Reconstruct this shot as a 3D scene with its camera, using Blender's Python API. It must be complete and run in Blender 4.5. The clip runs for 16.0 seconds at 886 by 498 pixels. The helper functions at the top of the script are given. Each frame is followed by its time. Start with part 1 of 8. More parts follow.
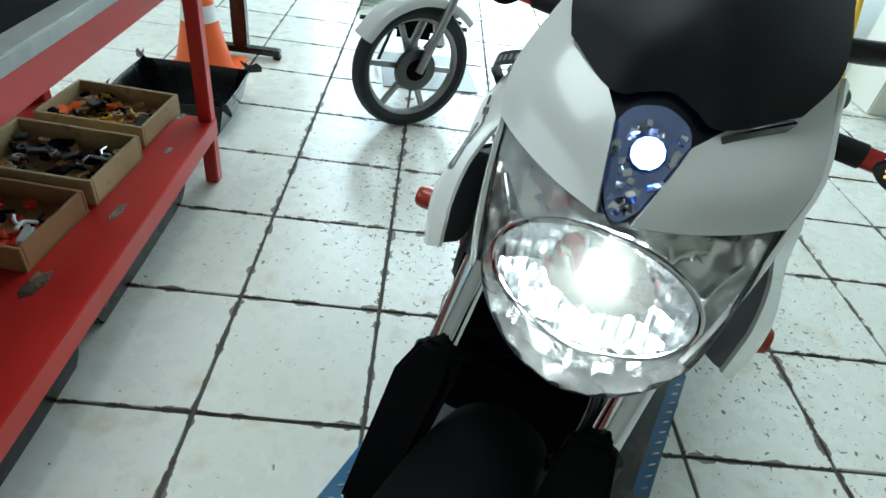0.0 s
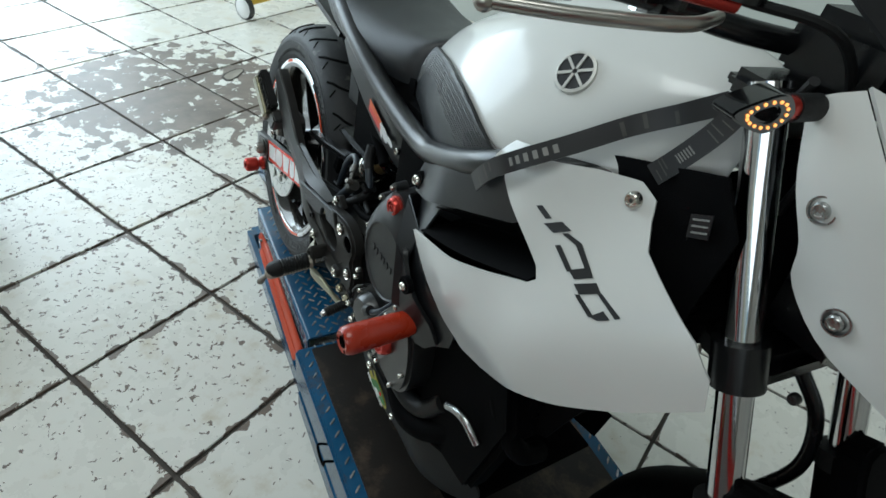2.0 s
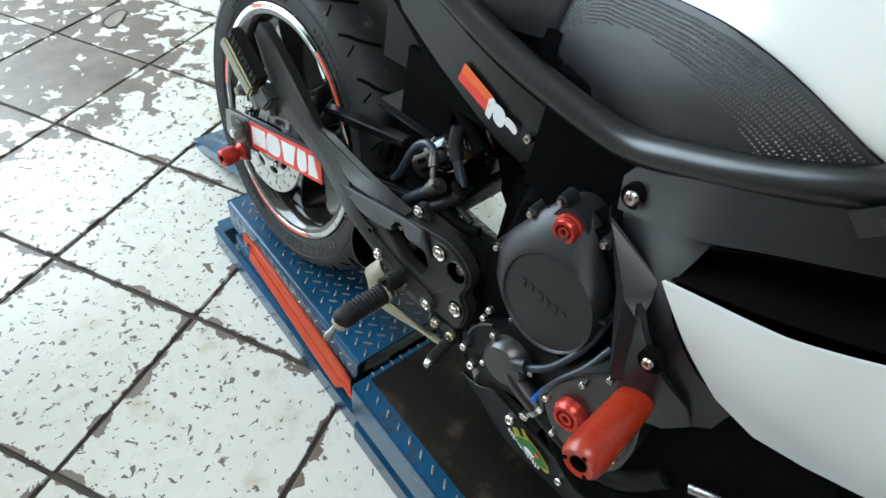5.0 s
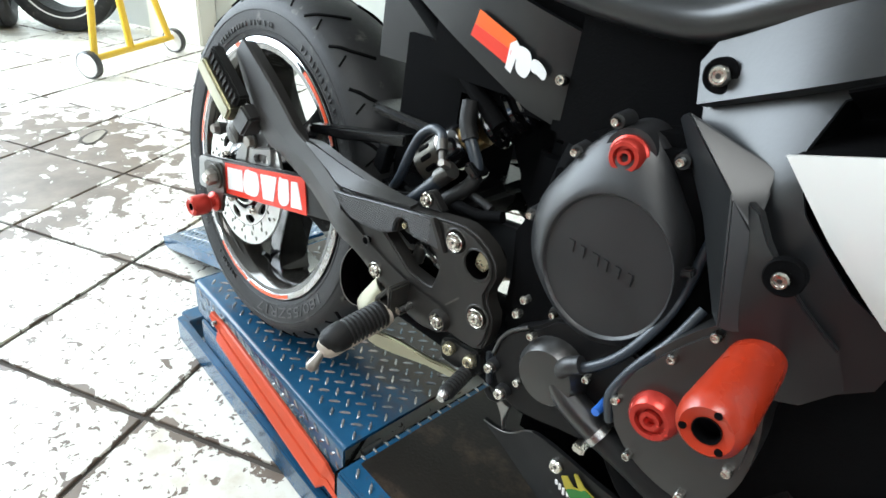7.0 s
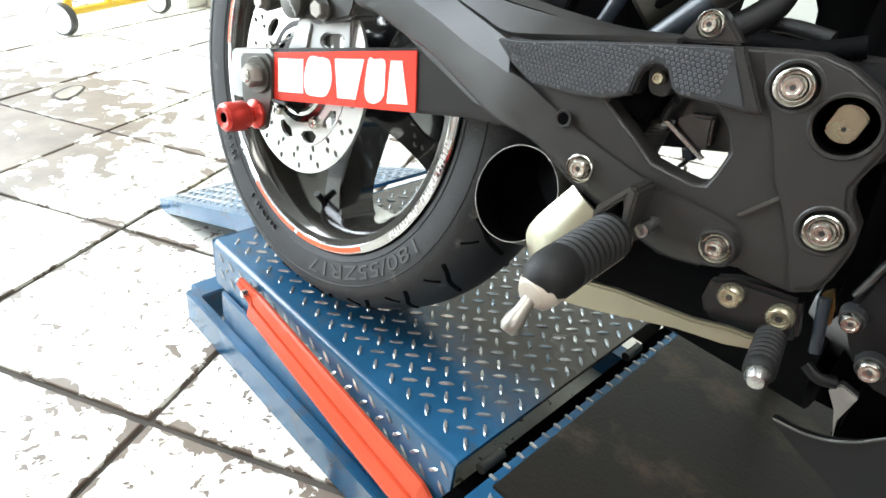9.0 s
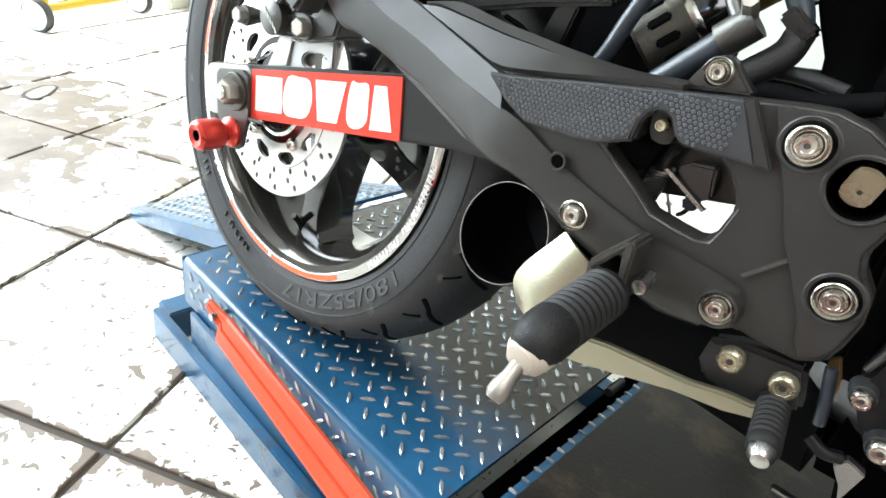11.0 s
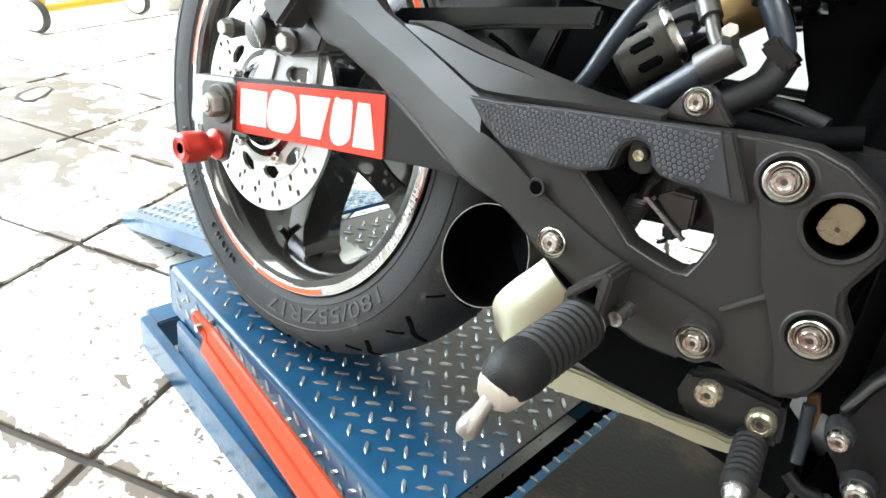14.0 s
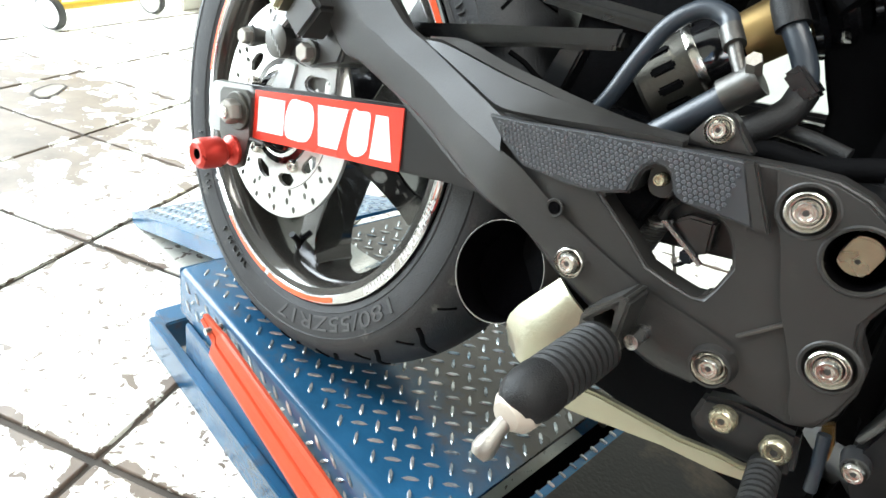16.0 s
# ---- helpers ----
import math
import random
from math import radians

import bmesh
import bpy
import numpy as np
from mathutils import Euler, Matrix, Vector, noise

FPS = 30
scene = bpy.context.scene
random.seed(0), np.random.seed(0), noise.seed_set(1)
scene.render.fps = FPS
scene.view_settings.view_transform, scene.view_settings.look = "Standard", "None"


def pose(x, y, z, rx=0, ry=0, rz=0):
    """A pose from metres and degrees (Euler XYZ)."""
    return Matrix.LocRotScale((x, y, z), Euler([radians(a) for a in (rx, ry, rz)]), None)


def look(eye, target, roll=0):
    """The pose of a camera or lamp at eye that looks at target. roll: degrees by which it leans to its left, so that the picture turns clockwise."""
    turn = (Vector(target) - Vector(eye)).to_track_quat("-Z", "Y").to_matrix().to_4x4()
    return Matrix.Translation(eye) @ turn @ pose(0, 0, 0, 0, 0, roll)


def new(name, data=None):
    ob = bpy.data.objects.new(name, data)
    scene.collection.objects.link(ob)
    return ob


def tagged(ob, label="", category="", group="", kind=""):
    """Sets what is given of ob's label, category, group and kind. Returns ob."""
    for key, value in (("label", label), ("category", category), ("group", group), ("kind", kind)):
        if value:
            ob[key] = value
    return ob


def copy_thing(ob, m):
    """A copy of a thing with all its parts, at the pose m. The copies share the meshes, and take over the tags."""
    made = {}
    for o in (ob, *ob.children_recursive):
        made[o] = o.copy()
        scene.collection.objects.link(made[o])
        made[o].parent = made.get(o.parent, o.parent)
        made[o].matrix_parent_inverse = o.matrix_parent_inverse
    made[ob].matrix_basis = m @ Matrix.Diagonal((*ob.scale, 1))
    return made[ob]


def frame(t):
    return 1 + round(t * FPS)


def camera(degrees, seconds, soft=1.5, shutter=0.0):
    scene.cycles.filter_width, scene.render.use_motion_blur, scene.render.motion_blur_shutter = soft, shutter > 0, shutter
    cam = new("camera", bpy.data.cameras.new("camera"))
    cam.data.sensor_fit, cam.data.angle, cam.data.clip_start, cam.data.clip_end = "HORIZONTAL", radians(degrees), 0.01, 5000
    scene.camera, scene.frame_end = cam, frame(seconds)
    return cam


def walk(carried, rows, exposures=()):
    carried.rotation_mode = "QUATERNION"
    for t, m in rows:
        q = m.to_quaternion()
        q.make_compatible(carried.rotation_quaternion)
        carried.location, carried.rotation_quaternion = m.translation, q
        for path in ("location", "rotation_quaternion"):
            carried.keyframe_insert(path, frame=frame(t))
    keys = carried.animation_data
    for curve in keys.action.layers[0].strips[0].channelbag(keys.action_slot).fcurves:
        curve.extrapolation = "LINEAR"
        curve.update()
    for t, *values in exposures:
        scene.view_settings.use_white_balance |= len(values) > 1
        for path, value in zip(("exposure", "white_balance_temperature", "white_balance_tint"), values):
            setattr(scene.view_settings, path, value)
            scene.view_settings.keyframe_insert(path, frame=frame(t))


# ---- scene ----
cam = camera(73.0, 16.0, soft=1.6)
PATH = [
    # seconds, x, y, z, yaw, pitch, roll
    (0, 0.050, -1.865, 1.399, -4.98, -38.08, 9.44),
    (0.5, -0.159, -1.875, 1.433, -22.20, -36.86, 8.68),
    (1, -0.243, -1.690, 1.404, -39.89, -36.10, 8.98),
    (1.5, -0.314, -1.465, 1.389, -52.76, -39.17, 9.70),
    (2, -0.357, -1.282, 1.413, -60.22, -38.74, 9.65),
    (2.5, -0.229, -1.092, 1.381, -58.52, -41.18, 3.93),
    (3, -0.151, -0.911, 1.327, -56.63, -47.66, 3.00),
    (3.5, -0.157, -0.825, 1.326, -67.28, -49.41, 5.60),
    (4, -0.181, -0.816, 1.328, -74.48, -47.81, 6.95),
    (4.2, -0.188, -0.818, 1.324, -74.83, -47.47, 7.36),
    (6.3, -0.248, -0.823, 1.222, -69.88, -40.35, 7.42),
    (6.5, -0.245, -0.816, 1.197, -70.44, -36.32, 6.70),
    (7, -0.231, -0.806, 1.033, -74.29, -31.06, 6.83),
    (7.5, -0.217, -0.759, 0.904, -74.33, -30.16, 4.50),
    (8, -0.154, -0.723, 0.830, -70.16, -33.62, 2.69),
    (8.5, -0.093, -0.600, 0.790, -74.18, -32.18, 5.89),
    (9, -0.077, -0.561, 0.776, -76.75, -30.97, 7.91),
    (9.2, -0.071, -0.564, 0.776, -77.29, -31.48, 8.18),
    (11.3, -0.037, -0.544, 0.785, -78.85, -29.72, 10.85),
    (11.5, -0.037, -0.545, 0.786, -78.58, -29.76, 10.79),
    (12, -0.036, -0.546, 0.786, -78.60, -29.66, 11.19),
    (12.5, -0.031, -0.553, 0.787, -78.66, -29.73, 11.16),
    (13, -0.024, -0.560, 0.793, -78.79, -29.72, 10.93),
    (13.5, -0.024, -0.554, 0.793, -78.83, -29.58, 11.10),
    (14, -0.020, -0.554, 0.797, -78.95, -29.71, 11.30),
    (14.5, -0.017, -0.552, 0.800, -78.62, -29.64, 11.69),
    (15, -0.018, -0.547, 0.807, -78.71, -29.51, 12.02),
    (15.5, -0.018, -0.546, 0.808, -78.52, -29.40, 12.30),
    (16, -0.021, -0.543, 0.804, -78.41, -29.38, 12.63),
]
walk(cam, [(t, pose(x, y, z, 90 + pitch, 0, yaw) @ pose(0, 0, 0, 0, 0, roll)) for t, x, y, z, yaw, pitch, roll in PATH],
     exposures=[(0, -0.07, 5570, -6), (0.5, -0.65, 5640, -5), (1.0, -0.77, 5760, -3), (1.5, -0.75, 5850, -4), (2.0, -0.5, 5900, 1), (2.5, -0.68, 5840, 1), (3.0, -0.5, 5700, 0), (3.5, -0.05, 5720, 1), (4.2, 0.12, 5750, 3), (6.3, 0.3, 6000, 3), (7, 0.72, 6130, 7), (7.5, 1.12, 6230, 8), (8, 0.98, 6290, 8), (9, 1.2, 6310, 8), (16, 1.4, 6290, 7)])

# ---- light ----
world = bpy.data.worlds.new("sky")
scene.world = world
world.use_nodes = True
wn = world.node_tree.nodes
sky = wn.new("ShaderNodeTexSky")
sky.sky_type, sky.sun_disc = "NISHITA", False
sky.sun_elevation, sky.sun_rotation = radians(52), radians(-20)
world.node_tree.links.new(sky.outputs[0], wn["Background"].inputs[0])
wn["Background"].inputs[1].default_value = 0.12


def lamp(name, kind, m, energy, color=(1, 1, 1), **kw):
    data = bpy.data.lights.new(name, kind)
    data.energy, data.color = energy, color
    for key, value in kw.items():
        if key == "size":
            data.size = value
        elif key == "size_y":
            data.shape, data.size_y = "RECTANGLE", value
        elif key == "angle":
            data.angle = value
        elif key == "radius":
            data.shadow_soft_size = value
    ob = new(name, data)
    ob.matrix_world = m
    return ob


lamp("sun", "SUN", look((0, 0, 0), (-0.2, -0.62, -1.15)), 3.0, (1, 0.95, 0.87), angle=radians(0.5))
# daylight through the wide front opening and the unseen side door behind the bench; the roof lamp is an added fill for
# the floor
lamp("opening_daylight", "AREA", look((0.95, 4.85, 2.35), (0.9, 0.0, 0.4)), 420, (0.88, 0.95, 1.0), size=4.3, size_y=3.9)
lamp("side_daylight", "AREA", look((-3.35, -1.7, 2.15), (0.2, -0.7, 0.0)), 32, (1.0, 0.97, 0.9), size=2.6, size_y=1.4)
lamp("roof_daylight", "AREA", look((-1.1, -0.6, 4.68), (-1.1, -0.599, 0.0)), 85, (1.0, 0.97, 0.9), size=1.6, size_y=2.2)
# the motorcycle's own lit headlight bulb
lamp("headlight_lamp", "POINT", pose(0.2005, -1.5168, 1.089), 0.5, (1, 0.98, 0.95), radius=0.008)


# ---- materials ----
def nodes_of(name):
    mat = bpy.data.materials.new(name)
    mat.use_nodes = True
    nt = mat.node_tree
    return mat, nt, nt.nodes["Principled BSDF"]


def node(nt, kind, **inputs):
    n = nt.nodes.new(kind)
    for key, value in inputs.items():
        if hasattr(value, "is_output"):
            nt.links.new(value, n.inputs[key])
        else:
            n.inputs[key].default_value = value
    return n


def mixed(nt, fac, a, b):
    n = nt.nodes.new("ShaderNodeMix")
    n.data_type = "RGBA"
    for key, value in ((0, fac), (6, a), (7, b)):
        if hasattr(value, "is_output"):
            nt.links.new(value, n.inputs[key])
        else:
            n.inputs[key].default_value = (*value, 1) if isinstance(value, tuple) and len(value) == 3 else value
    return n.outputs[2]


def ramp(nt, fac, lo, hi):
    n = nt.nodes.new("ShaderNodeMapRange")
    n.inputs[1].default_value, n.inputs[2].default_value = lo, hi
    nt.links.new(fac, n.inputs[0])
    return n.outputs[0]


def surface(name, color, rough=0.5, metal=0.0, vary=0.12, grain=60.0, bump=0.15, dirt=None, dirt_amount=0.35, coat=0.0, spread=0.12, spec=0.5):
    """A paint, plastic or metal: fine grain in the relief, broad stains in colour and gloss."""
    mat, nt, b = nodes_of(name)
    co = node(nt, "ShaderNodeTexCoord").outputs["Object"]
    broad = node(nt, "ShaderNodeTexNoise", Vector=co, Scale=grain * 0.12, Detail=5.0, Roughness=0.6).outputs[0]
    fine = node(nt, "ShaderNodeTexNoise", Vector=co, Scale=grain * 8, Detail=3.0).outputs[0]
    dark = tuple(c * (1 - vary * 1.6) for c in color)
    light = tuple(min(1, c * (1 + vary)) for c in color)
    col = mixed(nt, ramp(nt, broad, 0.3, 0.7), dark, light)
    if dirt:
        spots = node(nt, "ShaderNodeTexNoise", Vector=co, Scale=grain * 0.5, Detail=8.0, Roughness=0.7).outputs[0]
        col = mixed(nt, ramp(nt, spots, 0.72 - dirt_amount * 0.4, 0.78 - dirt_amount * 0.2), col, dirt)
    nt.links.new(col, b.inputs["Base Color"])
    r = nt.nodes.new("ShaderNodeMapRange")
    r.inputs[3].default_value, r.inputs[4].default_value = max(0.03, rough - spread), min(1, rough + spread)
    nt.links.new(broad, r.inputs[0])
    nt.links.new(r.outputs[0], b.inputs["Roughness"])
    b.inputs["Metallic"].default_value = metal
    b.inputs["Specular IOR Level"].default_value = spec
    b.inputs["Coat Weight"].default_value = coat
    b.inputs["Coat Roughness"].default_value = 0.06
    if bump:
        bp = node(nt, "ShaderNodeBump", Strength=bump, Distance=0.002, Height=fine)
        nt.links.new(bp.outputs[0], b.inputs["Normal"])
    return mat


def glow(name, color, strength):
    mat, nt, b = nodes_of(name)
    b.inputs["Base Color"].default_value = (*color, 1)
    b.inputs["Emission Color"].default_value = (*color, 1)
    b.inputs["Emission Strength"].default_value = strength
    return mat


def clear(name, tint=(1, 1, 1), rough=0.02):
    """A thin clear pane: see-through, with the gloss of its surface."""
    mat, nt, b = nodes_of(name)
    nt.nodes.remove(b)
    tr = node(nt, "ShaderNodeBsdfTransparent", Color=(*tint, 1))
    gl = node(nt, "ShaderNodeBsdfGlossy", Roughness=rough)
    fr = node(nt, "ShaderNodeFresnel", IOR=1.5)
    mx = nt.nodes.new("ShaderNodeMixShader")
    nt.links.new(fr.outputs[0], mx.inputs[0])
    nt.links.new(tr.outputs[0], mx.inputs[1])
    nt.links.new(gl.outputs[0], mx.inputs[2])
    nt.links.new(mx.outputs[0], nt.nodes["Material Output"].inputs[0])
    return mat


WHITE = surface("white_gloss_paint", (0.6, 0.6, 0.575), 0.24, vary=0.03, grain=20, bump=0.02, coat=0.35, spread=0.06)
BLACK = surface("satin_black_plastic", (0.0038, 0.004, 0.0045), 0.27, vary=0.25, grain=50, bump=0.03, spec=0.5, spread=0.06)
BLACKM = surface("black_textured_metal", (0.0095, 0.0092, 0.0088), 0.33, 0.0, vary=0.2, grain=60, bump=0.04, spec=0.95, spread=0.05)
COVER = surface("dark_grey_engine_paint", (0.015, 0.0155, 0.0165), 0.4, 0.0, vary=0.2, grain=90, bump=0.08, spec=0.5, spread=0.06)
# black parts, and also the shade of slots, grooves, pockets and deep gaps
DEEP = surface("matt_black_and_shade", (0.0022, 0.0022, 0.0025), 0.75, vary=0.3, grain=60, bump=0.2, spec=0.05)
# near-black that holds the shade inside holes, bores and the deck gap
SHADEB = surface("shade_black", (0.0014, 0.0012, 0.0015), 0.9, vary=0.3, grain=60, bump=0.2, spec=0.02)
HANGER = surface("satin_black_casting", (0.0145, 0.0135, 0.0122), 0.46, vary=0.18, grain=70, bump=0.06, spec=0.45, spread=0.06, dirt=(0.022, 0.02, 0.017), dirt_amount=0.25)
PADGREY = surface("dark_grey_pad_plastic", (0.021, 0.0235, 0.027), 0.36, vary=0.12, grain=90, bump=0.05, spec=0.7)
COMB = surface("grey_honeycomb_tops", (0.05, 0.056, 0.064), 0.3, vary=0.12, grain=160, bump=0.03, spec=0.8)
ZINC = surface("yellow_zinc_steel", (0.45, 0.41, 0.29), 0.28, 0.85, vary=0.2, grain=70, bump=0.12)
TAPE = surface("orange_red_rim_tape", (0.78, 0.1, 0.035), 0.25, vary=0.08, grain=40, bump=0.02)
RIMBLACK = surface("polished_black_rim", (0.05, 0.046, 0.04), 0.16, 0.6, vary=0.15, grain=40, bump=0.02, coat=0.5, spread=0.05)
DISC = surface("ground_steel_disc", (0.58, 0.57, 0.54), 0.33, 0.9, vary=0.08, grain=60, bump=0.08, dirt=(0.3, 0.26, 0.2), dirt_amount=0.12)
GLOSSB = surface("gloss_black", (0.0035, 0.0035, 0.004), 0.14, vary=0.2, grain=30, bump=0.03, coat=0.9, spread=0.05)
RUBBER = surface("black_rubber", (0.005, 0.005, 0.005), 0.55, vary=0.25, grain=120, bump=0.3, spec=0.32)
TYRE = surface("tyre_rubber", (0.02, 0.0205, 0.0215), 0.55, vary=0.3, grain=60, bump=0.35, dirt=(0.1, 0.095, 0.085), dirt_amount=0.3, spec=0.32)
CHROME = surface("chrome", (0.62, 0.62, 0.63), 0.09, 1.0, vary=0.04, grain=30, bump=0.0, spread=0.05)
STEEL = surface("brushed_steel", (0.46, 0.46, 0.45), 0.26, 1.0, vary=0.1, grain=150, bump=0.15)
BOLT = surface("zinc_bolt", (0.6, 0.58, 0.53), 0.18, 1.0, vary=0.12, grain=200, bump=0.1)
LEVER = surface("worn_bare_lever", (0.42, 0.4, 0.36), 0.3, 0.9, vary=0.12, grain=40, bump=0.02)
ALU = surface("cast_aluminium", (0.34, 0.34, 0.33), 0.4, 0.9, vary=0.12, grain=120, bump=0.3)
SANDY = surface("anodised_pale_aluminium", (0.36, 0.345, 0.26), 0.3, 0.95, vary=0.08, grain=60, bump=0.1)
REDAN = surface("red_anodised_metal", (0.5, 0.045, 0.032), 0.26, 0.6, vary=0.12, grain=60, bump=0.05)
ORANGE = surface("orange_red_nylon", (0.33, 0.026, 0.008), 0.3, vary=0.08, grain=40, bump=0.05)
REDST = surface("red_sticker", (0.72, 0.05, 0.03), 0.28, vary=0.04, grain=30, bump=0.02)
ORST = surface("orange_sticker", (0.8, 0.13, 0.02), 0.3, vary=0.05, grain=30, bump=0.02)
WHST = surface("white_sticker", (0.8, 0.8, 0.79), 0.3, vary=0.03, grain=30, bump=0.02)
LETTER = surface("black_letter_film", (0.015, 0.015, 0.016), 0.35, vary=0.1, grain=30, bump=0.02)
PRINT = surface("faded_grey_print", (0.24, 0.235, 0.22), 0.6, vary=0.25, grain=60, bump=0.1)
# lighter than the pad: the sheen on the pips' tops is in the colour
PIPS = surface("rubber_pips_with_sheen", (0.075, 0.077, 0.08), 0.28, vary=0.15, grain=160, bump=0.05, spec=0.7)
SEAT = surface("dark_grey_vinyl", (0.019, 0.0205, 0.0225), 0.36, vary=0.15, grain=160, bump=0.25)
SIZE = surface("paler_tyre_figures", (0.034, 0.034, 0.034), 0.45, vary=0.25, grain=80, bump=0.1)
# dark steel; in bolt heads its darkness stands for the socket's shade
SOCKET = surface("dark_steel_socket_shade", (0.06, 0.058, 0.055), 0.35, 0.6, vary=0.2, grain=200, bump=0.1)
BLUE = surface("blue_lift_paint", (0.018, 0.085, 0.175), 0.22, 0.0, vary=0.3, grain=22, bump=0.15, dirt=(0.05, 0.055, 0.06), dirt_amount=0.4)
BLUEW = surface("blue_lift_paint_worn", (0.018, 0.085, 0.175), 0.24, 0.0, vary=0.3, grain=22, bump=0.15, dirt=(0.05, 0.055, 0.06), dirt_amount=0.4)


def wear_band(mat):
    """Paint rubbed and oiled to grey-brown along the wheel's track."""
    nt = mat.node_tree
    b = [n for n in nt.nodes if n.type == "BSDF_PRINCIPLED"][0]
    co = node(nt, "ShaderNodeTexCoord").outputs["Object"]
    noise = node(nt, "ShaderNodeTexNoise", Vector=co, Scale=9.0, Detail=6.0, Roughness=0.65).outputs[0]
    across = node(nt, "ShaderNodeSeparateXYZ", Vector=co).outputs[1]
    n = node(nt, "ShaderNodeMath")
    n.operation = "MULTIPLY_ADD"
    nt.links.new(noise, n.inputs[0])
    n.inputs[1].default_value = 0.22
    nt.links.new(across, n.inputs[2])
    col = mixed(nt, ramp(nt, n.outputs[0], 0.25, 0.36), b.inputs["Base Color"].links[0].from_socket, (0.062, 0.052, 0.043))
    nt.links.new(col, b.inputs["Base Color"])


wear_band(BLUEW)
BLUEHI = surface("worn_blue_tread", (0.2, 0.26, 0.31), 0.26, 0.65, vary=0.3, grain=30, bump=0.1, dirt=(0.55, 0.55, 0.53), dirt_amount=0.85)
MAT = surface("black_rubber_mat", (0.012, 0.0092, 0.007), 0.4, vary=0.25, grain=22, bump=0.25, dirt=(0.06, 0.04, 0.026), dirt_amount=0.5, spec=0.35)
OBAR = surface("orange_lift_paint", (0.6, 0.075, 0.028), 0.42, vary=0.12, grain=22, bump=0.12, dirt=(0.07, 0.04, 0.032), dirt_amount=0.36)
BENCH = surface("red_bench_paint", (0.5, 0.02, 0.015), 0.35, vary=0.2, grain=12, bump=0.12, dirt=(0.2, 0.19, 0.18), dirt_amount=0.12)
WOOD = surface("pale_plywood", (0.46, 0.34, 0.18), 0.6, vary=0.2, grain=25, bump=0.2, dirt=(0.16, 0.1, 0.05), dirt_amount=0.3)
CARD = surface("brown_fibreboard", (0.33, 0.17, 0.07), 0.65, vary=0.2, grain=30, bump=0.2)
WALL = surface("cream_wall_paint", (0.72, 0.7, 0.62), 0.6, vary=0.06, grain=6, bump=0.1, dirt=(0.55, 0.52, 0.45), dirt_amount=0.12)
# unseen walls: the gloom of the unlit interior is put into the colour
WALLD = surface("shade_darkened_wall_paint", (0.3, 0.285, 0.25), 0.65, vary=0.08, grain=6, bump=0.1, dirt=(0.2, 0.18, 0.15), dirt_amount=0.2)
WALLG = surface("pale_green_grey_wall_paint", (0.55, 0.57, 0.53), 0.6, vary=0.05, grain=6, bump=0.1)
# unseen ceiling, its colour lowered for the same gloom
CEIL = surface("shade_darkened_ceiling_sheet", (0.36, 0.36, 0.36), 0.7, vary=0.04, grain=6, bump=0.1)
YELLOW = surface("yellow_paint", (0.75, 0.48, 0.03), 0.4, vary=0.12, grain=20, bump=0.1)
CONE = surface("orange_cone_plastic", (0.8, 0.13, 0.02), 0.45, vary=0.1, grain=20, bump=0.05)
BLUEFILM = surface("blue_chip_plastic", (0.03, 0.12, 0.45), 0.3, vary=0.1, grain=40, bump=0.05)
# black surround with the pilot's blue light put into the colour
PILOTR = surface("blue_lit_black_plastic", (0.004, 0.005, 0.014), 0.25, vary=0.2, grain=40, bump=0.03)
BRASS = surface("tarnished_brass", (0.35, 0.24, 0.1), 0.35, 0.9, vary=0.25, grain=60, bump=0.1)
FACET = surface("bright_faceted_reflector", (0.85, 0.87, 0.88), 0.2, 1.0, vary=0.03, grain=30, bump=0.0, spread=0.06)
DULL = surface("dull_worn_steel", (0.3, 0.28, 0.25), 0.42, 0.8, vary=0.15, grain=60, bump=0.2)
PEGEND = surface("worn_beige_plastic", (0.4, 0.35, 0.29), 0.5, vary=0.15, grain=60, bump=0.2)
GUNM = surface("dull_grey_casting", (0.1, 0.097, 0.09), 0.4, 0.85, vary=0.2, grain=80, bump=0.15)
SHOCK = surface("dusty_dark_casting", (0.07, 0.066, 0.055), 0.42, 0.8, vary=0.3, grain=60, bump=0.2, dirt=(0.16, 0.14, 0.1), dirt_amount=0.3)
SILVER = surface("silver_badge_paint", (0.56, 0.55, 0.51), 0.35, 0.3, vary=0.08, grain=60, bump=0.03)
BOWL = surface("satin_chrome_bowl", (0.66, 0.66, 0.63), 0.13, 0.9, vary=0.08, grain=30, bump=0.0)
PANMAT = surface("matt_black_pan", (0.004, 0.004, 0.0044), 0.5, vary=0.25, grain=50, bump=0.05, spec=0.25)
PANEL = surface("satin_dark_grey_plastic", (0.009, 0.0096, 0.0105), 0.34, vary=0.15, grain=40, bump=0.04, spec=0.55, spread=0.06)
FRAME = surface("satin_black_frame_paint", (0.006, 0.0064, 0.007), 0.3, vary=0.15, grain=50, bump=0.05, spec=0.6, spread=0.06)
OLIVE = surface("yellow_sticker", (0.4, 0.34, 0.03), 0.4, vary=0.3, grain=90, bump=0.02)
GREEN = surface("green_sticker", (0.018, 0.17, 0.02), 0.35, vary=0.2, grain=60, bump=0.02)
LEAF = surface("green_leaf", (0.06, 0.16, 0.03), 0.45, vary=0.3, grain=30, bump=0.1)
POT = surface("pale_green_pot", (0.4, 0.48, 0.42), 0.5, vary=0.1, grain=20, bump=0.1)
CONC = surface("concrete_yard", (0.42, 0.41, 0.38), 0.8, vary=0.12, grain=4, bump=0.2)
HOSE = surface("dark_blue_grey_hose", (0.02, 0.026, 0.034), 0.36, vary=0.2, grain=80, bump=0.1)
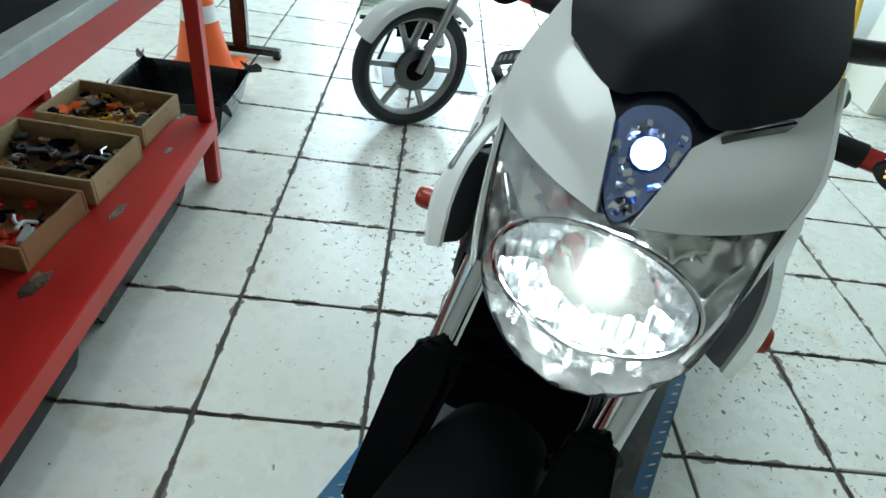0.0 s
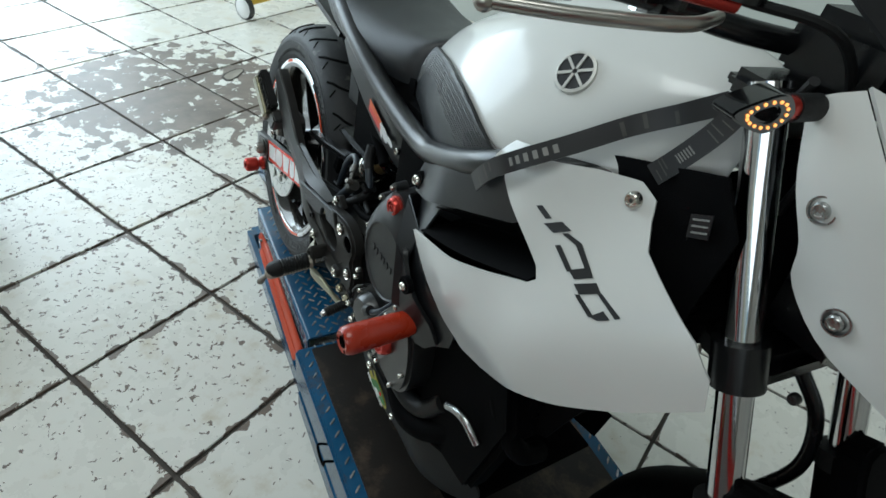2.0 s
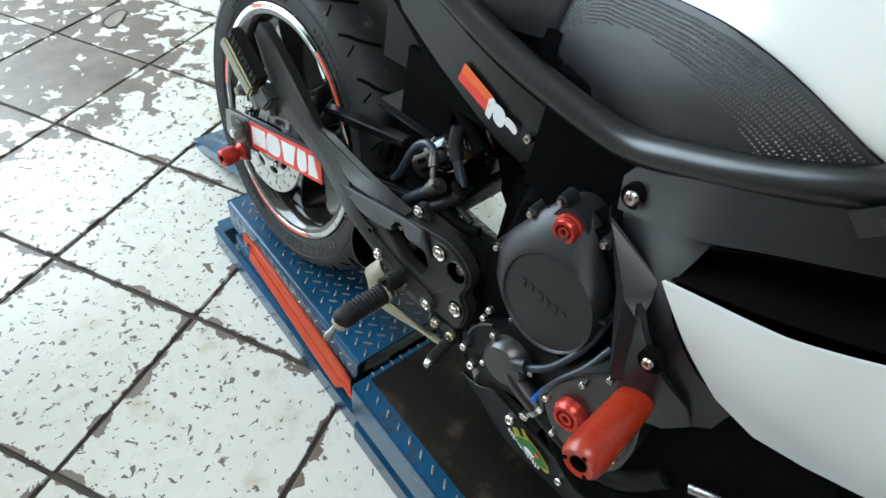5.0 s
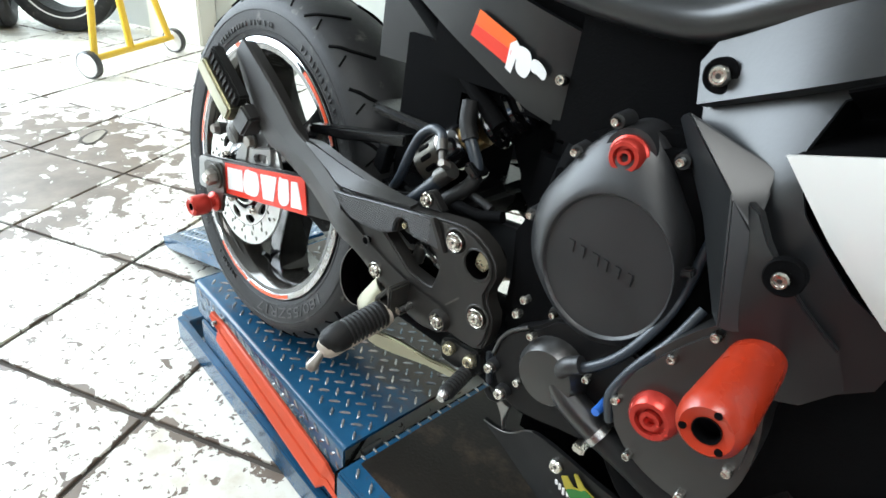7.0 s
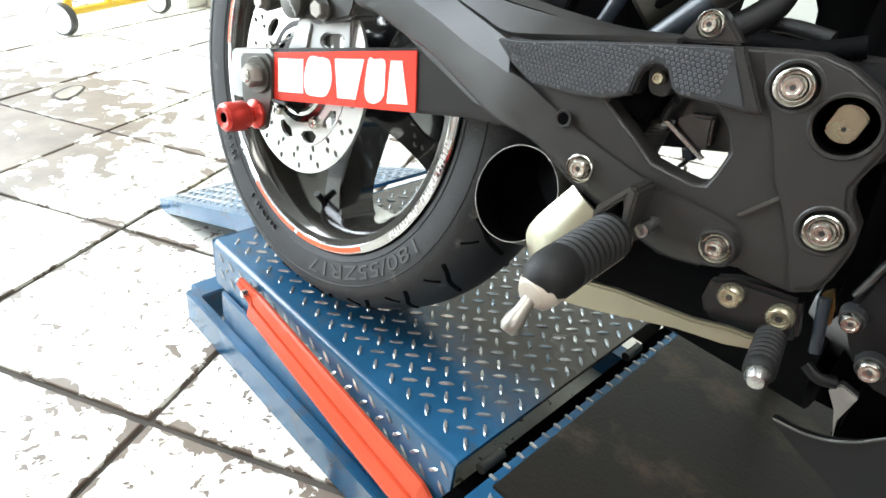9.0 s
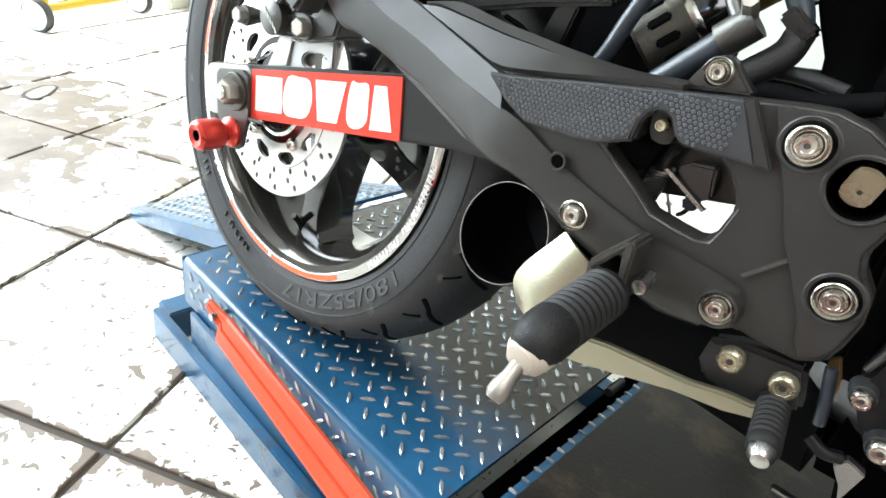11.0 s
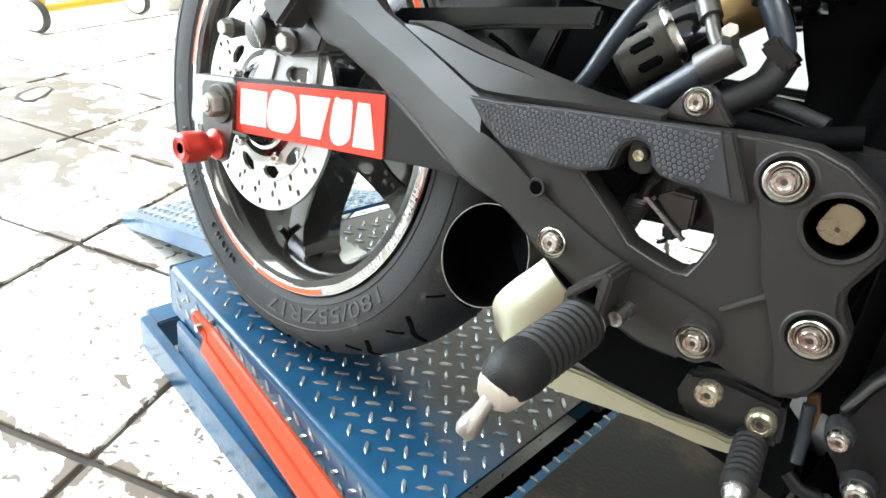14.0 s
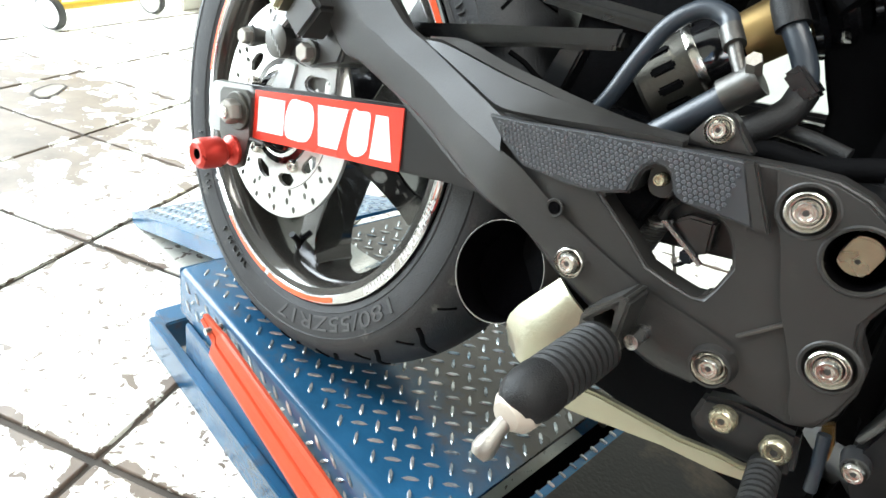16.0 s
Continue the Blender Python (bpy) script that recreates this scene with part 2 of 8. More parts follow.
LENS = clear("clear_lens")
# mirror tinted with the pilot bulb's blue glow
BLUEREF = surface("blue_glow_reflector", (0.4, 0.48, 0.85), 0.16, 1.0, vary=0.1, grain=60, bump=0.0, spread=0.05)
REFLECT = surface("faceted_reflector", (0.85, 0.86, 0.87), 0.12, 1.0, vary=0.03, grain=30, bump=0.0, spread=0.05)
BULB = glow("lit_bulb", (1.0, 0.98, 0.94), 220)
PILOT = glow("lit_pilot_bulb", (0.35, 0.52, 1.0), 30)
AMBER = glow("lit_amber_chips", (1.0, 0.4, 0.1), 2.2)


# ---- building helpers ----
def part(name, bm, mat, parent=None, label="", m=None, smooth=True):
    """Links a bmesh as one mesh object; under parent when given."""
    bmesh.ops.recalc_face_normals(bm, faces=bm.faces)
    if m is not None:
        bm.transform(m)
    me = bpy.data.meshes.new(name)
    bm.to_mesh(me)
    bm.free()
    for p in me.polygons:
        p.use_smooth = smooth
    if smooth:
        me.set_sharp_from_angle(angle=radians(38))
    me.materials.append(mat)
    ob = new(name, me)
    if parent is not None:
        ob.parent = parent
    if label:
        tagged(ob, label)
    return ob


def bevelled(bm, width, segments=2, angle=35):
    if width > 0:
        edges = [e for e in bm.edges if len(e.link_faces) == 2 and e.calc_face_angle(0) > radians(angle)]
        bmesh.ops.bevel(bm, geom=edges, offset=width, segments=segments, affect="EDGES", clamp_overlap=True)
    return bm


def box(x0, x1, y0, y1, z0, z1, bevel=0.0, segments=2):
    bm = bmesh.new()
    bmesh.ops.create_cube(bm, size=1, matrix=Matrix.LocRotScale(((x0 + x1) / 2, (y0 + y1) / 2, (z0 + z1) / 2), None, (x1 - x0, y1 - y0, z1 - z0)))
    return bevelled(bm, bevel, segments)


def add(bm, other, m=None):
    """Adds another bmesh to bm."""
    me = bpy.data.meshes.new("tmp")
    if m is not None:
        other.transform(m)
    other.to_mesh(me)
    other.free()
    bm.from_mesh(me)
    bpy.data.meshes.remove(me)
    return bm


def ring(cx, cz, r, n=12, start=0.0):
    return [(cx + r * math.cos(start + 2 * math.pi * i / n), cz + r * math.sin(start + 2 * math.pi * i / n)) for i in range(n)]


def prism(outer, y0, y1, holes=(), bevel=0.0, axis="y", segments=2):
    """A plate with that outline in the x-z plane, from y0 to y1."""
    bm = bmesh.new()
    edges = []
    for loop in (outer, *holes):
        vs = [bm.verts.new((a, y0, b)) for a, b in loop]
        edges += [bm.edges.new((vs[i], vs[(i + 1) % len(vs)])) for i in range(len(vs))]
    if holes:
        bmesh.ops.triangle_fill(bm, edges=edges, use_beauty=True, use_dissolve=False)
    else:
        bm.faces.new([v for v in bm.verts])
    got = bmesh.ops.extrude_face_region(bm, geom=bm.faces[:])
    bmesh.ops.translate(bm, verts=[v for v in got["geom"] if isinstance(v, bmesh.types.BMVert)], vec=(0, y1 - y0, 0))
    bmesh.ops.recalc_face_normals(bm, faces=bm.faces)
    bevelled(bm, bevel, segments)
    if axis == "z":
        bm.transform(Matrix(((1, 0, 0, 0), (0, 0, 1, 0), (0, 1, 0, 0), (0, 0, 0, 1))))
    if axis == "x":
        bm.transform(Matrix(((0, 1, 0, 0), (1, 0, 0, 0), (0, 0, 1, 0), (0, 0, 0, 1))))
    return bm


def lathe(profile, n=48, closed=False):
    """Turns a profile of (radius, along) about the y axis."""
    bm = bmesh.new()
    rows = []
    for r, y in profile:
        if r < 1e-5:
            rows.append([bm.verts.new((0, y, 0))])
        else:
            rows.append([bm.verts.new((r * math.cos(2 * math.pi * i / n), y, r * math.sin(2 * math.pi * i / n))) for i in range(n)])
    pairs = list(zip(rows, rows[1:])) + ([(rows[-1], rows[0])] if closed else [])
    for a, b in pairs:
        for i in range(n):
            j = (i + 1) % n
            if len(a) == 1 and len(b) > 1:
                bm.faces.new((a[0], b[j], b[i]))
            elif len(b) == 1 and len(a) > 1:
                bm.faces.new((a[i], a[j], b[0]))
            elif len(a) > 1:
                bm.faces.new((a[i], a[j], b[j], b[i]))
    return bm


def spline(points, n):
    """A smooth line through the points, in n + 1 steps."""
    p = [Vector(q) for q in points]
    p = [2 * p[0] - p[1], *p, 2 * p[-1] - p[-2]]
    out = []
    for k in range(n + 1):
        s = k / n * (len(p) - 3)
        i = min(int(s), len(p) - 4)
        u = s - i
        a, b, c, d = p[i:i + 4]
        out.append(0.5 * (2 * b + (c - a) * u + (2 * a - 5 * b + 4 * c - d) * u * u + (3 * b - a - 3 * c + d) * u ** 3))
    return out


def tube(points, r, n=10, steps=None, r1=None, squash=1.0):
    """A round hose or bar along a smooth line, with closed ends."""
    line = spline(points, steps or max(6, 6 * (len(points) - 1))) if len(points) > 2 else [Vector(q) for q in points]
    bm = bmesh.new()
    rows, side = [], None
    for k, q in enumerate(line):
        way = (line[min(k + 1, len(line) - 1)] - line[max(k - 1, 0)]).normalized()
        if side is None:
            side = way.orthogonal().normalized()
        side = (side - way * side.dot(way)).normalized()
        up = way.cross(side)
        rad = r + ((r1 if r1 is not None else r) - r) * k / max(1, len(line) - 1)
        rows.append([bm.verts.new(q + rad * (math.cos(2 * math.pi * i / n) * side + squash * math.sin(2 * math.pi * i / n) * up)) for i in range(n)])
    for a, b in zip(rows, rows[1:]):
        for i in range(n):
            bm.faces.new((a[i], a[(i + 1) % n], b[(i + 1) % n], b[i]))
    bm.faces.new(rows[0][::-1])
    bm.faces.new(rows[-1])
    return bm


def loft(curves, steps=16, across=None, thick=0.0, close=False):
    """A smooth sheet through lines of points, from the first line to the last; made solid when thick."""
    lines = [spline(c, steps) for c in curves]
    na = across or 4 * (len(lines) - 1)
    cols = [spline([l[k] for l in lines], na) for k in range(steps + 1)]
    bm = bmesh.new()
    vs = [[bm.verts.new(p) for p in col] for col in cols]
    for a, b in zip(vs, vs[1:]):
        for i in range(na):
            bm.faces.new((a[i], a[i + 1], b[i + 1], b[i]))
    if close:
        for row in (vs[0], vs[-1]):
            bm.faces.new(row)
    bmesh.ops.remove_doubles(bm, verts=bm.verts, dist=1e-5)
    return solid(bm, thick)


def solid(bm, thick):
    if thick:
        bm.normal_update()
        bmesh.ops.solidify(bm, geom=bm.faces[:], thickness=thick)
    return bm


def field(ctrl):
    """A smooth height over the plane through the given (a, b, height)."""
    c = np.array(ctrl, float)
    n = len(c)

    def k(d):
        return d * d * np.log(d + 1e-9)

    d = np.hypot(c[:, None, 0] - c[None, :, 0], c[:, None, 1] - c[None, :, 1])
    a = np.zeros((n + 3, n + 3))
    a[:n, :n] = k(d) + 1e-5 * np.eye(n)
    a[:n, n:] = np.c_[np.ones(n), c[:, :2]]
    a[n:, :n] = a[:n, n:].T
    w = np.linalg.solve(a, np.r_[c[:, 2], 0, 0, 0])
    return lambda p, q: float(k(np.hypot(c[:, 0] - p, c[:, 1] - q)) @ w[:n] + w[n] + w[n + 1] * p + w[n + 2] * q)


def smooth_loop(points, n=6):
    """A closed outline with rounded run through the points."""
    p = [Vector((a, b, 0)) for a, b in points]
    out = []
    for i in range(len(p)):
        a, b, c, d = p[i - 1], p[i], p[(i + 1) % len(p)], p[(i + 2) % len(p)]
        for k in range(n):
            u = k / n
            q = 0.5 * (2 * b + (c - a) * u + (2 * a - 5 * b + 4 * c - d) * u * u + (3 * b - a - 3 * c + d) * u ** 3)
            out.append((q.x, q.y))
    return out


def skin(outline, height, cell=0.02, thick=0.004, axis="y", rim=0.0):
    """A curved panel: an outline in the (a, b) plane, its height given by a field, cut fine and made solid."""
    bm = bmesh.new()
    bm.faces.new([bm.verts.new((a, 0, b)) for a, b in outline])
    for k in (0, 2):
        lo, hi = min(v.co[k] for v in bm.verts), max(v.co[k] for v in bm.verts)
        n = max(1, int((hi - lo) / cell))
        no = [0, 0, 0]
        no[k] = 1
        for i in range(1, n):
            at = [0, 0, 0]
            at[k] = lo + (hi - lo) * i / n
            bmesh.ops.bisect_plane(bm, geom=bm.verts[:] + bm.edges[:] + bm.faces[:], plane_co=at, plane_no=no, dist=1e-6)
    bmesh.ops.triangulate(bm, faces=[f for f in bm.faces if len(f.verts) > 4])
    for v in bm.verts:
        v.co.y = height(v.co.x, v.co.z)
    if axis == "x":
        bm.transform(Matrix(((0, 1, 0, 0), (1, 0, 0, 0), (0, 0, 1, 0), (0, 0, 0, 1))))
    if axis == "z":
        bm.transform(Matrix(((1, 0, 0, 0), (0, 0, 1, 0), (0, 1, 0, 0), (0, 0, 0, 1))))
    bmesh.ops.recalc_face_normals(bm, faces=bm.faces)
    return solid(bm, thick)




# ---- setting ----
TILE = 0.45


def tile_material():
    """Cream glazed tile; the glaze is chipped away to brown body where most wheels roll."""
    mat, nt, b = nodes_of("worn_cream_tile")
    pos = node(nt, "ShaderNodeNewGeometry").outputs["Position"]
    info = node(nt, "ShaderNodeObjectInfo").outputs["Random"]
    broad = node(nt, "ShaderNodeTexNoise", Vector=pos, Scale=1.3, Detail=4.0).outputs[0]
    stain = node(nt, "ShaderNodeTexNoise", Vector=pos, Scale=7.0, Detail=6.0, Roughness=0.65).outputs[0]
    chips = node(nt, "ShaderNodeTexNoise", Vector=pos, Scale=46.0, Detail=3.0, Roughness=0.55, Distortion=0.6).outputs[0]
    flakes = node(nt, "ShaderNodeTexNoise", Vector=pos, Scale=13.0, Detail=7.0, Roughness=0.6, Distortion=0.4).outputs[0]
    # wear grows towards the gangway beside and behind the lift
    def near(x, y, r0, r1):
        d = node(nt, "ShaderNodeVectorMath")
        d.operation = "DISTANCE"
        nt.links.new(pos, d.inputs[0])
        d.inputs[1].default_value = (x, y, 0)
        mr = nt.nodes.new("ShaderNodeMapRange")
        mr.interpolation_type = "SMOOTHSTEP"
        mr.inputs[1].default_value, mr.inputs[2].default_value = r0, r1
        mr.inputs[3].default_value, mr.inputs[4].default_value = 1, 0
        nt.links.new(d.outputs["Value"], mr.inputs[0])
        return mr.outputs[0]

    def maths(op, a, c):
        n = nt.nodes.new("ShaderNodeMath")
        n.operation = op
        for i, v in enumerate((a, c)):
            if hasattr(v, "is_output"):
                nt.links.new(v, n.inputs[i])
            else:
                n.inputs[i].default_value = v
        return n.outputs[0]

    base = mixed(nt, ramp(nt, broad, 0.3, 0.7), (0.66, 0.64, 0.56), (0.75, 0.735, 0.67))
    base = mixed(nt, ramp(nt, stain, 0.55, 0.78), base, (0.52, 0.45, 0.32))
    heavy = near(1.25, 1.35, 0.25, 1.05)
    mid = near(0.7, 0.4, 0.6, 1.75)
    right = near(2.0, -1.3, 0.4, 1.5)
    small_t = maths("SUBTRACT", 0.722, maths("ADD", maths("MULTIPLY", mid, 0.098), maths("MULTIPLY", right, 0.06)))
    small = maths("GREATER_THAN", chips, small_t)
    blobs = node(nt, "ShaderNodeTexNoise", Vector=pos, Scale=21.0, Detail=4.0, Roughness=0.5, Distortion=0.8).outputs[0]
    blob_t = maths("SUBTRACT", 0.745, maths("ADD", maths("MULTIPLY", mid, 0.06), maths("MULTIPLY", right, 0.035)))
    small = maths("MAXIMUM", small, maths("GREATER_THAN", blobs, blob_t))
    flake_t = maths("SUBTRACT", 0.8, maths("ADD", maths("MULTIPLY", heavy, 0.33), maths("MULTIPLY", mid, 0.1)))
    flake = maths("GREATER_THAN", flakes, flake_t)
    # ragged worn edges round every tile
    own = node(nt, "ShaderNodeTexCoord").outputs["Object"]
    sep = node(nt, "ShaderNodeSeparateXYZ", Vector=own)
    edge = maths("MAXIMUM", maths("ABSOLUTE", sep.outputs[0], 0), maths("ABSOLUTE", sep.outputs[1], 0))
    rough_edge = maths("ADD", 0.2188, maths("MULTIPLY", maths("SUBTRACT", 0.5, flakes), maths("ADD", 0.06, maths("MULTIPLY", mid, 0.09))))
    ragged = maths("MULTIPLY", maths("GREATER_THAN", edge, rough_edge), maths("LESS_THAN", edge, 0.24))
    worn = maths("MAXIMUM", maths("MAXIMUM", small, flake), ragged)
    body = mixed(nt, ramp(nt, stain, 0.35, 0.65), (0.12, 0.09, 0.07), (0.21, 0.17, 0.135))
    col = mixed(nt, worn, base, body)
    nt.links.new(col, b.inputs["Base Color"])
    rr = maths("ADD", maths("MULTIPLY", worn, 0.1), maths("ADD", 0.2, maths("MULTIPLY", stain, 0.16)))
    nt.links.new(rr, b.inputs["Roughness"])
    hgt = maths("SUBTRACT", maths("MULTIPLY", stain, 0.25), worn)
    bp = node(nt, "ShaderNodeBump", Strength=0.5, Distance=0.0012, Height=hgt)
    nt.links.new(bp.outputs[0], b.inputs["Normal"])
    return mat


TILEM = tile_material()
FILLING = surface("dusty_pale_filling", (0.3, 0.27, 0.22), 0.8, vary=0.25, grain=40, bump=0.3)
GROUT = surface("dark_worn_grout", (0.07, 0.06, 0.05), 0.85, vary=0.3, grain=60, bump=0.5)

ground = part("ground", box(-30, 40, -30, 60, -0.3, -0.03), CONC, smooth=False)
tagged(ground, "pale concrete yard round the workshop", "ground", kind="structure")
floor = part("floor", box(-3.4, 3.35, -4.6, 5.1, -0.03, -0.007), GROUT, smooth=False)
tagged(floor, "cream tiled workshop floor with dark grout and worn glaze", "floor", kind="structure")

wall_east = part("wall_east", box(3.2, 3.4, -4.6, 6.2, -0.03, 4.6), WALLG, smooth=False)
tagged(wall_east, "plain pale grey-green painted workshop wall", "wall", kind="structure")
wall_south = part("wall_south", box(-3.6, 3.2, -4.8, -4.6, -0.03, 4.6), WALLD, smooth=False)
tagged(wall_south, "plain unseen workshop wall, coloured dark brown-grey for an unlit interior", "wall", kind="structure")
bm = box(-3.6, -3.4, -4.6, -3.4, -0.03, 4.6)
add(bm, box(-3.6, -3.4, 0.2, 5.1, -0.03, 4.6))
add(bm, box(-3.6, -3.4, -3.4, 0.2, 2.9, 4.6))
wall_west = part("wall_west", bm, WALLD, smooth=False)
tagged(wall_west, "unseen wall coloured dark brown-grey for an unlit interior, with a wide side door opening", "wall", kind="structure")
bm = box(-3.6, -1.3, 5.0, 5.2, -0.03, 4.6)
add(bm, box(-1.3, 3.2, 5.0, 5.2, 4.4, 4.6))
wall_north = part("wall_north", bm, WALL, smooth=False)
tagged(wall_north, "cream front wall with the wide open shop front", "wall", kind="structure")
# opening added to the unseen ceiling for the roof fill lamp
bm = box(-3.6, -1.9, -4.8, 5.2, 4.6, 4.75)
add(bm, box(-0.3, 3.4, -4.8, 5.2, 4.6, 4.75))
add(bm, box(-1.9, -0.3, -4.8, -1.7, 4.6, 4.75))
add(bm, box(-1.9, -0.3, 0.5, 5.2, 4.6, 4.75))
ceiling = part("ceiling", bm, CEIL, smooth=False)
tagged(ceiling, "plain unseen grey workshop ceiling with an opening added for fill light", "ceiling", kind="structure")
pillar = part("pillar", box(3.02, 3.195, 1.86, 2.26, -0.006, 4.6, 0.01), WALL)
tagged(pillar, "cream painted square wall pillar", "pillar", kind="structure")
baseboard = part("baseboard", box(3.17, 3.2, -4.6, 1.84, -0.006, 0.09, 0.003), TILEM)
tagged(baseboard, "pale tile skirting along the wall", "baseboard", kind="structure")


# ---- lift ----
LIFT = pose(0.33, -0.521, 0, 0, 0, -118.8)


def empty(name, m, label, category, group=""):
    ob = new(name)
    ob.matrix_world = m
    return tagged(ob, label, category, group)


def lozenges(x0, x1, y0, y1, z, step=0.0245, length=0.0225, width=0.0062, high=0.0018, slope=None):
    """Raised tread lozenges in a diagonal weave, turned crosswise one after another."""
    bm = bmesh.new()
    d = step * math.sqrt(0.5)
    reach = length * 0.28
    n = int((x1 - x0 + y1 - y0) / d) + 4
    for i in range(n):
        for j in range(-n, n):
            cx, cy = x0 + (i + j) * d + 0.006, y0 + (i - j) * d + 0.004
            if not (x0 + reach < cx < x1 - reach and y0 + reach < cy < y1 - reach):
                continue
            a = radians(45 if i % 2 == j % 2 else 135)
            ca, sa = math.cos(a), math.sin(a)
            base, tops = [], []
            for u, v in ((-1, 0), (-0.55, -0.8), (0.55, -0.8), (1, 0), (0.55, 0.8), (-0.55, 0.8)):
                px, py = u * length / 2, v * width / 2
                base.append(bm.verts.new((cx + px * ca - py * sa, cy + px * sa + py * ca, z)))
                tops.append(bm.verts.new((cx + 0.68 * (px * ca - py * sa), cy + 0.68 * (px * sa + py * ca), z + high)))
            for k in range(6):
                bm.faces.new((base[k], base[(k + 1) % 6], tops[(k + 1) % 6], tops[k]))
            bm.faces.new(tops)
    if slope:
        bm.transform(slope)
    return bm


def build_lift():
    lift = empty("motorcycle_lift", LIFT, "blue steel motorcycle lift table with tread plate, lowered", "lift")
    # long platform
    bm = box(0.0, 1.95, 0.0, 0.585, 0.205, 0.235, 0.004)
    part("platform", bm, BLUE, lift, "blue tread-plate deck")
    part("platform_skirt", box(0.0, 1.95, -0.004, 0.02, 0.12, 0.232, 0.004), BLUE, lift)
    part("platform_skirt", box(0.0, 1.95, 0.565, 0.589, 0.12, 0.232, 0.004), BLUE, lift)
    for x0, x1, y0, y1 in ((0.0, 0.64, 0.0, 0.036), (0.0, 0.64, 0.552, 0.586), (0.64, 1.95, 0.0, 0.58)):
        tread = part("tread", lozenges(x0, x1, y0, y1, 0.2352, high=0.0022), BLUEHI, lift)
        tagged(tread, kind="stuff")
    part("rubber_mat", box(0.012, 0.628, 0.035, 0.552, 0.2345, 0.2385, 0.0015), MAT, lift, "dusty black rubber mat")
    # cut ends of the tread along the deck's front edge
    ticks = bmesh.new()
    for k in range(22):
        add(ticks, box(-0.0005, 0.0095, -0.0022, 0.0022, 0.2335, 0.2368, 0.0009), pose(0, 0.046 + 0.0235 * k, 0))
    tagged(part("edge_tread", ticks, BLUEHI, lift), kind="stuff")
    # drop plate under the back wheel
    sheet = bmesh.new()
    fold = [(0.04, 0.125)] + [(0.05 - 0.01 * math.cos(radians(15 * k)), 0.2025 + 0.01 * math.sin(radians(15 * k))) for k in range(7)]
    fold += [(0.545 + 0.01 * math.sin(radians(15 * k)), 0.2025 + 0.01 * math.cos(radians(15 * k))) for k in range(7)] + [(0.555, 0.125)]
    fold += [(0.55, 0.125), (0.55, 0.2055), (0.045, 0.2055), (0.045, 0.125)]
    ends = [[sheet.verts.new((x, y, z)) for y, z in fold] for x in (-0.64, -0.045)]
    for k in range(len(fold)):
        sheet.faces.new((ends[0][k], ends[0][(k + 1) % len(fold)], ends[1][(k + 1) % len(fold)], ends[1][k]))
    for end in ends:
        sheet.faces.new(end)
    drop = part("drop_plate", sheet, BLUEW, lift, "blue tread plate worn grey-brown below the back wheel")
    part("side_plate", box(-0.6455, -0.6402, 0.04, 0.555, 0.125, 0.2125, 0.0015), BLUE, drop)
    tread = part("tread", lozenges(-0.636, -0.048, 0.05, 0.546, 0.2126, high=0.0022), BLUEHI, drop)
    tagged(tread, kind="stuff")
    side = lozenges(-0.636, -0.048, 0.0, 0.068, 0.0, high=0.0018)
    side.transform(Matrix(((1, 0, 0, 0), (0, 0, -1, 0.0398), (0, 1, 0, 0.135), (0, 0, 0, 1))))
    tagged(part("tread", side, BLUEHI, drop), kind="stuff")
    # lower frame
    part("frame_rail", bevelled(prism([(-0.722, 0.0), (0.0, 0.0), (0.0, 0.068), (-0.722, 0.068)], 0.0125, 0.0295), 0.003), BLUE, lift)
    part("frame_rail", box(-0.74, 1.9, 0.56, 0.6, 0.0, 0.06, 0.003), BLUE, lift)
    part("frame_rail", box(0.0, 1.9, 0.0, 0.035, 0.0, 0.068, 0.003), BLUE, lift)
    part("side_web", box(-0.605, -0.002, 0.0305, 0.0375, 0.002, 0.128, 0.002), BLUE, lift)
    part("cross_rail", box(-0.74, -0.69, 0.03, 0.56, 0.0, 0.066, 0.003), BLUE, lift)
    # black, not blue: the dark of the deck gap is put into this rail
    part("cross_rail", box(-0.042, -0.002, 0.02, 0.57, 0.1, 0.175, 0.003), SHADEB, lift)
    # orange edge bar: a flat strip with turned-up edges
    bar = bmesh.new()
    prof = [(0, -0.002), (0, 0.004), (0.1, 0.006), (0.44, 0.005), (0.47, 0.001), (0.53, 0.001), (0.56, 0.005), (0.9, 0.006), (1, 0.004), (1, -0.002)]
    rows = []
    for x, ya, za, yb, zb in ((-0.512, 0.02, 0.2, 0.026, 0.212), (-0.475, 0.02, 0.183, 0.03, 0.204), (-0.468, 0.011, 0.17, 0.032, 0.203), (-0.2, 0.011, 0.118, 0.032, 0.168), (-0.08, 0.011, 0.1, 0.032, 0.15), (-0.066, 0.02, 0.113, 0.032, 0.14), (-0.015, 0.02, 0.108, 0.028, 0.124)):
        rows.append([bar.verts.new((x, ya + (yb - ya) * w - 0.9 * d, za + (zb - za) * w + 0.4 * d)) for w, d in prof])
    for p, q in zip(rows, rows[1:]):
        for k in range(len(prof)):
            bar.faces.new((p[k], p[(k + 1) % len(prof)], q[(k + 1) % len(prof)], q[k]))
    bar.faces.new(rows[0])
    bar.faces.new(rows[-1])
    safety = part("safety_bar", bar, OBAR, lift, "chipped orange pressed-steel bar", smooth=False)
    part("bar_pin", lathe([(0, -0.008), (0.006, -0.008), (0.006, 0.018), (0, 0.018)], 12), STEEL, safety, m=pose(-0.49, 0.02, 0.198))
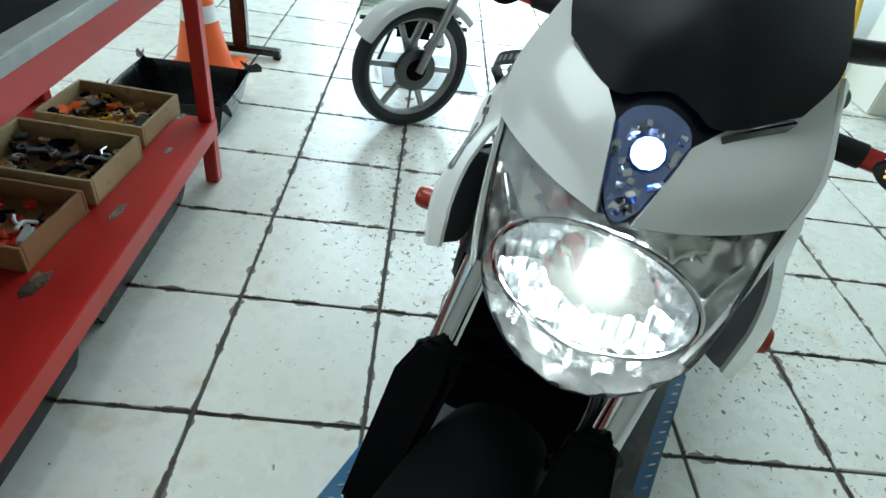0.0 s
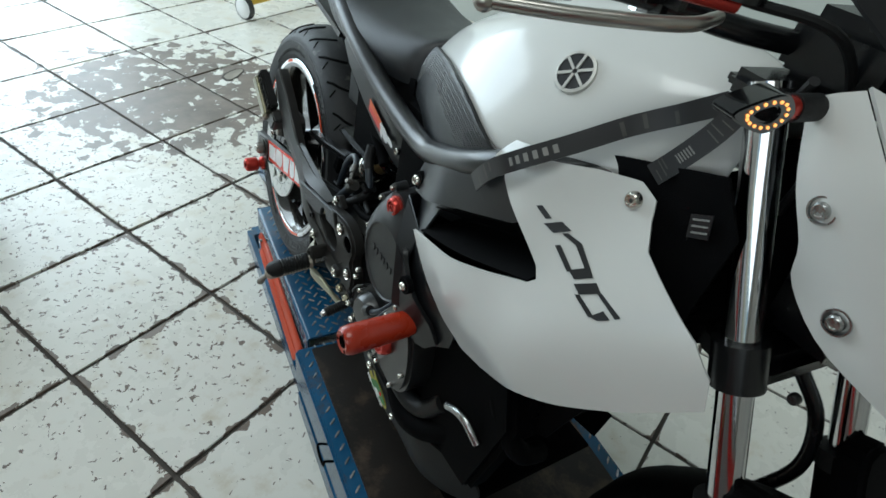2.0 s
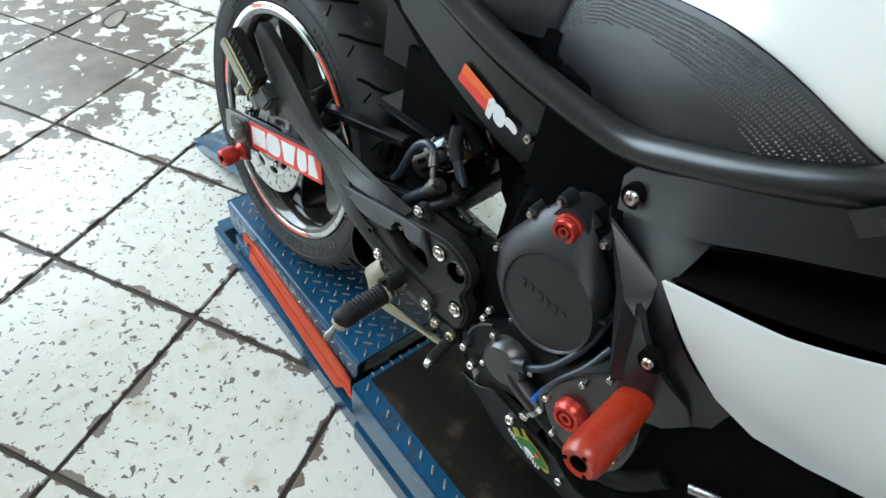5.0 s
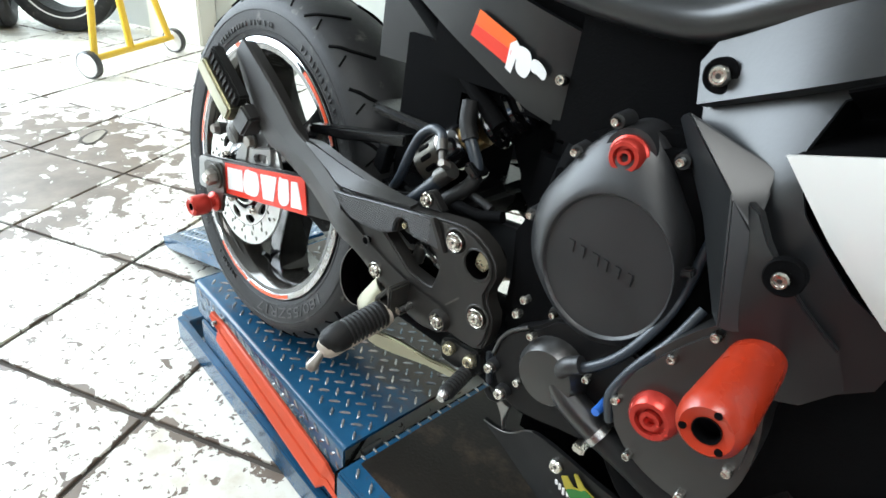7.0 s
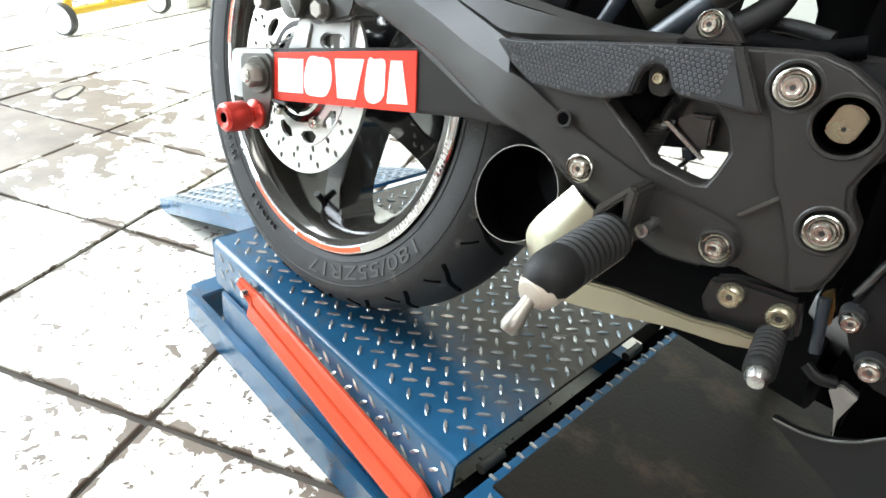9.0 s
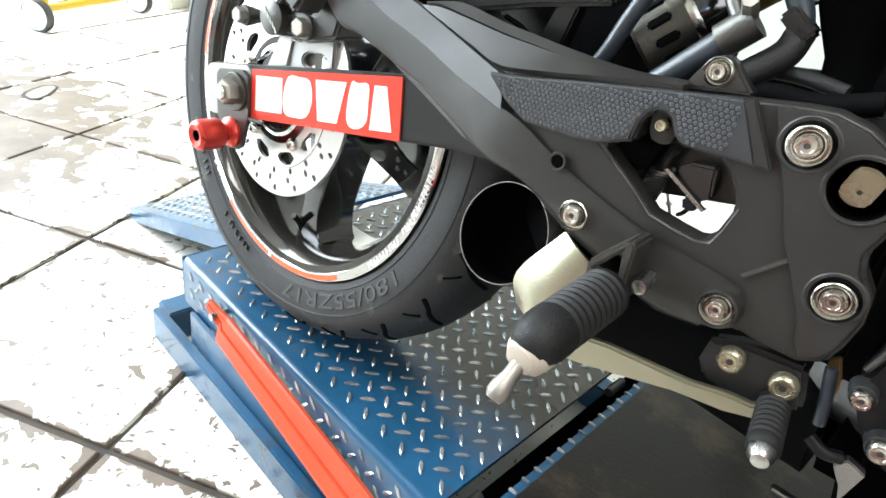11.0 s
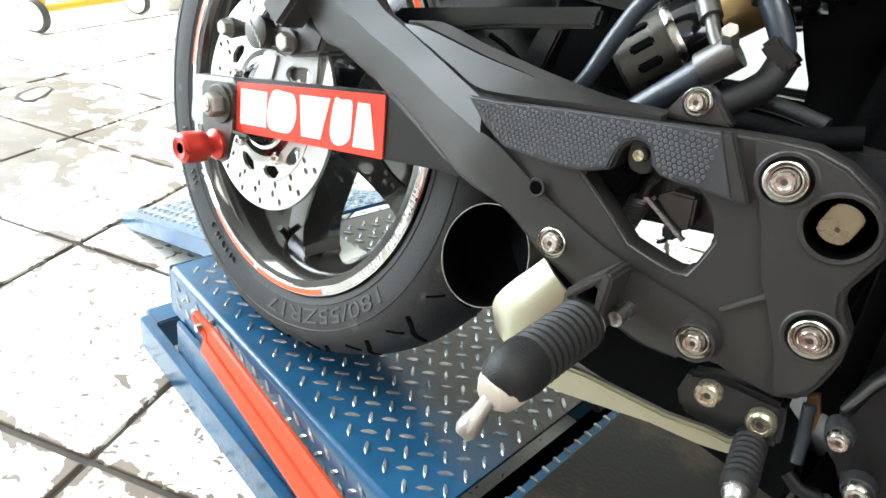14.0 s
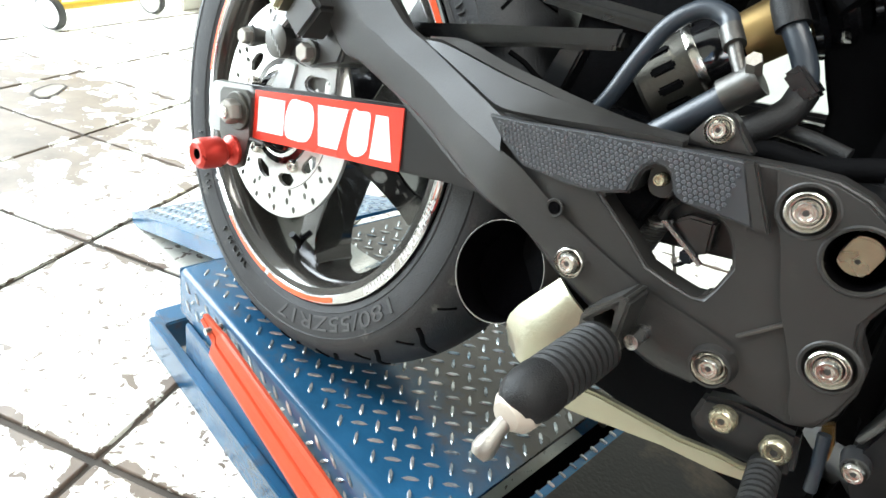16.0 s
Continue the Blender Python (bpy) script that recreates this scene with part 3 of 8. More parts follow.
    part("hook", tube([(0.27, -0.004, 0.215), (0.27, -0.022, 0.225), (0.275, -0.024, 0.205), (0.31, -0.024, 0.205), (0.315, -0.022, 0.225), (0.315, -0.004, 0.215)], 0.003, 6), DEEP, lift, "thin black wire hook")
    for x, y in ((-0.03, 0.09), (-0.03, 0.42)):
        part("hinge_pin", lathe([(0, -0.02), (0.007, -0.02), (0.007, 0.02), (0, 0.02)], 14), GUNM, lift, m=pose(x, y, 0.196))
    # ramp
    slope = pose(-1.18, 0.15, 0.018, 0, -19.5, 0)
    ramp_part = part("ramp", bevelled(prism([(0, 0), (0.52, 0), (0.52, 0.008), (0.004, 0.008)], 0.0, 0.46), 0.002), BLUE, lift, "sun-bleached blue tread-plate ramp", m=slope)
    part("ramp_edge", box(0.0, 0.52, -0.004, 0.003, -0.028, 0.008, 0.001), BLUE, lift, m=slope)
    tagged(part("tread", lozenges(0.01, 0.51, 0.01, 0.45, 0.0082, slope=slope), BLUEHI, ramp_part), kind="stuff")
    return lift


build_lift()


# ---- motorcycle on the lift ----
BIKE = pose(0.689, -0.202, 0.2145, 0, 0, -113.0) @ pose(0, 0, 0, -4.0)
bike = empty("motorcycle", BIKE, "white naked sports motorcycle with black frame, leaning on the lift", "motorcycle")
STEER = Matrix.Translation((1.2, 0, 0)) @ pose(0, 0, 0, 0, 0, -7) @ Matrix.Translation((-1.2, 0, 0))
# the headlight and its cowl sit a little straighter than the forks
NOSE = STEER @ pose(1.288, 0.0085, 0.8928, 0, 0, 5.3) @ Matrix.Translation((-1.3, 0, -0.9))
# the lamp hangs slightly askew under the cowl
LAMP = NOSE @ Matrix(((1, 0, 0, 0), (0, 1, -0.1, 0.096), (0, 0.04, 1, 0), (0, 0, 0, 1)))


def bolt_head(r=0.009, high=0.0065, n=24):
    """A socket screw seen from the right side: dished head with a hexagon socket."""
    bm = lathe([(0, 0.002), (r, 0.002), (r, -high * 0.45), (r * 0.93, -high * 0.72), (r * 0.75, -high), (r * 0.56, -high), (r * 0.5, -high * 0.85), (0, -high * 0.75)], n)
    return bm


def screw(x, y, z, parent, r=0.009, washer=0.0, mat=None, name="bolt"):
    ob = part(name, bolt_head(r), mat or BOLT, parent, m=pose(x, y, z))
    if r > 0.0058:
        # dark plug in place of the shaded hexagon recess
        part("hex_socket", prism([(0.47 * r * math.cos(radians(60 * k + 17 * r * 1e4)), 0.47 * r * math.sin(radians(60 * k + 17 * r * 1e4))) for k in range(6)], -0.0052, 0.0), SOCKET, ob, m=pose(x, y, z))
    if washer:
        part("washer", lathe([(r * 1.1, 0.002), (washer, 0.002), (washer, -0.003), (washer * 0.94, -0.0036), (r * 1.22, -0.0012), (r * 1.1, -0.001)], 32, True), BOLT, ob, m=pose(x, y, z))
    return ob


def lettering(words, high, deep):
    """Solid letters in the built-in font, from x = 0 on, standing on y = 0."""
    cu = bpy.data.curves.new("lettering", "FONT")
    cu.body, cu.size, cu.extrude, cu.resolution_u = words, high * 1.4, deep, 3
    ob = bpy.data.objects.new("lettering", cu)
    me = bpy.data.meshes.new_from_object(ob)
    bm = bmesh.new()
    bm.from_mesh(me)
    bpy.data.objects.remove(ob)
    bpy.data.meshes.remove(me)
    bpy.data.curves.remove(cu)
    return bm


def tyre_profile(r, w, rim):
    """Section of a motorcycle tyre: radius and width, bead at rim radius."""
    h = w / 2
    return [(rim - 0.004, -h * 0.68), (rim + 0.004, -h * 0.8), (rim + 0.022, -h * 0.95), (rim + (r - rim) * 0.52, -h), (rim + (r - rim) * 0.68, -h * 0.94),
            (rim + (r - rim) * 0.84, -h * 0.72), (r - 0.006, -h * 0.4), (r, 0), (r - 0.006, h * 0.4), (rim + (r - rim) * 0.84, h * 0.72),
            (rim + (r - rim) * 0.68, h * 0.94), (rim + (r - rim) * 0.52, h), (rim + 0.022, h * 0.95), (rim + 0.004, h * 0.8), (rim - 0.004, h * 0.68)]


# the back wheel's own place: a little forward of the axle plates and leaning with the tyre's contact
WHEEL = pose(0.0346, -0.0027, 0.3279, -4.61, 0, -3.96) @ Matrix.Scale(1.0205, 4)


def rim_band(a0, a1, section, n=22):
    """A strip laid on the rim from angle a0 to a1, with the given section of (radius, along)."""
    bm = bmesh.new()
    rows = []
    for i in range(n + 1):
        a = radians(a0 + (a1 - a0) * i / n)
        rows.append([bm.verts.new((r * math.cos(a), y, r * math.sin(a))) for r, y in section])
    for p, q in zip(rows, rows[1:]):
        for i in range(len(section) - 1):
            bm.faces.new((p[i], p[i + 1], q[i + 1], q[i]))
    return bm


def build_rear_wheel():
    wheel = part("rear_wheel", lathe([(0.2204, -0.0772), (0.2165, -0.07), (0.214, -0.06), (0.2125, -0.045), (0.2095, -0.04), (0.2085, -0.012), (0.2085, 0.02), (0.21, 0.045), (0.214, 0.06),
                                      (0.2275, 0.074), (0.2275, 0.078), (0.2045, 0.07), (0.199, 0.045), (0.1965, 0.0), (0.199, -0.045), (0.2045, -0.066), (0.2125, -0.0762)], 112, True),
                 RIMBLACK, bike, "black cast wheel with red rim tape", m=WHEEL)
    part("tyre", lathe([(0.222, -0.056), (0.2285, -0.0655), (0.2335, -0.0705), (0.2345, -0.0735), (0.238, -0.0755), (0.2445, -0.0772), (0.262, -0.0808), (0.2735, -0.0812), (0.2805, -0.0805), (0.2895, -0.0763), (0.2985, -0.0675), (0.3055, -0.0585),
                        (0.311, -0.047), (0.3152, -0.0325), (0.3195, -0.0165), (0.3211, 0), (0.3195, 0.0165), (0.3152, 0.0325), (0.3055, 0.0585), (0.2895, 0.0763), (0.2735, 0.0812), (0.2445, 0.0772), (0.2285, 0.0655), (0.222, 0.056)], 120),
         TYRE, wheel, "wide dusty road tyre", m=WHEEL)
    # tread grooves: near-black strips for the shade of long slanted cuts from shoulder to crown, and of fine sipes on
    # the shoulder
    bm = bmesh.new()
    for k in range(24):
        for side in (-1, 1):
            a = 2 * math.pi * (k + (0.5 if side > 0 else 0)) / 24
            for reach, twist, wide in ((((0.2935, 0.0728), (0.3022, 0.0632), (0.3075, 0.0552), (0.3131, 0.0405), (0.3183, 0.0215)), 0.035, 0.0032), (((0.2925, 0.0738), (0.2985, 0.0675), (0.3035, 0.0615)), -0.02, 0.0018)):
                pts = []
                for step, (rr, yy) in enumerate(reach):
                    b = a + side * twist * step + (0.13 if wide < 0.002 else 0)
                    pts.append(((rr + 0.0006) * math.cos(b), side * yy, (rr + 0.0006) * math.sin(b)))
                add(bm, tube(pts, wide, 5, 8, squash=0.4))
    tagged(part("tread_pattern", bm, DEEP, wheel, m=WHEEL), kind="stuff")
    # worn raised marks that cannot be read, on the sidewall
    bm = bmesh.new()
    rng = random.Random(8)
    for a0, a1, r0, r1 in ((205, 224, 0.25, 0.2585), (240, 257, 0.2465, 0.2535), (28, 70, 0.25, 0.259), (90, 140, 0.249, 0.257)):
        a = a0
        while a < a1:
            w = rng.uniform(0.8, 1.7)
            tilt = rng.uniform(-0.002, 0.002)
            add(bm, prism([(r0, tilt), (r1, 0), (r1, 0.0018), (r0, tilt + 0.0018)], -0.0812, -0.078), Matrix.Rotation(-radians(a), 4, "Y"))
            if rng.random() < 0.6:
                add(bm, prism([(r1 - 0.0018, 0), (r1, 0), (r1, 0.0038 * w), (r1 - 0.0018, 0.0038 * w)], -0.0811, -0.078), Matrix.Rotation(-radians(a), 4, "Y"))
            a += w + rng.choice((0.9, 0.9, 2.0))
    tagged(part("sidewall_lettering", bm, SIZE, wheel, "raised illegible sidewall lettering", m=WHEEL, smooth=False), kind="stuff")
    size = lettering("180/55ZR17", 0.0185, 0.0011)
    for v in size.verts:
        a, r = radians(329) - v.co.x * 1.75 / 0.25, 0.2475 + v.co.y
        v.co = Vector((r * math.cos(a), -0.0775 - 0.18 * (r - 0.2445) - v.co.z, r * math.sin(a)))
    part("tyre_size", size, SIZE, wheel, "raised tyre size figures", m=WHEEL, smooth=False)
    for r, y in ((0.2425, -0.0772), (0.2735, -0.0816)):
        part("sidewall_line", lathe([(r - 0.0009, y + 0.0006), (r, y - 0.0006), (r + 0.0009, y + 0.0006)], 120), TYRE, wheel, m=WHEEL)
    # bright lip with the tape on it, and the turned steps of the barrel
    part("rim_lip", lathe([(0.2203, -0.0768), (0.2212, -0.0782), (0.229, -0.0782), (0.2318, -0.0766), (0.2322, -0.0735), (0.2295, -0.0725)], 120, True), CHROME, wheel, "thin bright rim edge", m=WHEEL)
    for r, y in ((0.2158, -0.0675), (0.2133, -0.054), (0.2105, -0.0405)):
        part("turned_step", lathe([(r + 0.0009, y - 0.0012), (r - 0.0005, y - 0.0006), (r - 0.0005, y + 0.0006), (r + 0.0009, y + 0.0012)], 120), CHROME, wheel, m=WHEEL)
    for a0, a1 in ((238, 266), (268, 303), (31, 64), (112, 121), (150, 184)):
        tape = part("rim_tape", rim_band(a0, a1, ((0.2228, -0.0786), (0.2296, -0.0787))), TAPE, wheel, "glossy orange-red rim tape", m=WHEEL)
        part("tape_edge", rim_band(a0, a1, ((0.2222, -0.0788), (0.2229, -0.0789))), WHST, tape, m=WHEEL)
    # white slanted strokes of the rim lettering
    rng = random.Random(5)
    for a0, a1, wide in ((222, 237, 0.0062), (319, 335, 0.0072), (337, 346, 0.0072), (348, 358, 0.0066)):
        bm = bmesh.new()
        a = a0
        while a < a1:
            lean_by, r0 = rng.uniform(0.0012, 0.0022), 0.2226 + rng.choice((0, 0, 0.001))
            add(bm, prism([(r0, 0), (r0 + wide, -lean_by), (r0 + wide, 0.0013 - lean_by), (r0, 0.0013)], -0.0792, -0.0784), Matrix.Rotation(-radians(a), 4, "Y"))
            for rr in rng.sample((r0, r0 + wide * 0.45, r0 + wide - 0.0012), rng.choice((1, 2))):
                add(bm, prism([(rr, 0), (rr + 0.0013, -0.0003), (rr + 0.0013, 0.0035), (rr, 0.0035)], -0.0791, -0.0784), Matrix.Rotation(-radians(a), 4, "Y"))
            a += rng.uniform(1.25, 1.6)
        part("rim_lettering", bm, WHST, wheel, "white illegible rim lettering", m=WHEEL, smooth=False)
    # five spokes, waisted and swept a little
    for k in range(5):
        a = radians(-72 * k - 88)
        pts = smooth_loop([(0.045, -0.03), (0.04, 0.0), (0.045, 0.032), (0.09, 0.024), (0.15, 0.013), (0.19, 0.02), (0.208, 0.04), (0.21, 0.0), (0.208, -0.034), (0.19, -0.026), (0.15, -0.021), (0.09, -0.024)], 3)
        bm = prism(pts, -0.034, 0.03, bevel=0.009, segments=3)
        part("spoke", bm, GLOSSB, wheel, m=WHEEL @ Matrix.Rotation(-a, 4, "Y"))
    part("valve_stem", tube([(-0.012, -0.03, -0.2), (-0.013, -0.036, -0.185), (-0.012, -0.05, -0.172)], 0.0045, 10), RUBBER, wheel, m=WHEEL)
    part("hub", lathe([(0, -0.1), (0.028, -0.1), (0.034, -0.085), (0.055, -0.07), (0.058, 0.05), (0.075, 0.06), (0.075, 0.085), (0, 0.085)], 40), GLOSSB, wheel, m=WHEEL)
    holes = []
    for k in range(36):
        a = 2 * math.pi * k / 36
        for r, shift in ((0.1145, 0), (0.1035, 0.4), (0.0935, 0.8)):
            if (k + int(r * 1000)) % 2 == 0:
                b = a + shift * 2 * math.pi / 36
                holes.append([(r * math.cos(b) + u * math.cos(b) * 0.0042 - v * math.sin(b) * 0.0029, r * math.sin(b) + u * math.sin(b) * 0.0042 + v * math.cos(b) * 0.0029) for u, v in ((1, 0), (0.7, 0.7), (0, 1), (-0.7, 0.7), (-1, 0), (-0.7, -0.7), (0, -1), (0.7, -0.7))])
    for k in range(10):
        a = 2 * math.pi * k / 10 + 0.1
        holes.append([(0.0785 * math.cos(a + u) * (1 + v), 0.0785 * math.sin(a + u) * (1 + v)) for u, v in ((-0.2, -0.04), (-0.12, -0.1), (0.14, -0.08), (0.21, 0.03), (0.1, 0.1), (-0.04, 0.09), (-0.15, 0.03))])
    disc = prism(ring(0, 0, 0.1229, 80), -0.1105, -0.1062, holes + [ring(0, 0, 0.058, 40)])
    part("brake_disc", disc, DISC, wheel, "drilled steel brake disc", m=WHEEL, smooth=False)
    part("swept_band", lathe([(0.0885, -0.1109), (0.0892, -0.1111), (0.0899, -0.1109)], 80), STEEL, wheel, m=WHEEL)
    part("disc_carrier", lathe([(0.03, -0.112), (0.06, -0.112), (0.064, -0.1055), (0.03, -0.1)], 40, True), GLOSSB, wheel, m=WHEEL)
    part("carrier_ring", lathe([(0.044, -0.113), (0.048, -0.1145), (0.052, -0.113)], 48), CHROME, wheel, m=WHEEL)
    for k in range(5):
        a = 2 * math.pi * k / 5 + 0.4
        at = WHEEL @ pose(0.066 * math.cos(a), -0.1115, 0.066 * math.sin(a))
        head = part("bolt", bolt_head(0.0075), BOLT, wheel, m=at)
        part("hex_socket", prism(ring(0, 0, 0.0036, 6), -0.0052, 0.0), SOCKET, head, m=at)
    return wheel


build_rear_wheel()


def build_swingarm():
    out = [(-0.0844, 0.2872), (-0.0815, 0.3385), (-0.0745, 0.3435), (0.0, 0.36), (0.145, 0.395), (0.23, 0.4141), (0.2876, 0.427), (0.36, 0.445), (0.5, 0.486), (0.62, 0.498), (0.65, 0.465), (0.62, 0.43), (0.56, 0.418), (0.42, 0.385), (0.366, 0.3745), (0.303, 0.366), (0.24, 0.3517), (0.0, 0.2968), (-0.0648, 0.2814), (-0.08, 0.2804)]
    arm = part("swingarm", prism(out, -0.138, -0.1255, bevel=0.004), PANEL, bike, "black box swingarm")
    part("arm_left", prism(out, 0.1, 0.138, bevel=0.006), BLACK, arm)
    part("cross_tube", box(0.37, 0.5, -0.126, 0.1, 0.42, 0.47, 0.012), BLACK, arm)
    part("end_plate", prism([(-0.0838, 0.288), (-0.081, 0.3375), (-0.074, 0.3428), (-0.002, 0.3588), (0.0065, 0.354), (0.0105, 0.3), (-0.0108, 0.2955), (-0.0648, 0.2822), (-0.0795, 0.2812)], -0.1405, -0.1385, bevel=0.0008), ALU, arm, "bare aluminium swingarm end")
    part("adjuster_plate", prism([(-0.0544, 0.336), (-0.0495, 0.343), (-0.0025, 0.3535), (0.0085, 0.347), (0.0125, 0.303), (0.004, 0.262), (-0.006, 0.2545), (-0.0305, 0.2525), (-0.0365, 0.262), (-0.0496, 0.2871)], -0.1458, -0.1412, bevel=0.001), GUNM, arm, "dull grey bobbin bracket")
    # red maker's sticker with plain white shapes in the place of its letters
    st = part("sticker", prism([(0.0075, 0.3572), (0.2321, 0.4128), (0.2412, 0.353), (0.0105, 0.2998)], -0.1402, -0.1385), REDST, arm, "red swingarm sticker with white letter shapes")
    for shape in ([(0.0165, 0.3525), (0.0625, 0.3625), (0.0655, 0.3232), (0.0185, 0.3122)],
                  smooth_loop([(0.0665, 0.346), (0.073, 0.3672), (0.09, 0.3715), (0.1075, 0.372), (0.1135, 0.351), (0.1065, 0.3325), (0.088, 0.3262), (0.0705, 0.326)], 3),
                  [(0.1165, 0.3765), (0.1615, 0.387), (0.1545, 0.3415), (0.1255, 0.335)],
                  smooth_loop([(0.1685, 0.3885), (0.1765, 0.3905), (0.1915, 0.3935), (0.1945, 0.376), (0.1955, 0.357), (0.185, 0.3462), (0.173, 0.3455), (0.167, 0.357)], 3),
                  [(0.2, 0.3952), (0.2155, 0.3988), (0.2302, 0.3582), (0.2015, 0.3512)]):
        part("white_shape", prism(shape, -0.1410, -0.1403), WHST, st, smooth=False)
    nut = part("axle_nut", bevelled(lathe([(0, -0.0235), (0.0125, -0.0235), (0.0145, -0.021), (0.0145, -0.006), (0, -0.006)], 6), 0.0012), DULL, arm, m=pose(-0.014, -0.141, 0.325) @ pose(0, 0, 0, 0, 14, 0), smooth=False)
    part("washer", lathe([(0.005, -0.0085), (0.0215, -0.0085), (0.0225, -0.0075), (0.0225, -0.004), (0.005, -0.004)], 32, True), SHOCK, nut, m=pose(-0.014, -0.141, 0.325))
    part("axle_end", lathe([(0, -0.0275), (0.0075, -0.027), (0.0085, -0.0255), (0.0085, -0.0225), (0, -0.0225)], 24), BOLT, nut, m=pose(-0.014, -0.141, 0.325))
    spool = part("spool", lathe([(0, -0.036), (0.006, -0.036), (0.0065, -0.0505), (0.013, -0.0525), (0.0172, -0.0495), (0.0185, -0.044), (0.0185, -0.023), (0.0165, -0.0195), (0.0112, -0.017), (0.0108, -0.0125), (0.0165, -0.0095), (0.0185, -0.007), (0.0185, -0.003), (0, -0.003)], 44),
         REDAN, arm, "red anodised paddock-stand bobbin", m=pose(-0.018, -0.1425, 0.2735))
    part("spool_bore", lathe([(0, -0.0365), (0.0062, -0.0365), (0.0064, -0.0508), (0.0058, -0.0508), (0.005, -0.038), (0, -0.038)], 20), SHADEB, spool, m=pose(-0.018, -0.1425, 0.2735))
    part("adjuster_bolt", tube([(0.012, -0.1435, 0.2995), (0.034, -0.1405, 0.3015)], 0.0026, 8), SOCKET, arm)
    return arm


build_swingarm()


def build_caliper():
    c = part("brake_caliper", prism([(0.0065, 0.36), (0.0195, 0.3865), (0.0254, 0.3988), (0.045, 0.4045), (0.063, 0.4034), (0.085, 0.411), (0.1169, 0.4163), (0.1186, 0.3875), (0.11, 0.383), (0.0605, 0.371)], -0.121, -0.1135, [smooth_loop([(0.069, 0.3835), (0.076, 0.393), (0.1, 0.3985), (0.107, 0.391), (0.103, 0.3845), (0.08, 0.379)], 3)], bevel=0.002), ALU, bike, "grey cast rear brake caliper bracket")
    part("bracket_pocket", prism([(0.06, 0.3735), (0.112, 0.386), (0.111, 0.402), (0.062, 0.396)], -0.115, -0.1135), GUNM, c)
    part("bracket_rib", prism([(0.045, 0.4), (0.053, 0.4), (0.047, 0.372), (0.036, 0.3665)], -0.1235, -0.12, bevel=0.0012), ALU, c)
    part("caliper_body", prism([(0.012, 0.3985), (0.006, 0.424), (0.0125, 0.4455), (0.03, 0.456), (0.052, 0.4715), (0.115, 0.481), (0.135, 0.462), (0.1335, 0.437), (0.1283, 0.4205), (0.105, 0.4125), (0.0852, 0.4064), (0.066, 0.4071), (0.0466, 0.4043)], -0.133, -0.09, [[(0.0525, 0.4325), (0.0725, 0.4515), (0.101, 0.4555), (0.0905, 0.4352)]], bevel=0.0045, segments=3), BLACKM, c, "black twin-slide caliper body")
    part("pad_plate", prism([(0.05, 0.43), (0.07, 0.4535), (0.104, 0.458), (0.094, 0.4325)], -0.11, -0.1), GUNM, c)
    part("caliper_bridge", prism([(0.028, 0.432), (0.038, 0.468), (0.052, 0.468), (0.058, 0.452), (0.04, 0.43)], -0.142, -0.132, bevel=0.002), ALU, c, "bare metal bridge")
    cap = part("caliper_cap", lathe([(0, -0.0095), (0.0172, -0.0095), (0.0185, -0.0085), (0.0185, 0.004), (0, 0.004)], 36), GUNM, c, "round grey piston cap", m=pose(0.0363, -0.1335, 0.4211))
    for k in range(5):
        x, z = -0.0095 + 0.0046 * k, 0.0098 - 0.0044 * k
        part("cast_mark", prism([(x, z), (x + 0.0014, z), (x + 0.0036, z - 0.0062), (x + 0.0022, z - 0.0062)], -0.0102, -0.0094), ALU, cap, m=pose(0.0363, -0.1335, 0.4211), smooth=False)
    for x, z, r in ((-0.0191, 0.4108, 0.0088), (0.0855, 0.4222, 0.0098)):
        head = part("slide_bolt", bevelled(lathe([(0, -0.013), (r * 0.9, -0.013), (r, -0.0115), (r, 0.0), (0, 0.0)], 6), 0.0009), DULL, c, m=pose(x, -0.134, z, 0, 18, 0), smooth=False)
        part("flange", lathe([(0, -0.003), (r * 1.28, -0.003), (r * 1.32, 0.0), (r * 0.9, 0.018), (0, 0.018)], 28), GUNM, head, m=pose(x, -0.134, z))


build_caliper()


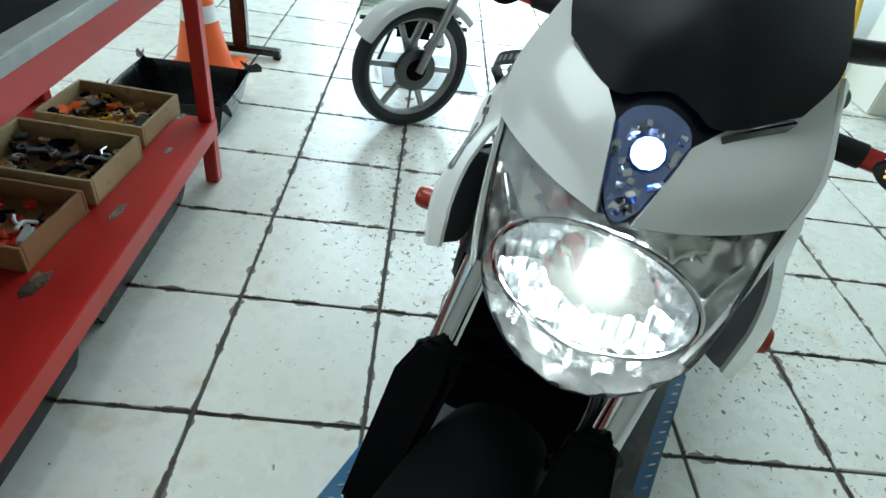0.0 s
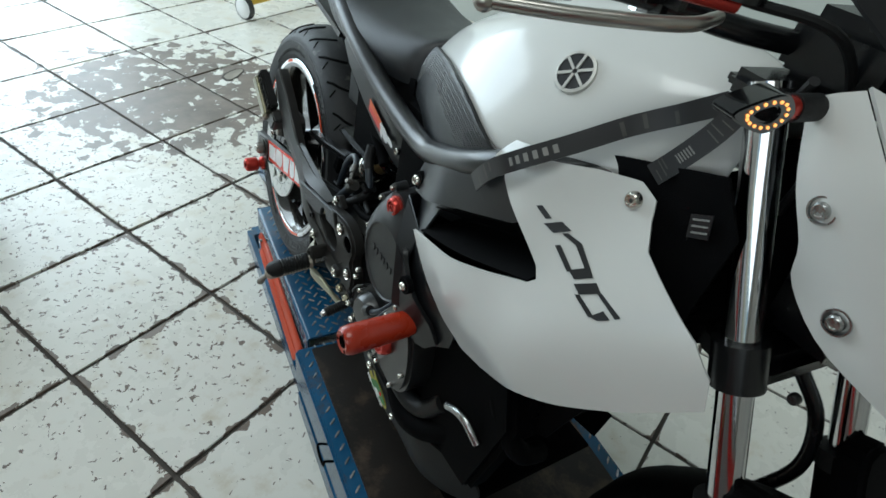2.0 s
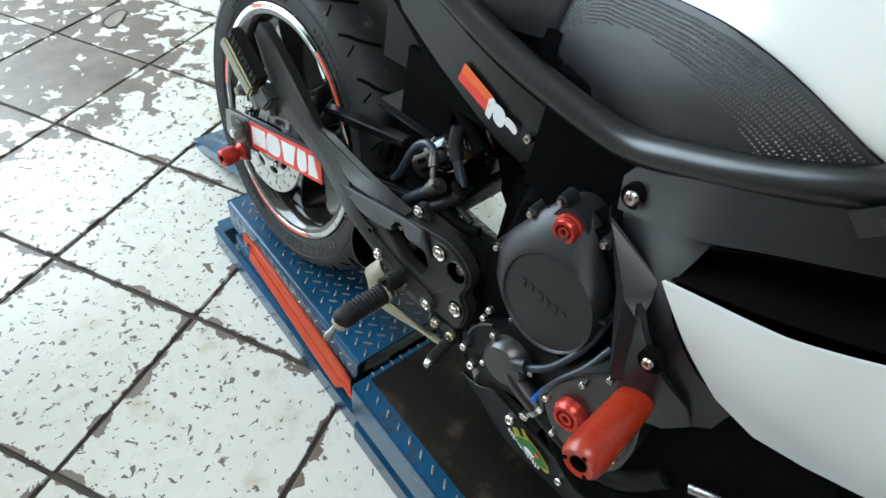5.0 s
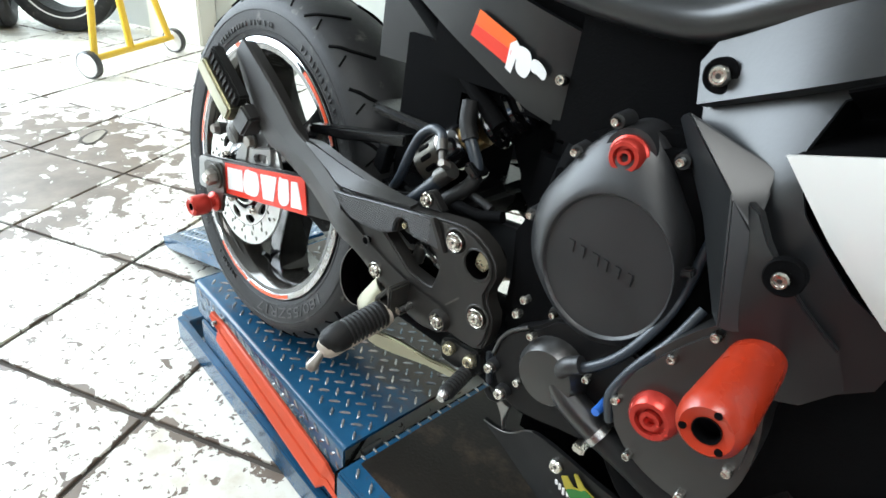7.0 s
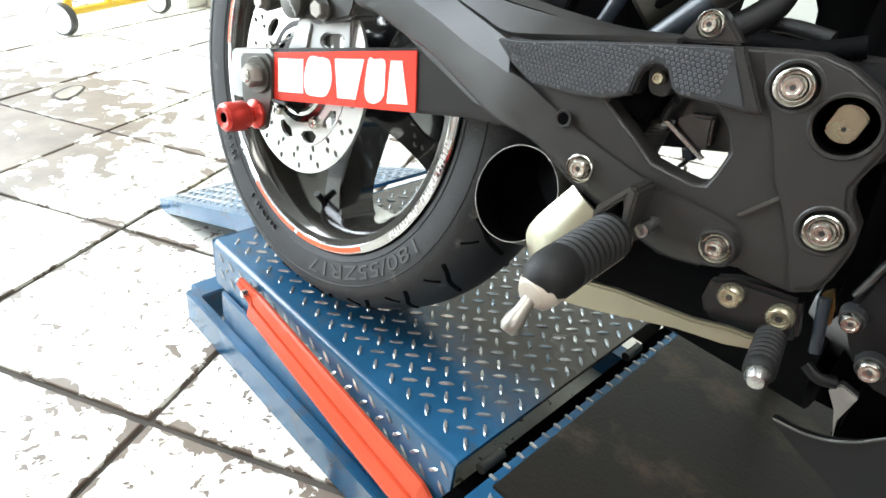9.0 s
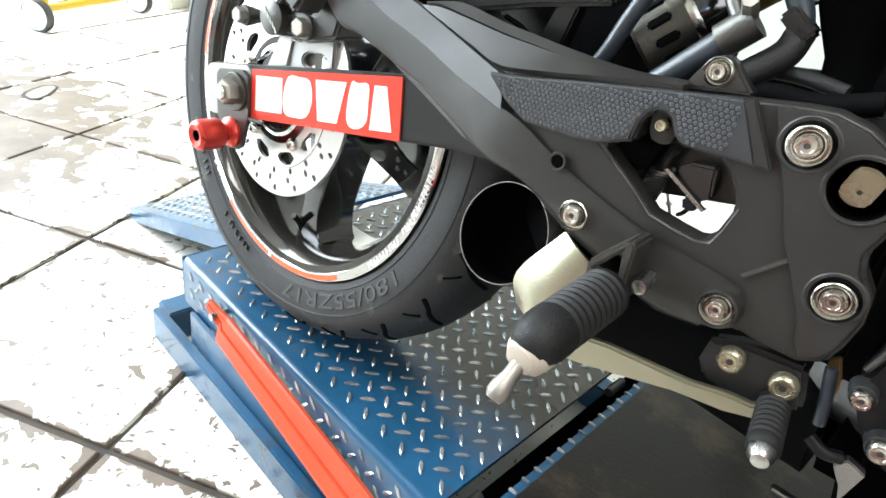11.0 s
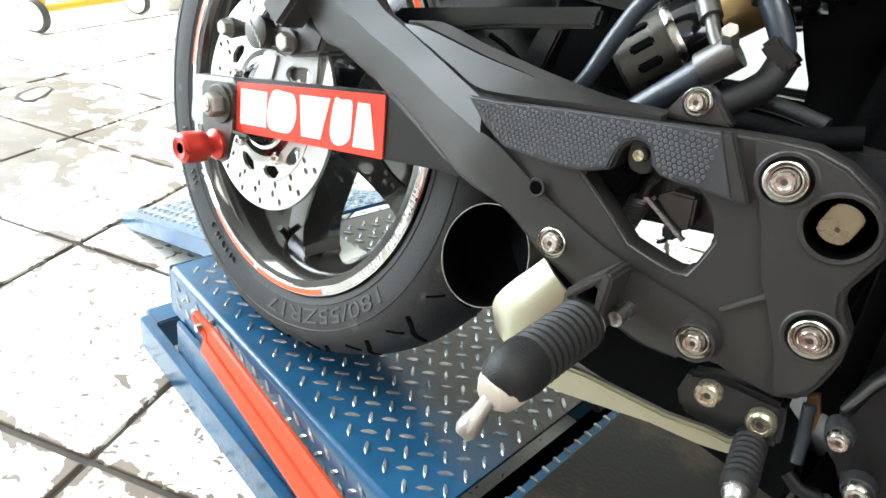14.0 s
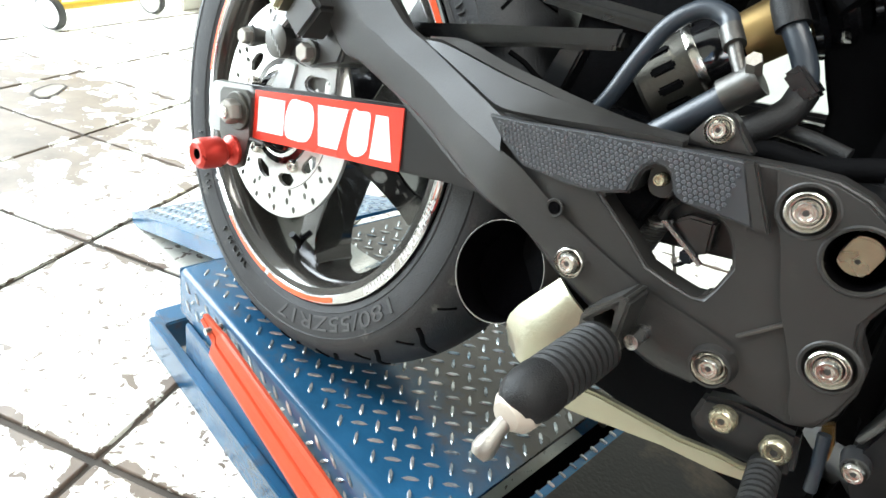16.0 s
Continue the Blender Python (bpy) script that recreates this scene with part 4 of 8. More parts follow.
def build_footrest_hanger():
    y0 = -0.188

    def face(x):
        """The bracket's outer face: the passenger arm runs in towards the tail."""
        return float(np.interp(x, [0.05, 0.2, 0.25, 0.3, 0.35, 0.39], [-0.138, -0.152, -0.157, -0.165, -0.178, y0]))

    window = [(0.4545, 0.4326), (0.466, 0.438), (0.474, 0.4415), (0.4751, 0.4543), (0.4775, 0.4608), (0.4829, 0.4642), (0.4885, 0.4645), (0.4923, 0.4625), (0.4975, 0.453), (0.5032, 0.4495), (0.515, 0.4495), (0.527, 0.4505), (0.536, 0.4445),
              (0.5425, 0.436), (0.5475, 0.4246), (0.544, 0.4085), (0.5407, 0.3993), (0.5335, 0.3972), (0.519, 0.3985), (0.5013, 0.4012), (0.492, 0.408), (0.4844, 0.4135), (0.468, 0.424)]
    pivot = ring(0.6015, 0.4595, 0.0168, 32)
    out = [(0.045, 0.548), (0.05, 0.568), (0.06, 0.577), (0.078, 0.571), (0.145, 0.5345), (0.204, 0.492), (0.236, 0.468), (0.27, 0.459), (0.31, 0.4535), (0.345, 0.4512), (0.357, 0.4545), (0.43, 0.467), (0.49, 0.479), (0.53, 0.4872), (0.558, 0.4922), (0.5745, 0.494), (0.592, 0.4905),
           (0.61, 0.4815), (0.6225, 0.4685), (0.626, 0.4525), (0.622, 0.4385), (0.619, 0.428), (0.6225, 0.418), (0.632, 0.406), (0.6345, 0.39), (0.632, 0.372), (0.628, 0.3585), (0.6146, 0.3515), (0.5878, 0.3516), (0.5778, 0.3535), (0.5699, 0.3479),
           (0.5501, 0.3412), (0.527, 0.3385), (0.5051, 0.346), (0.4759, 0.3532), (0.4437, 0.3647), (0.408, 0.383), (0.375, 0.391), (0.33, 0.3925), (0.29, 0.404), (0.25, 0.4165), (0.2, 0.434), (0.155, 0.4535), (0.11, 0.478), (0.084, 0.505)]
    plate = prism(out, y0 + 0.002, -0.164, [window, pivot], bevel=0.004, segments=3)
    for v in plate.verts:
        v.co.y += face(v.co.x) - y0
    h = part("footrest_hanger", plate, HANGER, bike, "black cast footrest bracket")
    # the passenger arm: two flat facets meeting at a crease, the outer one running on into the lower strut
    def facet(upper, under, rows, steps):
        lines = []
        for w, d in rows:
            line = []
            for a, b in zip(upper, under):
                x = a[0] * (1 - w) + b[0] * w
                lift = d if w > 0.3 or x < 0.37 or rows[0][1] < 0 else d - 0.0055 * min(1, (x - 0.37) / 0.03)
                line.append((x, face(x) - lift, a[1] * (1 - w) + b[1] * w))
            lines.append(spline(line, steps))
        bm = bmesh.new()
        grid = [[bm.verts.new(p) for p in line] for line in lines]
        for p, q in zip(grid, grid[1:]):
            for k in range(steps):
                bm.faces.new((p[k], p[k + 1], q[k + 1], q[k]))
        return bm

    crease = [(0.058, 0.562), (0.12, 0.508), (0.1724, 0.4765), (0.2205, 0.4632), (0.2695, 0.4521), (0.3186, 0.4389), (0.3533, 0.4325), (0.388, 0.4285), (0.4423, 0.4055), (0.5018, 0.389), (0.5533, 0.3835), (0.5715, 0.38)]
    low = [(0.05, 0.552), (0.092, 0.49), (0.1423, 0.4425), (0.179, 0.4372), (0.2235, 0.4272), (0.2659, 0.4183), (0.3184, 0.401), (0.365, 0.388), (0.41, 0.3835), (0.4759, 0.3555), (0.5254, 0.3405), (0.557, 0.3435)]
    part("arm_face", facet(crease, low, ((0.0, 0.0055), (0.12, 0.0057), (0.5, 0.005), (0.88, 0.0035), (0.97, 0.0005), (1.0, -0.004)), 66), HANGER, h, "smooth raised strut")
    ridge = [(0.066, 0.582), (0.145, 0.538), (0.19, 0.51), (0.226, 0.4878), (0.2613, 0.4784), (0.3, 0.468), (0.3326, 0.4605), (0.3626, 0.4535)]
    fold = [(0.058, 0.562), (0.12, 0.508), (0.1724, 0.4765), (0.1965, 0.4698), (0.2205, 0.4632), (0.2695, 0.4521), (0.32, 0.4386), (0.372, 0.43)]
    part("arm_bevel", facet(ridge, fold, ((0.0, -0.004), (0.05, 0.0008), (1.0, 0.0055)), 48), HANGER, h)
    # flat flank between the arm and the heel pad, with a narrow sloping rail on top
    foot = [(0.2555, -0.1555, 0.4785), (0.28, -0.16, 0.473), (0.3232, -0.1685, 0.4625), (0.357, -0.1775, 0.4562), (0.4, -0.184, 0.4625), (0.45, -0.186, 0.4725), (0.492, -0.186, 0.4795)]
    brow = [(0.2582, -0.1553, 0.479), (0.2815, -0.1571, 0.4816), (0.3435, -0.1621, 0.4763), (0.3774, -0.1648, 0.4747), (0.4036, -0.1669, 0.4735), (0.4483, -0.1705, 0.4755), (0.492, -0.176, 0.4805)]
    crest = [(0.252, -0.1476, 0.479), (0.295, -0.1512, 0.4872), (0.336, -0.1545, 0.4829), (0.3704, -0.1572, 0.4806), (0.3974, -0.1594, 0.4788), (0.4463, -0.1635, 0.477), (0.49, -0.17, 0.4815)]
    part("arm_flank", loft([foot, brow], 36, 2, 0.004), HANGER, h)
    part("arm_rail", loft([brow, crest], 36, 2, 0.004), HANGER, h)
    # honeycomb heel pad
    pad_out = [(0.3548, 0.4534), (0.3846, 0.4582), (0.4273, 0.4676), (0.4862, 0.4793), (0.5127, 0.4842), (0.5285, 0.4868), (0.5385, 0.4755), (0.55, 0.4525), (0.5385, 0.4525), (0.527, 0.4518), (0.515, 0.4508), (0.5035, 0.4508), (0.4985, 0.4545), (0.493, 0.464), (0.4885, 0.4662), (0.4822, 0.4658), (0.4765, 0.4615), (0.474, 0.4545), (0.4728, 0.4425), (0.465, 0.4385), (0.4526, 0.4335), (0.4319, 0.4298), (0.3943, 0.4285), (0.3734, 0.4385)]
    pad = part("heel_pad", prism(pad_out, y0 - 0.0032, y0 + 0.002, bevel=0.0016, segments=3), PADGREY, h, "honeycomb-textured heel pad")

    def inside(px, pz, poly):
        hit = False
        for (ax, az), (bx, bz) in zip(poly, poly[1:] + poly[:1]):
            if (az > pz) != (bz > pz) and px < ax + (pz - az) * (bx - ax) / (bz - az):
                hit = not hit
        return hit

    bm = bmesh.new()
    pitch = 0.0035
    for i in range(56):
        for j in range(24):
            cx, cz = 0.352 + (i + 0.5 * (j % 2)) * pitch, 0.426 + j * pitch * 0.87
            if cx < 0.529 and all(inside(a, b, pad_out) for a, b in ring(cx, cz, 0.003, 6)):
                lo = [bm.verts.new((a, y0 - 0.0031, b)) for a, b in ring(cx, cz, 0.00155, 6, 0.52)]
                hi = [bm.verts.new((a, y0 - 0.0038, b)) for a, b in ring(cx, cz, 0.0011, 6, 0.52)]
                for k in range(6):
                    bm.faces.new((lo[k], lo[(k + 1) % 6], hi[(k + 1) % 6], hi[k]))
                bm.faces.new(hi)
    tagged(part("honeycomb", bm, COMB, pad), kind="stuff")
    part("pad_rib", prism([(0.5275, 0.4864), (0.5345, 0.4885), (0.558, 0.4535), (0.5475, 0.4525)], y0 - 0.0046, y0 + 0.002, bevel=0.0014), HANGER, h)
    # raised field round the pivot and its two bolts
    web = [(0.545, 0.4885), (0.5745, 0.4915), (0.591, 0.488), (0.6075, 0.4795), (0.6195, 0.4675), (0.6228, 0.4525), (0.6188, 0.4385), (0.616, 0.4278), (0.6195, 0.417), (0.629, 0.405), (0.6313, 0.39), (0.6288, 0.373), (0.624, 0.363), (0.6146, 0.357), (0.6085, 0.366), (0.6045, 0.379), (0.59, 0.403), (0.5795, 0.418), (0.566, 0.4485), (0.556, 0.466)]
    part("raised_web", prism(web, y0 - 0.0022, y0 + 0.003, [ring(0.6015, 0.4595, 0.0178, 32), ring(0.5686, 0.4735, 0.0134, 28), ring(0.6159, 0.3985, 0.0134, 28)], bevel=0.0014, segments=3), HANGER, h)
    for x, z, r in ((0.5686, 0.4735, 0.0134), (0.6159, 0.3985, 0.0134)):
        part("bolt_well", lathe([(r - 0.0022, 0.0015), (r - 0.0004, -0.0001), (r + 0.0002, -0.0024), (r + 0.0018, -0.0028), (r + 0.003, -0.002)], 36), HANGER, h, m=pose(x, y0, z))
    for x, z in ((0.5686, 0.4735), (0.5635, 0.3635), (0.6159, 0.3985)):
        screw(x, y0 - 0.003, z, h, 0.0071, 0.0112)
    part("bolt_boss", lathe([(0.0112, -0.0075), (0.0128, -0.007), (0.0148, 0.002), (0.0112, 0.002)], 32, True), HANGER, h, m=pose(0.5635, y0, 0.3635))
    screw(0.4547, y0 - 0.0055, 0.3812, h, 0.0078, 0.0108)
    part("hole_rim", lathe([(0.0042, -0.002), (0.0046, -0.0048), (0.0062, -0.0052), (0.0068, -0.004)], 24), HANGER, h, m=pose(0.4296, y0, 0.4116))
    # near-black disc that stands for the shaded hole
    part("hole_shade", lathe([(0, -0.0052), (0.0046, -0.0052), (0.0046, 0.001), (0, 0.001)], 20), SHADEB, h, m=pose(0.4296, y0, 0.4116))
    lug = part("bolt_lug", prism(smooth_loop([(0.478, 0.456), (0.4795, 0.4655), (0.4876, 0.469), (0.4955, 0.4655), (0.4965, 0.4545), (0.4935, 0.4455), (0.4825, 0.4455)], 3), y0 + 0.008, y0 + 0.022, bevel=0.001), HANGER, h)
    screw(0.4876, y0 + 0.006, 0.4568, lug, 0.0046, mat=ZINC)
    part("crease", prism([(0.5666, 0.3883), (0.5877, 0.4122), (0.5891, 0.4099), (0.5691, 0.3877)], y0 - 0.0009, y0 + 0.003, bevel=0.0006), GUNM, h, "raised edge in lighter grey")
    part("window_web", prism([(0.444, 0.431), (0.47, 0.446), (0.478, 0.462), (0.487, 0.462), (0.484, 0.436), (0.478, 0.416), (0.466, 0.42)], -0.16, -0.13, bevel=0.003), DEEP, h)
    # swingarm pivot nut in its hole
    nut = [(0.0112 * math.cos(2 * math.pi * k / 28), 0.0112 * math.sin(2 * math.pi * k / 28)) for k in range(28)]
    nut = [(max(-0.0086, min(0.0086, a)), b) for a, b in nut]
    pin = part("pivot_nut", prism(nut, -0.012, 0.01, bevel=0.0012), ZINC, h, "dull yellow zinc pivot nut", m=pose(0.6008, -0.168, 0.4595) @ pose(0, 0, 0, 0, 12, 0))
    part("centre_mark", lathe([(0, -0.0124), (0.0012, -0.0124), (0.0016, -0.0118), (0, -0.0118)], 12), SOCKET, pin, m=pose(0.6008, -0.168, 0.4565))
    part("pivot_rim", lathe([(0.0166, -0.001), (0.0172, -0.0032), (0.0186, -0.0034), (0.0196, -0.0022)], 40), HANGER, h, m=pose(0.6015, y0, 0.4595))
    # hole lining with its shade put into the colour
    part("pivot_well", lathe([(0.0168, -0.0015), (0.0166, 0.03), (0, 0.032)], 32), SHADEB, h, m=pose(0.6015, y0, 0.4595))
    return h


build_footrest_hanger()


def build_footrest():
    base = Vector((0.507, -0.2, 0.3685))
    tip = Vector((0.497, -0.29, 0.3505))
    turn = (tip - base).to_track_quat("-Y", "Z").to_matrix().to_4x4()
    m = Matrix.Translation(base) @ turn
    prof = [(0, -0.024), (0.013, -0.024), (0.0166, -0.027)]
    for k in range(9):
        y = -0.031 - k * 0.0057
        prof += [(0.0172, y), (0.0156, y - 0.0018), (0.0156, y - 0.0034), (0.0172, y - 0.0046)]
    prof += [(0.0174, -0.084), (0.0172, -0.094), (0.0152, -0.103), (0.0105, -0.109), (0.0045, -0.112), (0, -0.1125)]
    peg = part("footrest", lathe(prof, 28), RUBBER, bike, "ribbed black rubber footrest", m=m)
    part("footrest_end", lathe([(0, -0.018), (0.0125, -0.018), (0.0145, -0.026), (0.0145, -0.1), (0.0135, -0.107), (0.009, -0.113), (0, -0.115)], 24), PEGEND, peg, "pale worn footrest core", m=m @ pose(0, 0, -0.0055))
    part("banking_peg", lathe([(0, -0.03), (0.0045, -0.03), (0.0068, -0.0265), (0.0068, -0.021), (0.005, -0.014), (0.0045, 0), (0, 0)], 18), DULL, peg, "dull ball-ended banking peg", m=m @ pose(0, -0.108, -0.006) @ pose(0, 0, 0, 38))
    part("footrest_clevis", prism([(0.484, 0.375), (0.505, 0.4), (0.5105, 0.398), (0.513, 0.353), (0.487, 0.351)], -0.222, -0.188, [[(0.4905, 0.373), (0.503, 0.39), (0.506, 0.372)]], bevel=0.002), GUNM, peg, "worn grey footrest hinge")
    part("pivot_pin", lathe([(0, -0.004), (0.005, -0.003), (0.005, 0.02), (0, 0.02)], 16), STEEL, peg, m=pose(0.519, -0.2125, 0.3705))
    # polished heel guard behind the footrest
    guard = loft([[(0.428, -0.186, 0.297), (0.423, -0.19, 0.325), (0.45, -0.188, 0.372)], [(0.45, -0.2, 0.298), (0.452, -0.202, 0.328), (0.466, -0.197, 0.368)], [(0.474, -0.202, 0.303), (0.478, -0.202, 0.33), (0.484, -0.198, 0.36)]], 8, 8, 0.003)
    part("heel_guard", guard, SANDY, peg, "satin metal heel plate")
    for ob in (peg, *peg.children):
        ob.data.transform(pose(0, 0, -0.008))


build_footrest()


def build_brake_pedal():
    p = part("brake_pedal", prism([(0.452, 0.2795), (0.456, 0.288), (0.48, 0.2955), (0.5104, 0.302), (0.536, 0.3046), (0.5677, 0.3079), (0.5919, 0.3142), (0.6058, 0.3156), (0.6161, 0.3239), (0.6215, 0.32), (0.6096, 0.3066), (0.5937, 0.3009), (0.5608, 0.295), (0.538, 0.288), (0.5034, 0.2775), (0.475, 0.2705), (0.456, 0.2695)], -0.196, -0.188, bevel=0.002), SANDY, bike, "bare metal rear brake pedal")
    m = pose(0.617, -0.19, 0.3195) @ pose(0, 0, 0, 8, 0, 6)
    prof = [(0, 0.005), (0.009, 0.005)]
    for k in range(7):
        y = -0.002 - k * 0.005
        prof += [(0.0098, y), (0.0085, y - 0.0015), (0.0085, y - 0.003), (0.0098, y - 0.004)]
    prof += [(0.0098, -0.04), (0.008, -0.043), (0, -0.043)]
    part("pedal_rubber", lathe(prof, 20), RUBBER, p, m=m)
    part("pedal_end", lathe([(0, -0.053), (0.005, -0.052), (0.0075, -0.047), (0.0075, -0.042), (0, -0.042)], 18), STEEL, p, m=m)
    plate = part("pedal_plate", prism([(0.5675, 0.3375), (0.5832, 0.3445), (0.6233, 0.3485), (0.6317, 0.3203), (0.6175, 0.3135), (0.5907, 0.3072), (0.5726, 0.3085), (0.566, 0.32)], -0.183, -0.168, bevel=0.003), PANEL, p)
    screw(0.584, -0.186, 0.3333, plate, 0.0086, mat=ZINC)
    screw(0.6164, -0.186, 0.3336, plate, 0.0089, mat=ZINC)
    # pedal spring and switch in the bracket window
    turns = []
    for k in range(121):
        u = k / 120
        turns.append((0.4892 - 0.0062 * u + 0.0072 * math.cos(k * 0.7), -0.15 + 0.0072 * math.sin(k * 0.7), 0.423 - 0.031 * u + 0.0015 * math.cos(k * 0.7)))
    part("spring", tube(turns, 0.0014, 6, 260), GUNM, p, "dull coil spring")
    part("spring_hook", tube([(0.489, -0.15, 0.424), (0.491, -0.152, 0.434), (0.495, -0.156, 0.441)], 0.0032, 8), GUNM, p)
    part("switch_body", prism([(0.497, 0.4265), (0.5061, 0.434), (0.5227, 0.4364), (0.5268, 0.4149), (0.5185, 0.4095)], -0.152, -0.138, bevel=0.002), BLACKM, p)
    part("switch_arm", prism([(0.4915, 0.4245), (0.4945, 0.426), (0.527, 0.4085), (0.5255, 0.4063)], -0.158, -0.154), STEEL, p)
    part("switch_plug", prism([(0.5085, 0.4095), (0.517, 0.4125), (0.521, 0.4035), (0.512, 0.4)], -0.152, -0.136, bevel=0.002), HOSE, p)
    part("switch_wire", tube([(0.515, -0.145, 0.403), (0.511, -0.14, 0.396), (0.506, -0.13, 0.39)], 0.0017, 6), RUBBER, p)
    return p


build_brake_pedal()


def build_rear_hydraulics():
    m = part("master_cylinder", tube([(0.448, -0.14, 0.46), (0.472, -0.14, 0.487), (0.497, -0.14, 0.515)], 0.0095, 16, 4), HOSE, bike, "rear brake master cylinder")
    part("cylinder_cap", tube([(0.491, -0.14, 0.51), (0.507, -0.14, 0.527)], 0.0115, 18), GUNM, m)
    part("banjo_bolt", lathe([(0, -0.016), (0.0048, -0.016), (0.0055, -0.013), (0.0055, 0.0), (0, 0.0)], 6), DULL, m, m=pose(0.502, -0.142, 0.529) @ pose(0, 0, 0, -30), smooth=False)
    part("banjo", tube([(0.497, -0.143, 0.525), (0.489, -0.138, 0.533), (0.482, -0.132, 0.541)], 0.0045, 10), GUNM, m)
    part("bracket", prism([(0.4863, 0.4805), (0.4957, 0.4997), (0.5035, 0.5055), (0.5075, 0.5055), (0.5117, 0.503), (0.529, 0.4875)], -0.172, -0.158, bevel=0.002), BLACKM, m)
    screw(0.5054, -0.174, 0.4954, m, 0.0062, 0.009)
    hose = part("brake_hose", tube([(0.476, -0.127, 0.547), (0.468, -0.12, 0.555), (0.45, -0.117, 0.556), (0.432, -0.118, 0.54), (0.42, -0.12, 0.512), (0.408, -0.12, 0.478), (0.39, -0.115, 0.45)], 0.0064, 12), HOSE, m, "dark brake hose")
    part("hose_sleeve", tube([(0.483, -0.133, 0.54), (0.474, -0.125, 0.549)], 0.0072, 14), GUNM, hose)
    part("reservoir_hose", tube([(0.488, -0.105, 0.585), (0.5, -0.11, 0.566), (0.515, -0.115, 0.55), (0.525, -0.117, 0.537), (0.53, -0.12, 0.525)], 0.0075, 12), HOSE, m)
    part("hose_end", tube([(0.506, -0.112, 0.559), (0.494, -0.107, 0.576), (0.488, -0.1, 0.6)], 0.0105, 14), RUBBER, m)
    part("hose_clamp", box(-0.011, 0.011, -0.013, 0.013, -0.006, 0.006, 0.002), BLACK, m, m=pose(0.528, -0.119, 0.53) @ pose(0, 0, 0, 0, 35, 0))
    part("hose_stub", tube([(0.53, -0.12, 0.525), (0.528, -0.128, 0.512), (0.516, -0.136, 0.498), (0.5, -0.142, 0.482)], 0.0095, 14), RUBBER, m)
    part("wiring", tube([(0.5, -0.13, 0.478), (0.53, -0.14, 0.488), (0.56, -0.142, 0.49), (0.59, -0.14, 0.5)], 0.007, 10), DEEP, m)
    part("wiring", tube([(0.52, -0.12, 0.5), (0.545, -0.13, 0.502), (0.57, -0.135, 0.5)], 0.005, 10), RUBBER, m)
    # slotted canister of the shock absorber, its collar and dark body
    way = Vector((0.68, 0.2, 0.7)).normalized()
    s0 = Matrix.Translation((0.436, -0.078, 0.506)) @ way.to_track_quat("Y", "Z").to_matrix().to_4x4()
    s = part("shock_absorber", lathe([(0, -0.024), (0.026, -0.024), (0.0285, -0.021), (0.0285, 0.018), (0, 0.018)], 40), SHOCK, bike, "cast shock body with slots", m=s0)
    # slots as near-black blocks that stand for their shaded inside
    for k in range(12):
        part("slot", box(-0.0035, 0.0035, -0.009, 0.009, -0.002, 0.002, 0.0015), DEEP, s, m=s0 @ Matrix.Rotation(radians(30 * k + 10), 4, "Y") @ pose(0, -0.002, 0.028))
    part("shock_collar", lathe([(0.02, 0.017), (0.0295, 0.017), (0.0305, 0.02), (0.0295, 0.0235), (0.02, 0.0235)], 40, True), BOLT, s, m=s0)
    part("shock_body", lathe([(0, 0.022), (0.0275, 0.022), (0.0275, 0.045), (0.024, 0.05), (0, 0.05)], 36), GLOSSB, s, m=s0)
    part("shock_neck", lathe([(0, 0.045), (0.02, 0.045), (0.021, 0.075), (0, 0.078)], 32), BRASS, s, m=s0)
    turns = [(0.03 * math.cos(k * 0.7), 0.078 + k * 0.0019, 0.03 * math.sin(k * 0.7)) for k in range(60)]
    part("coil_spring", tube(turns, 0.0055, 8, 180), GLOSSB, s, m=s0)


build_rear_hydraulics()


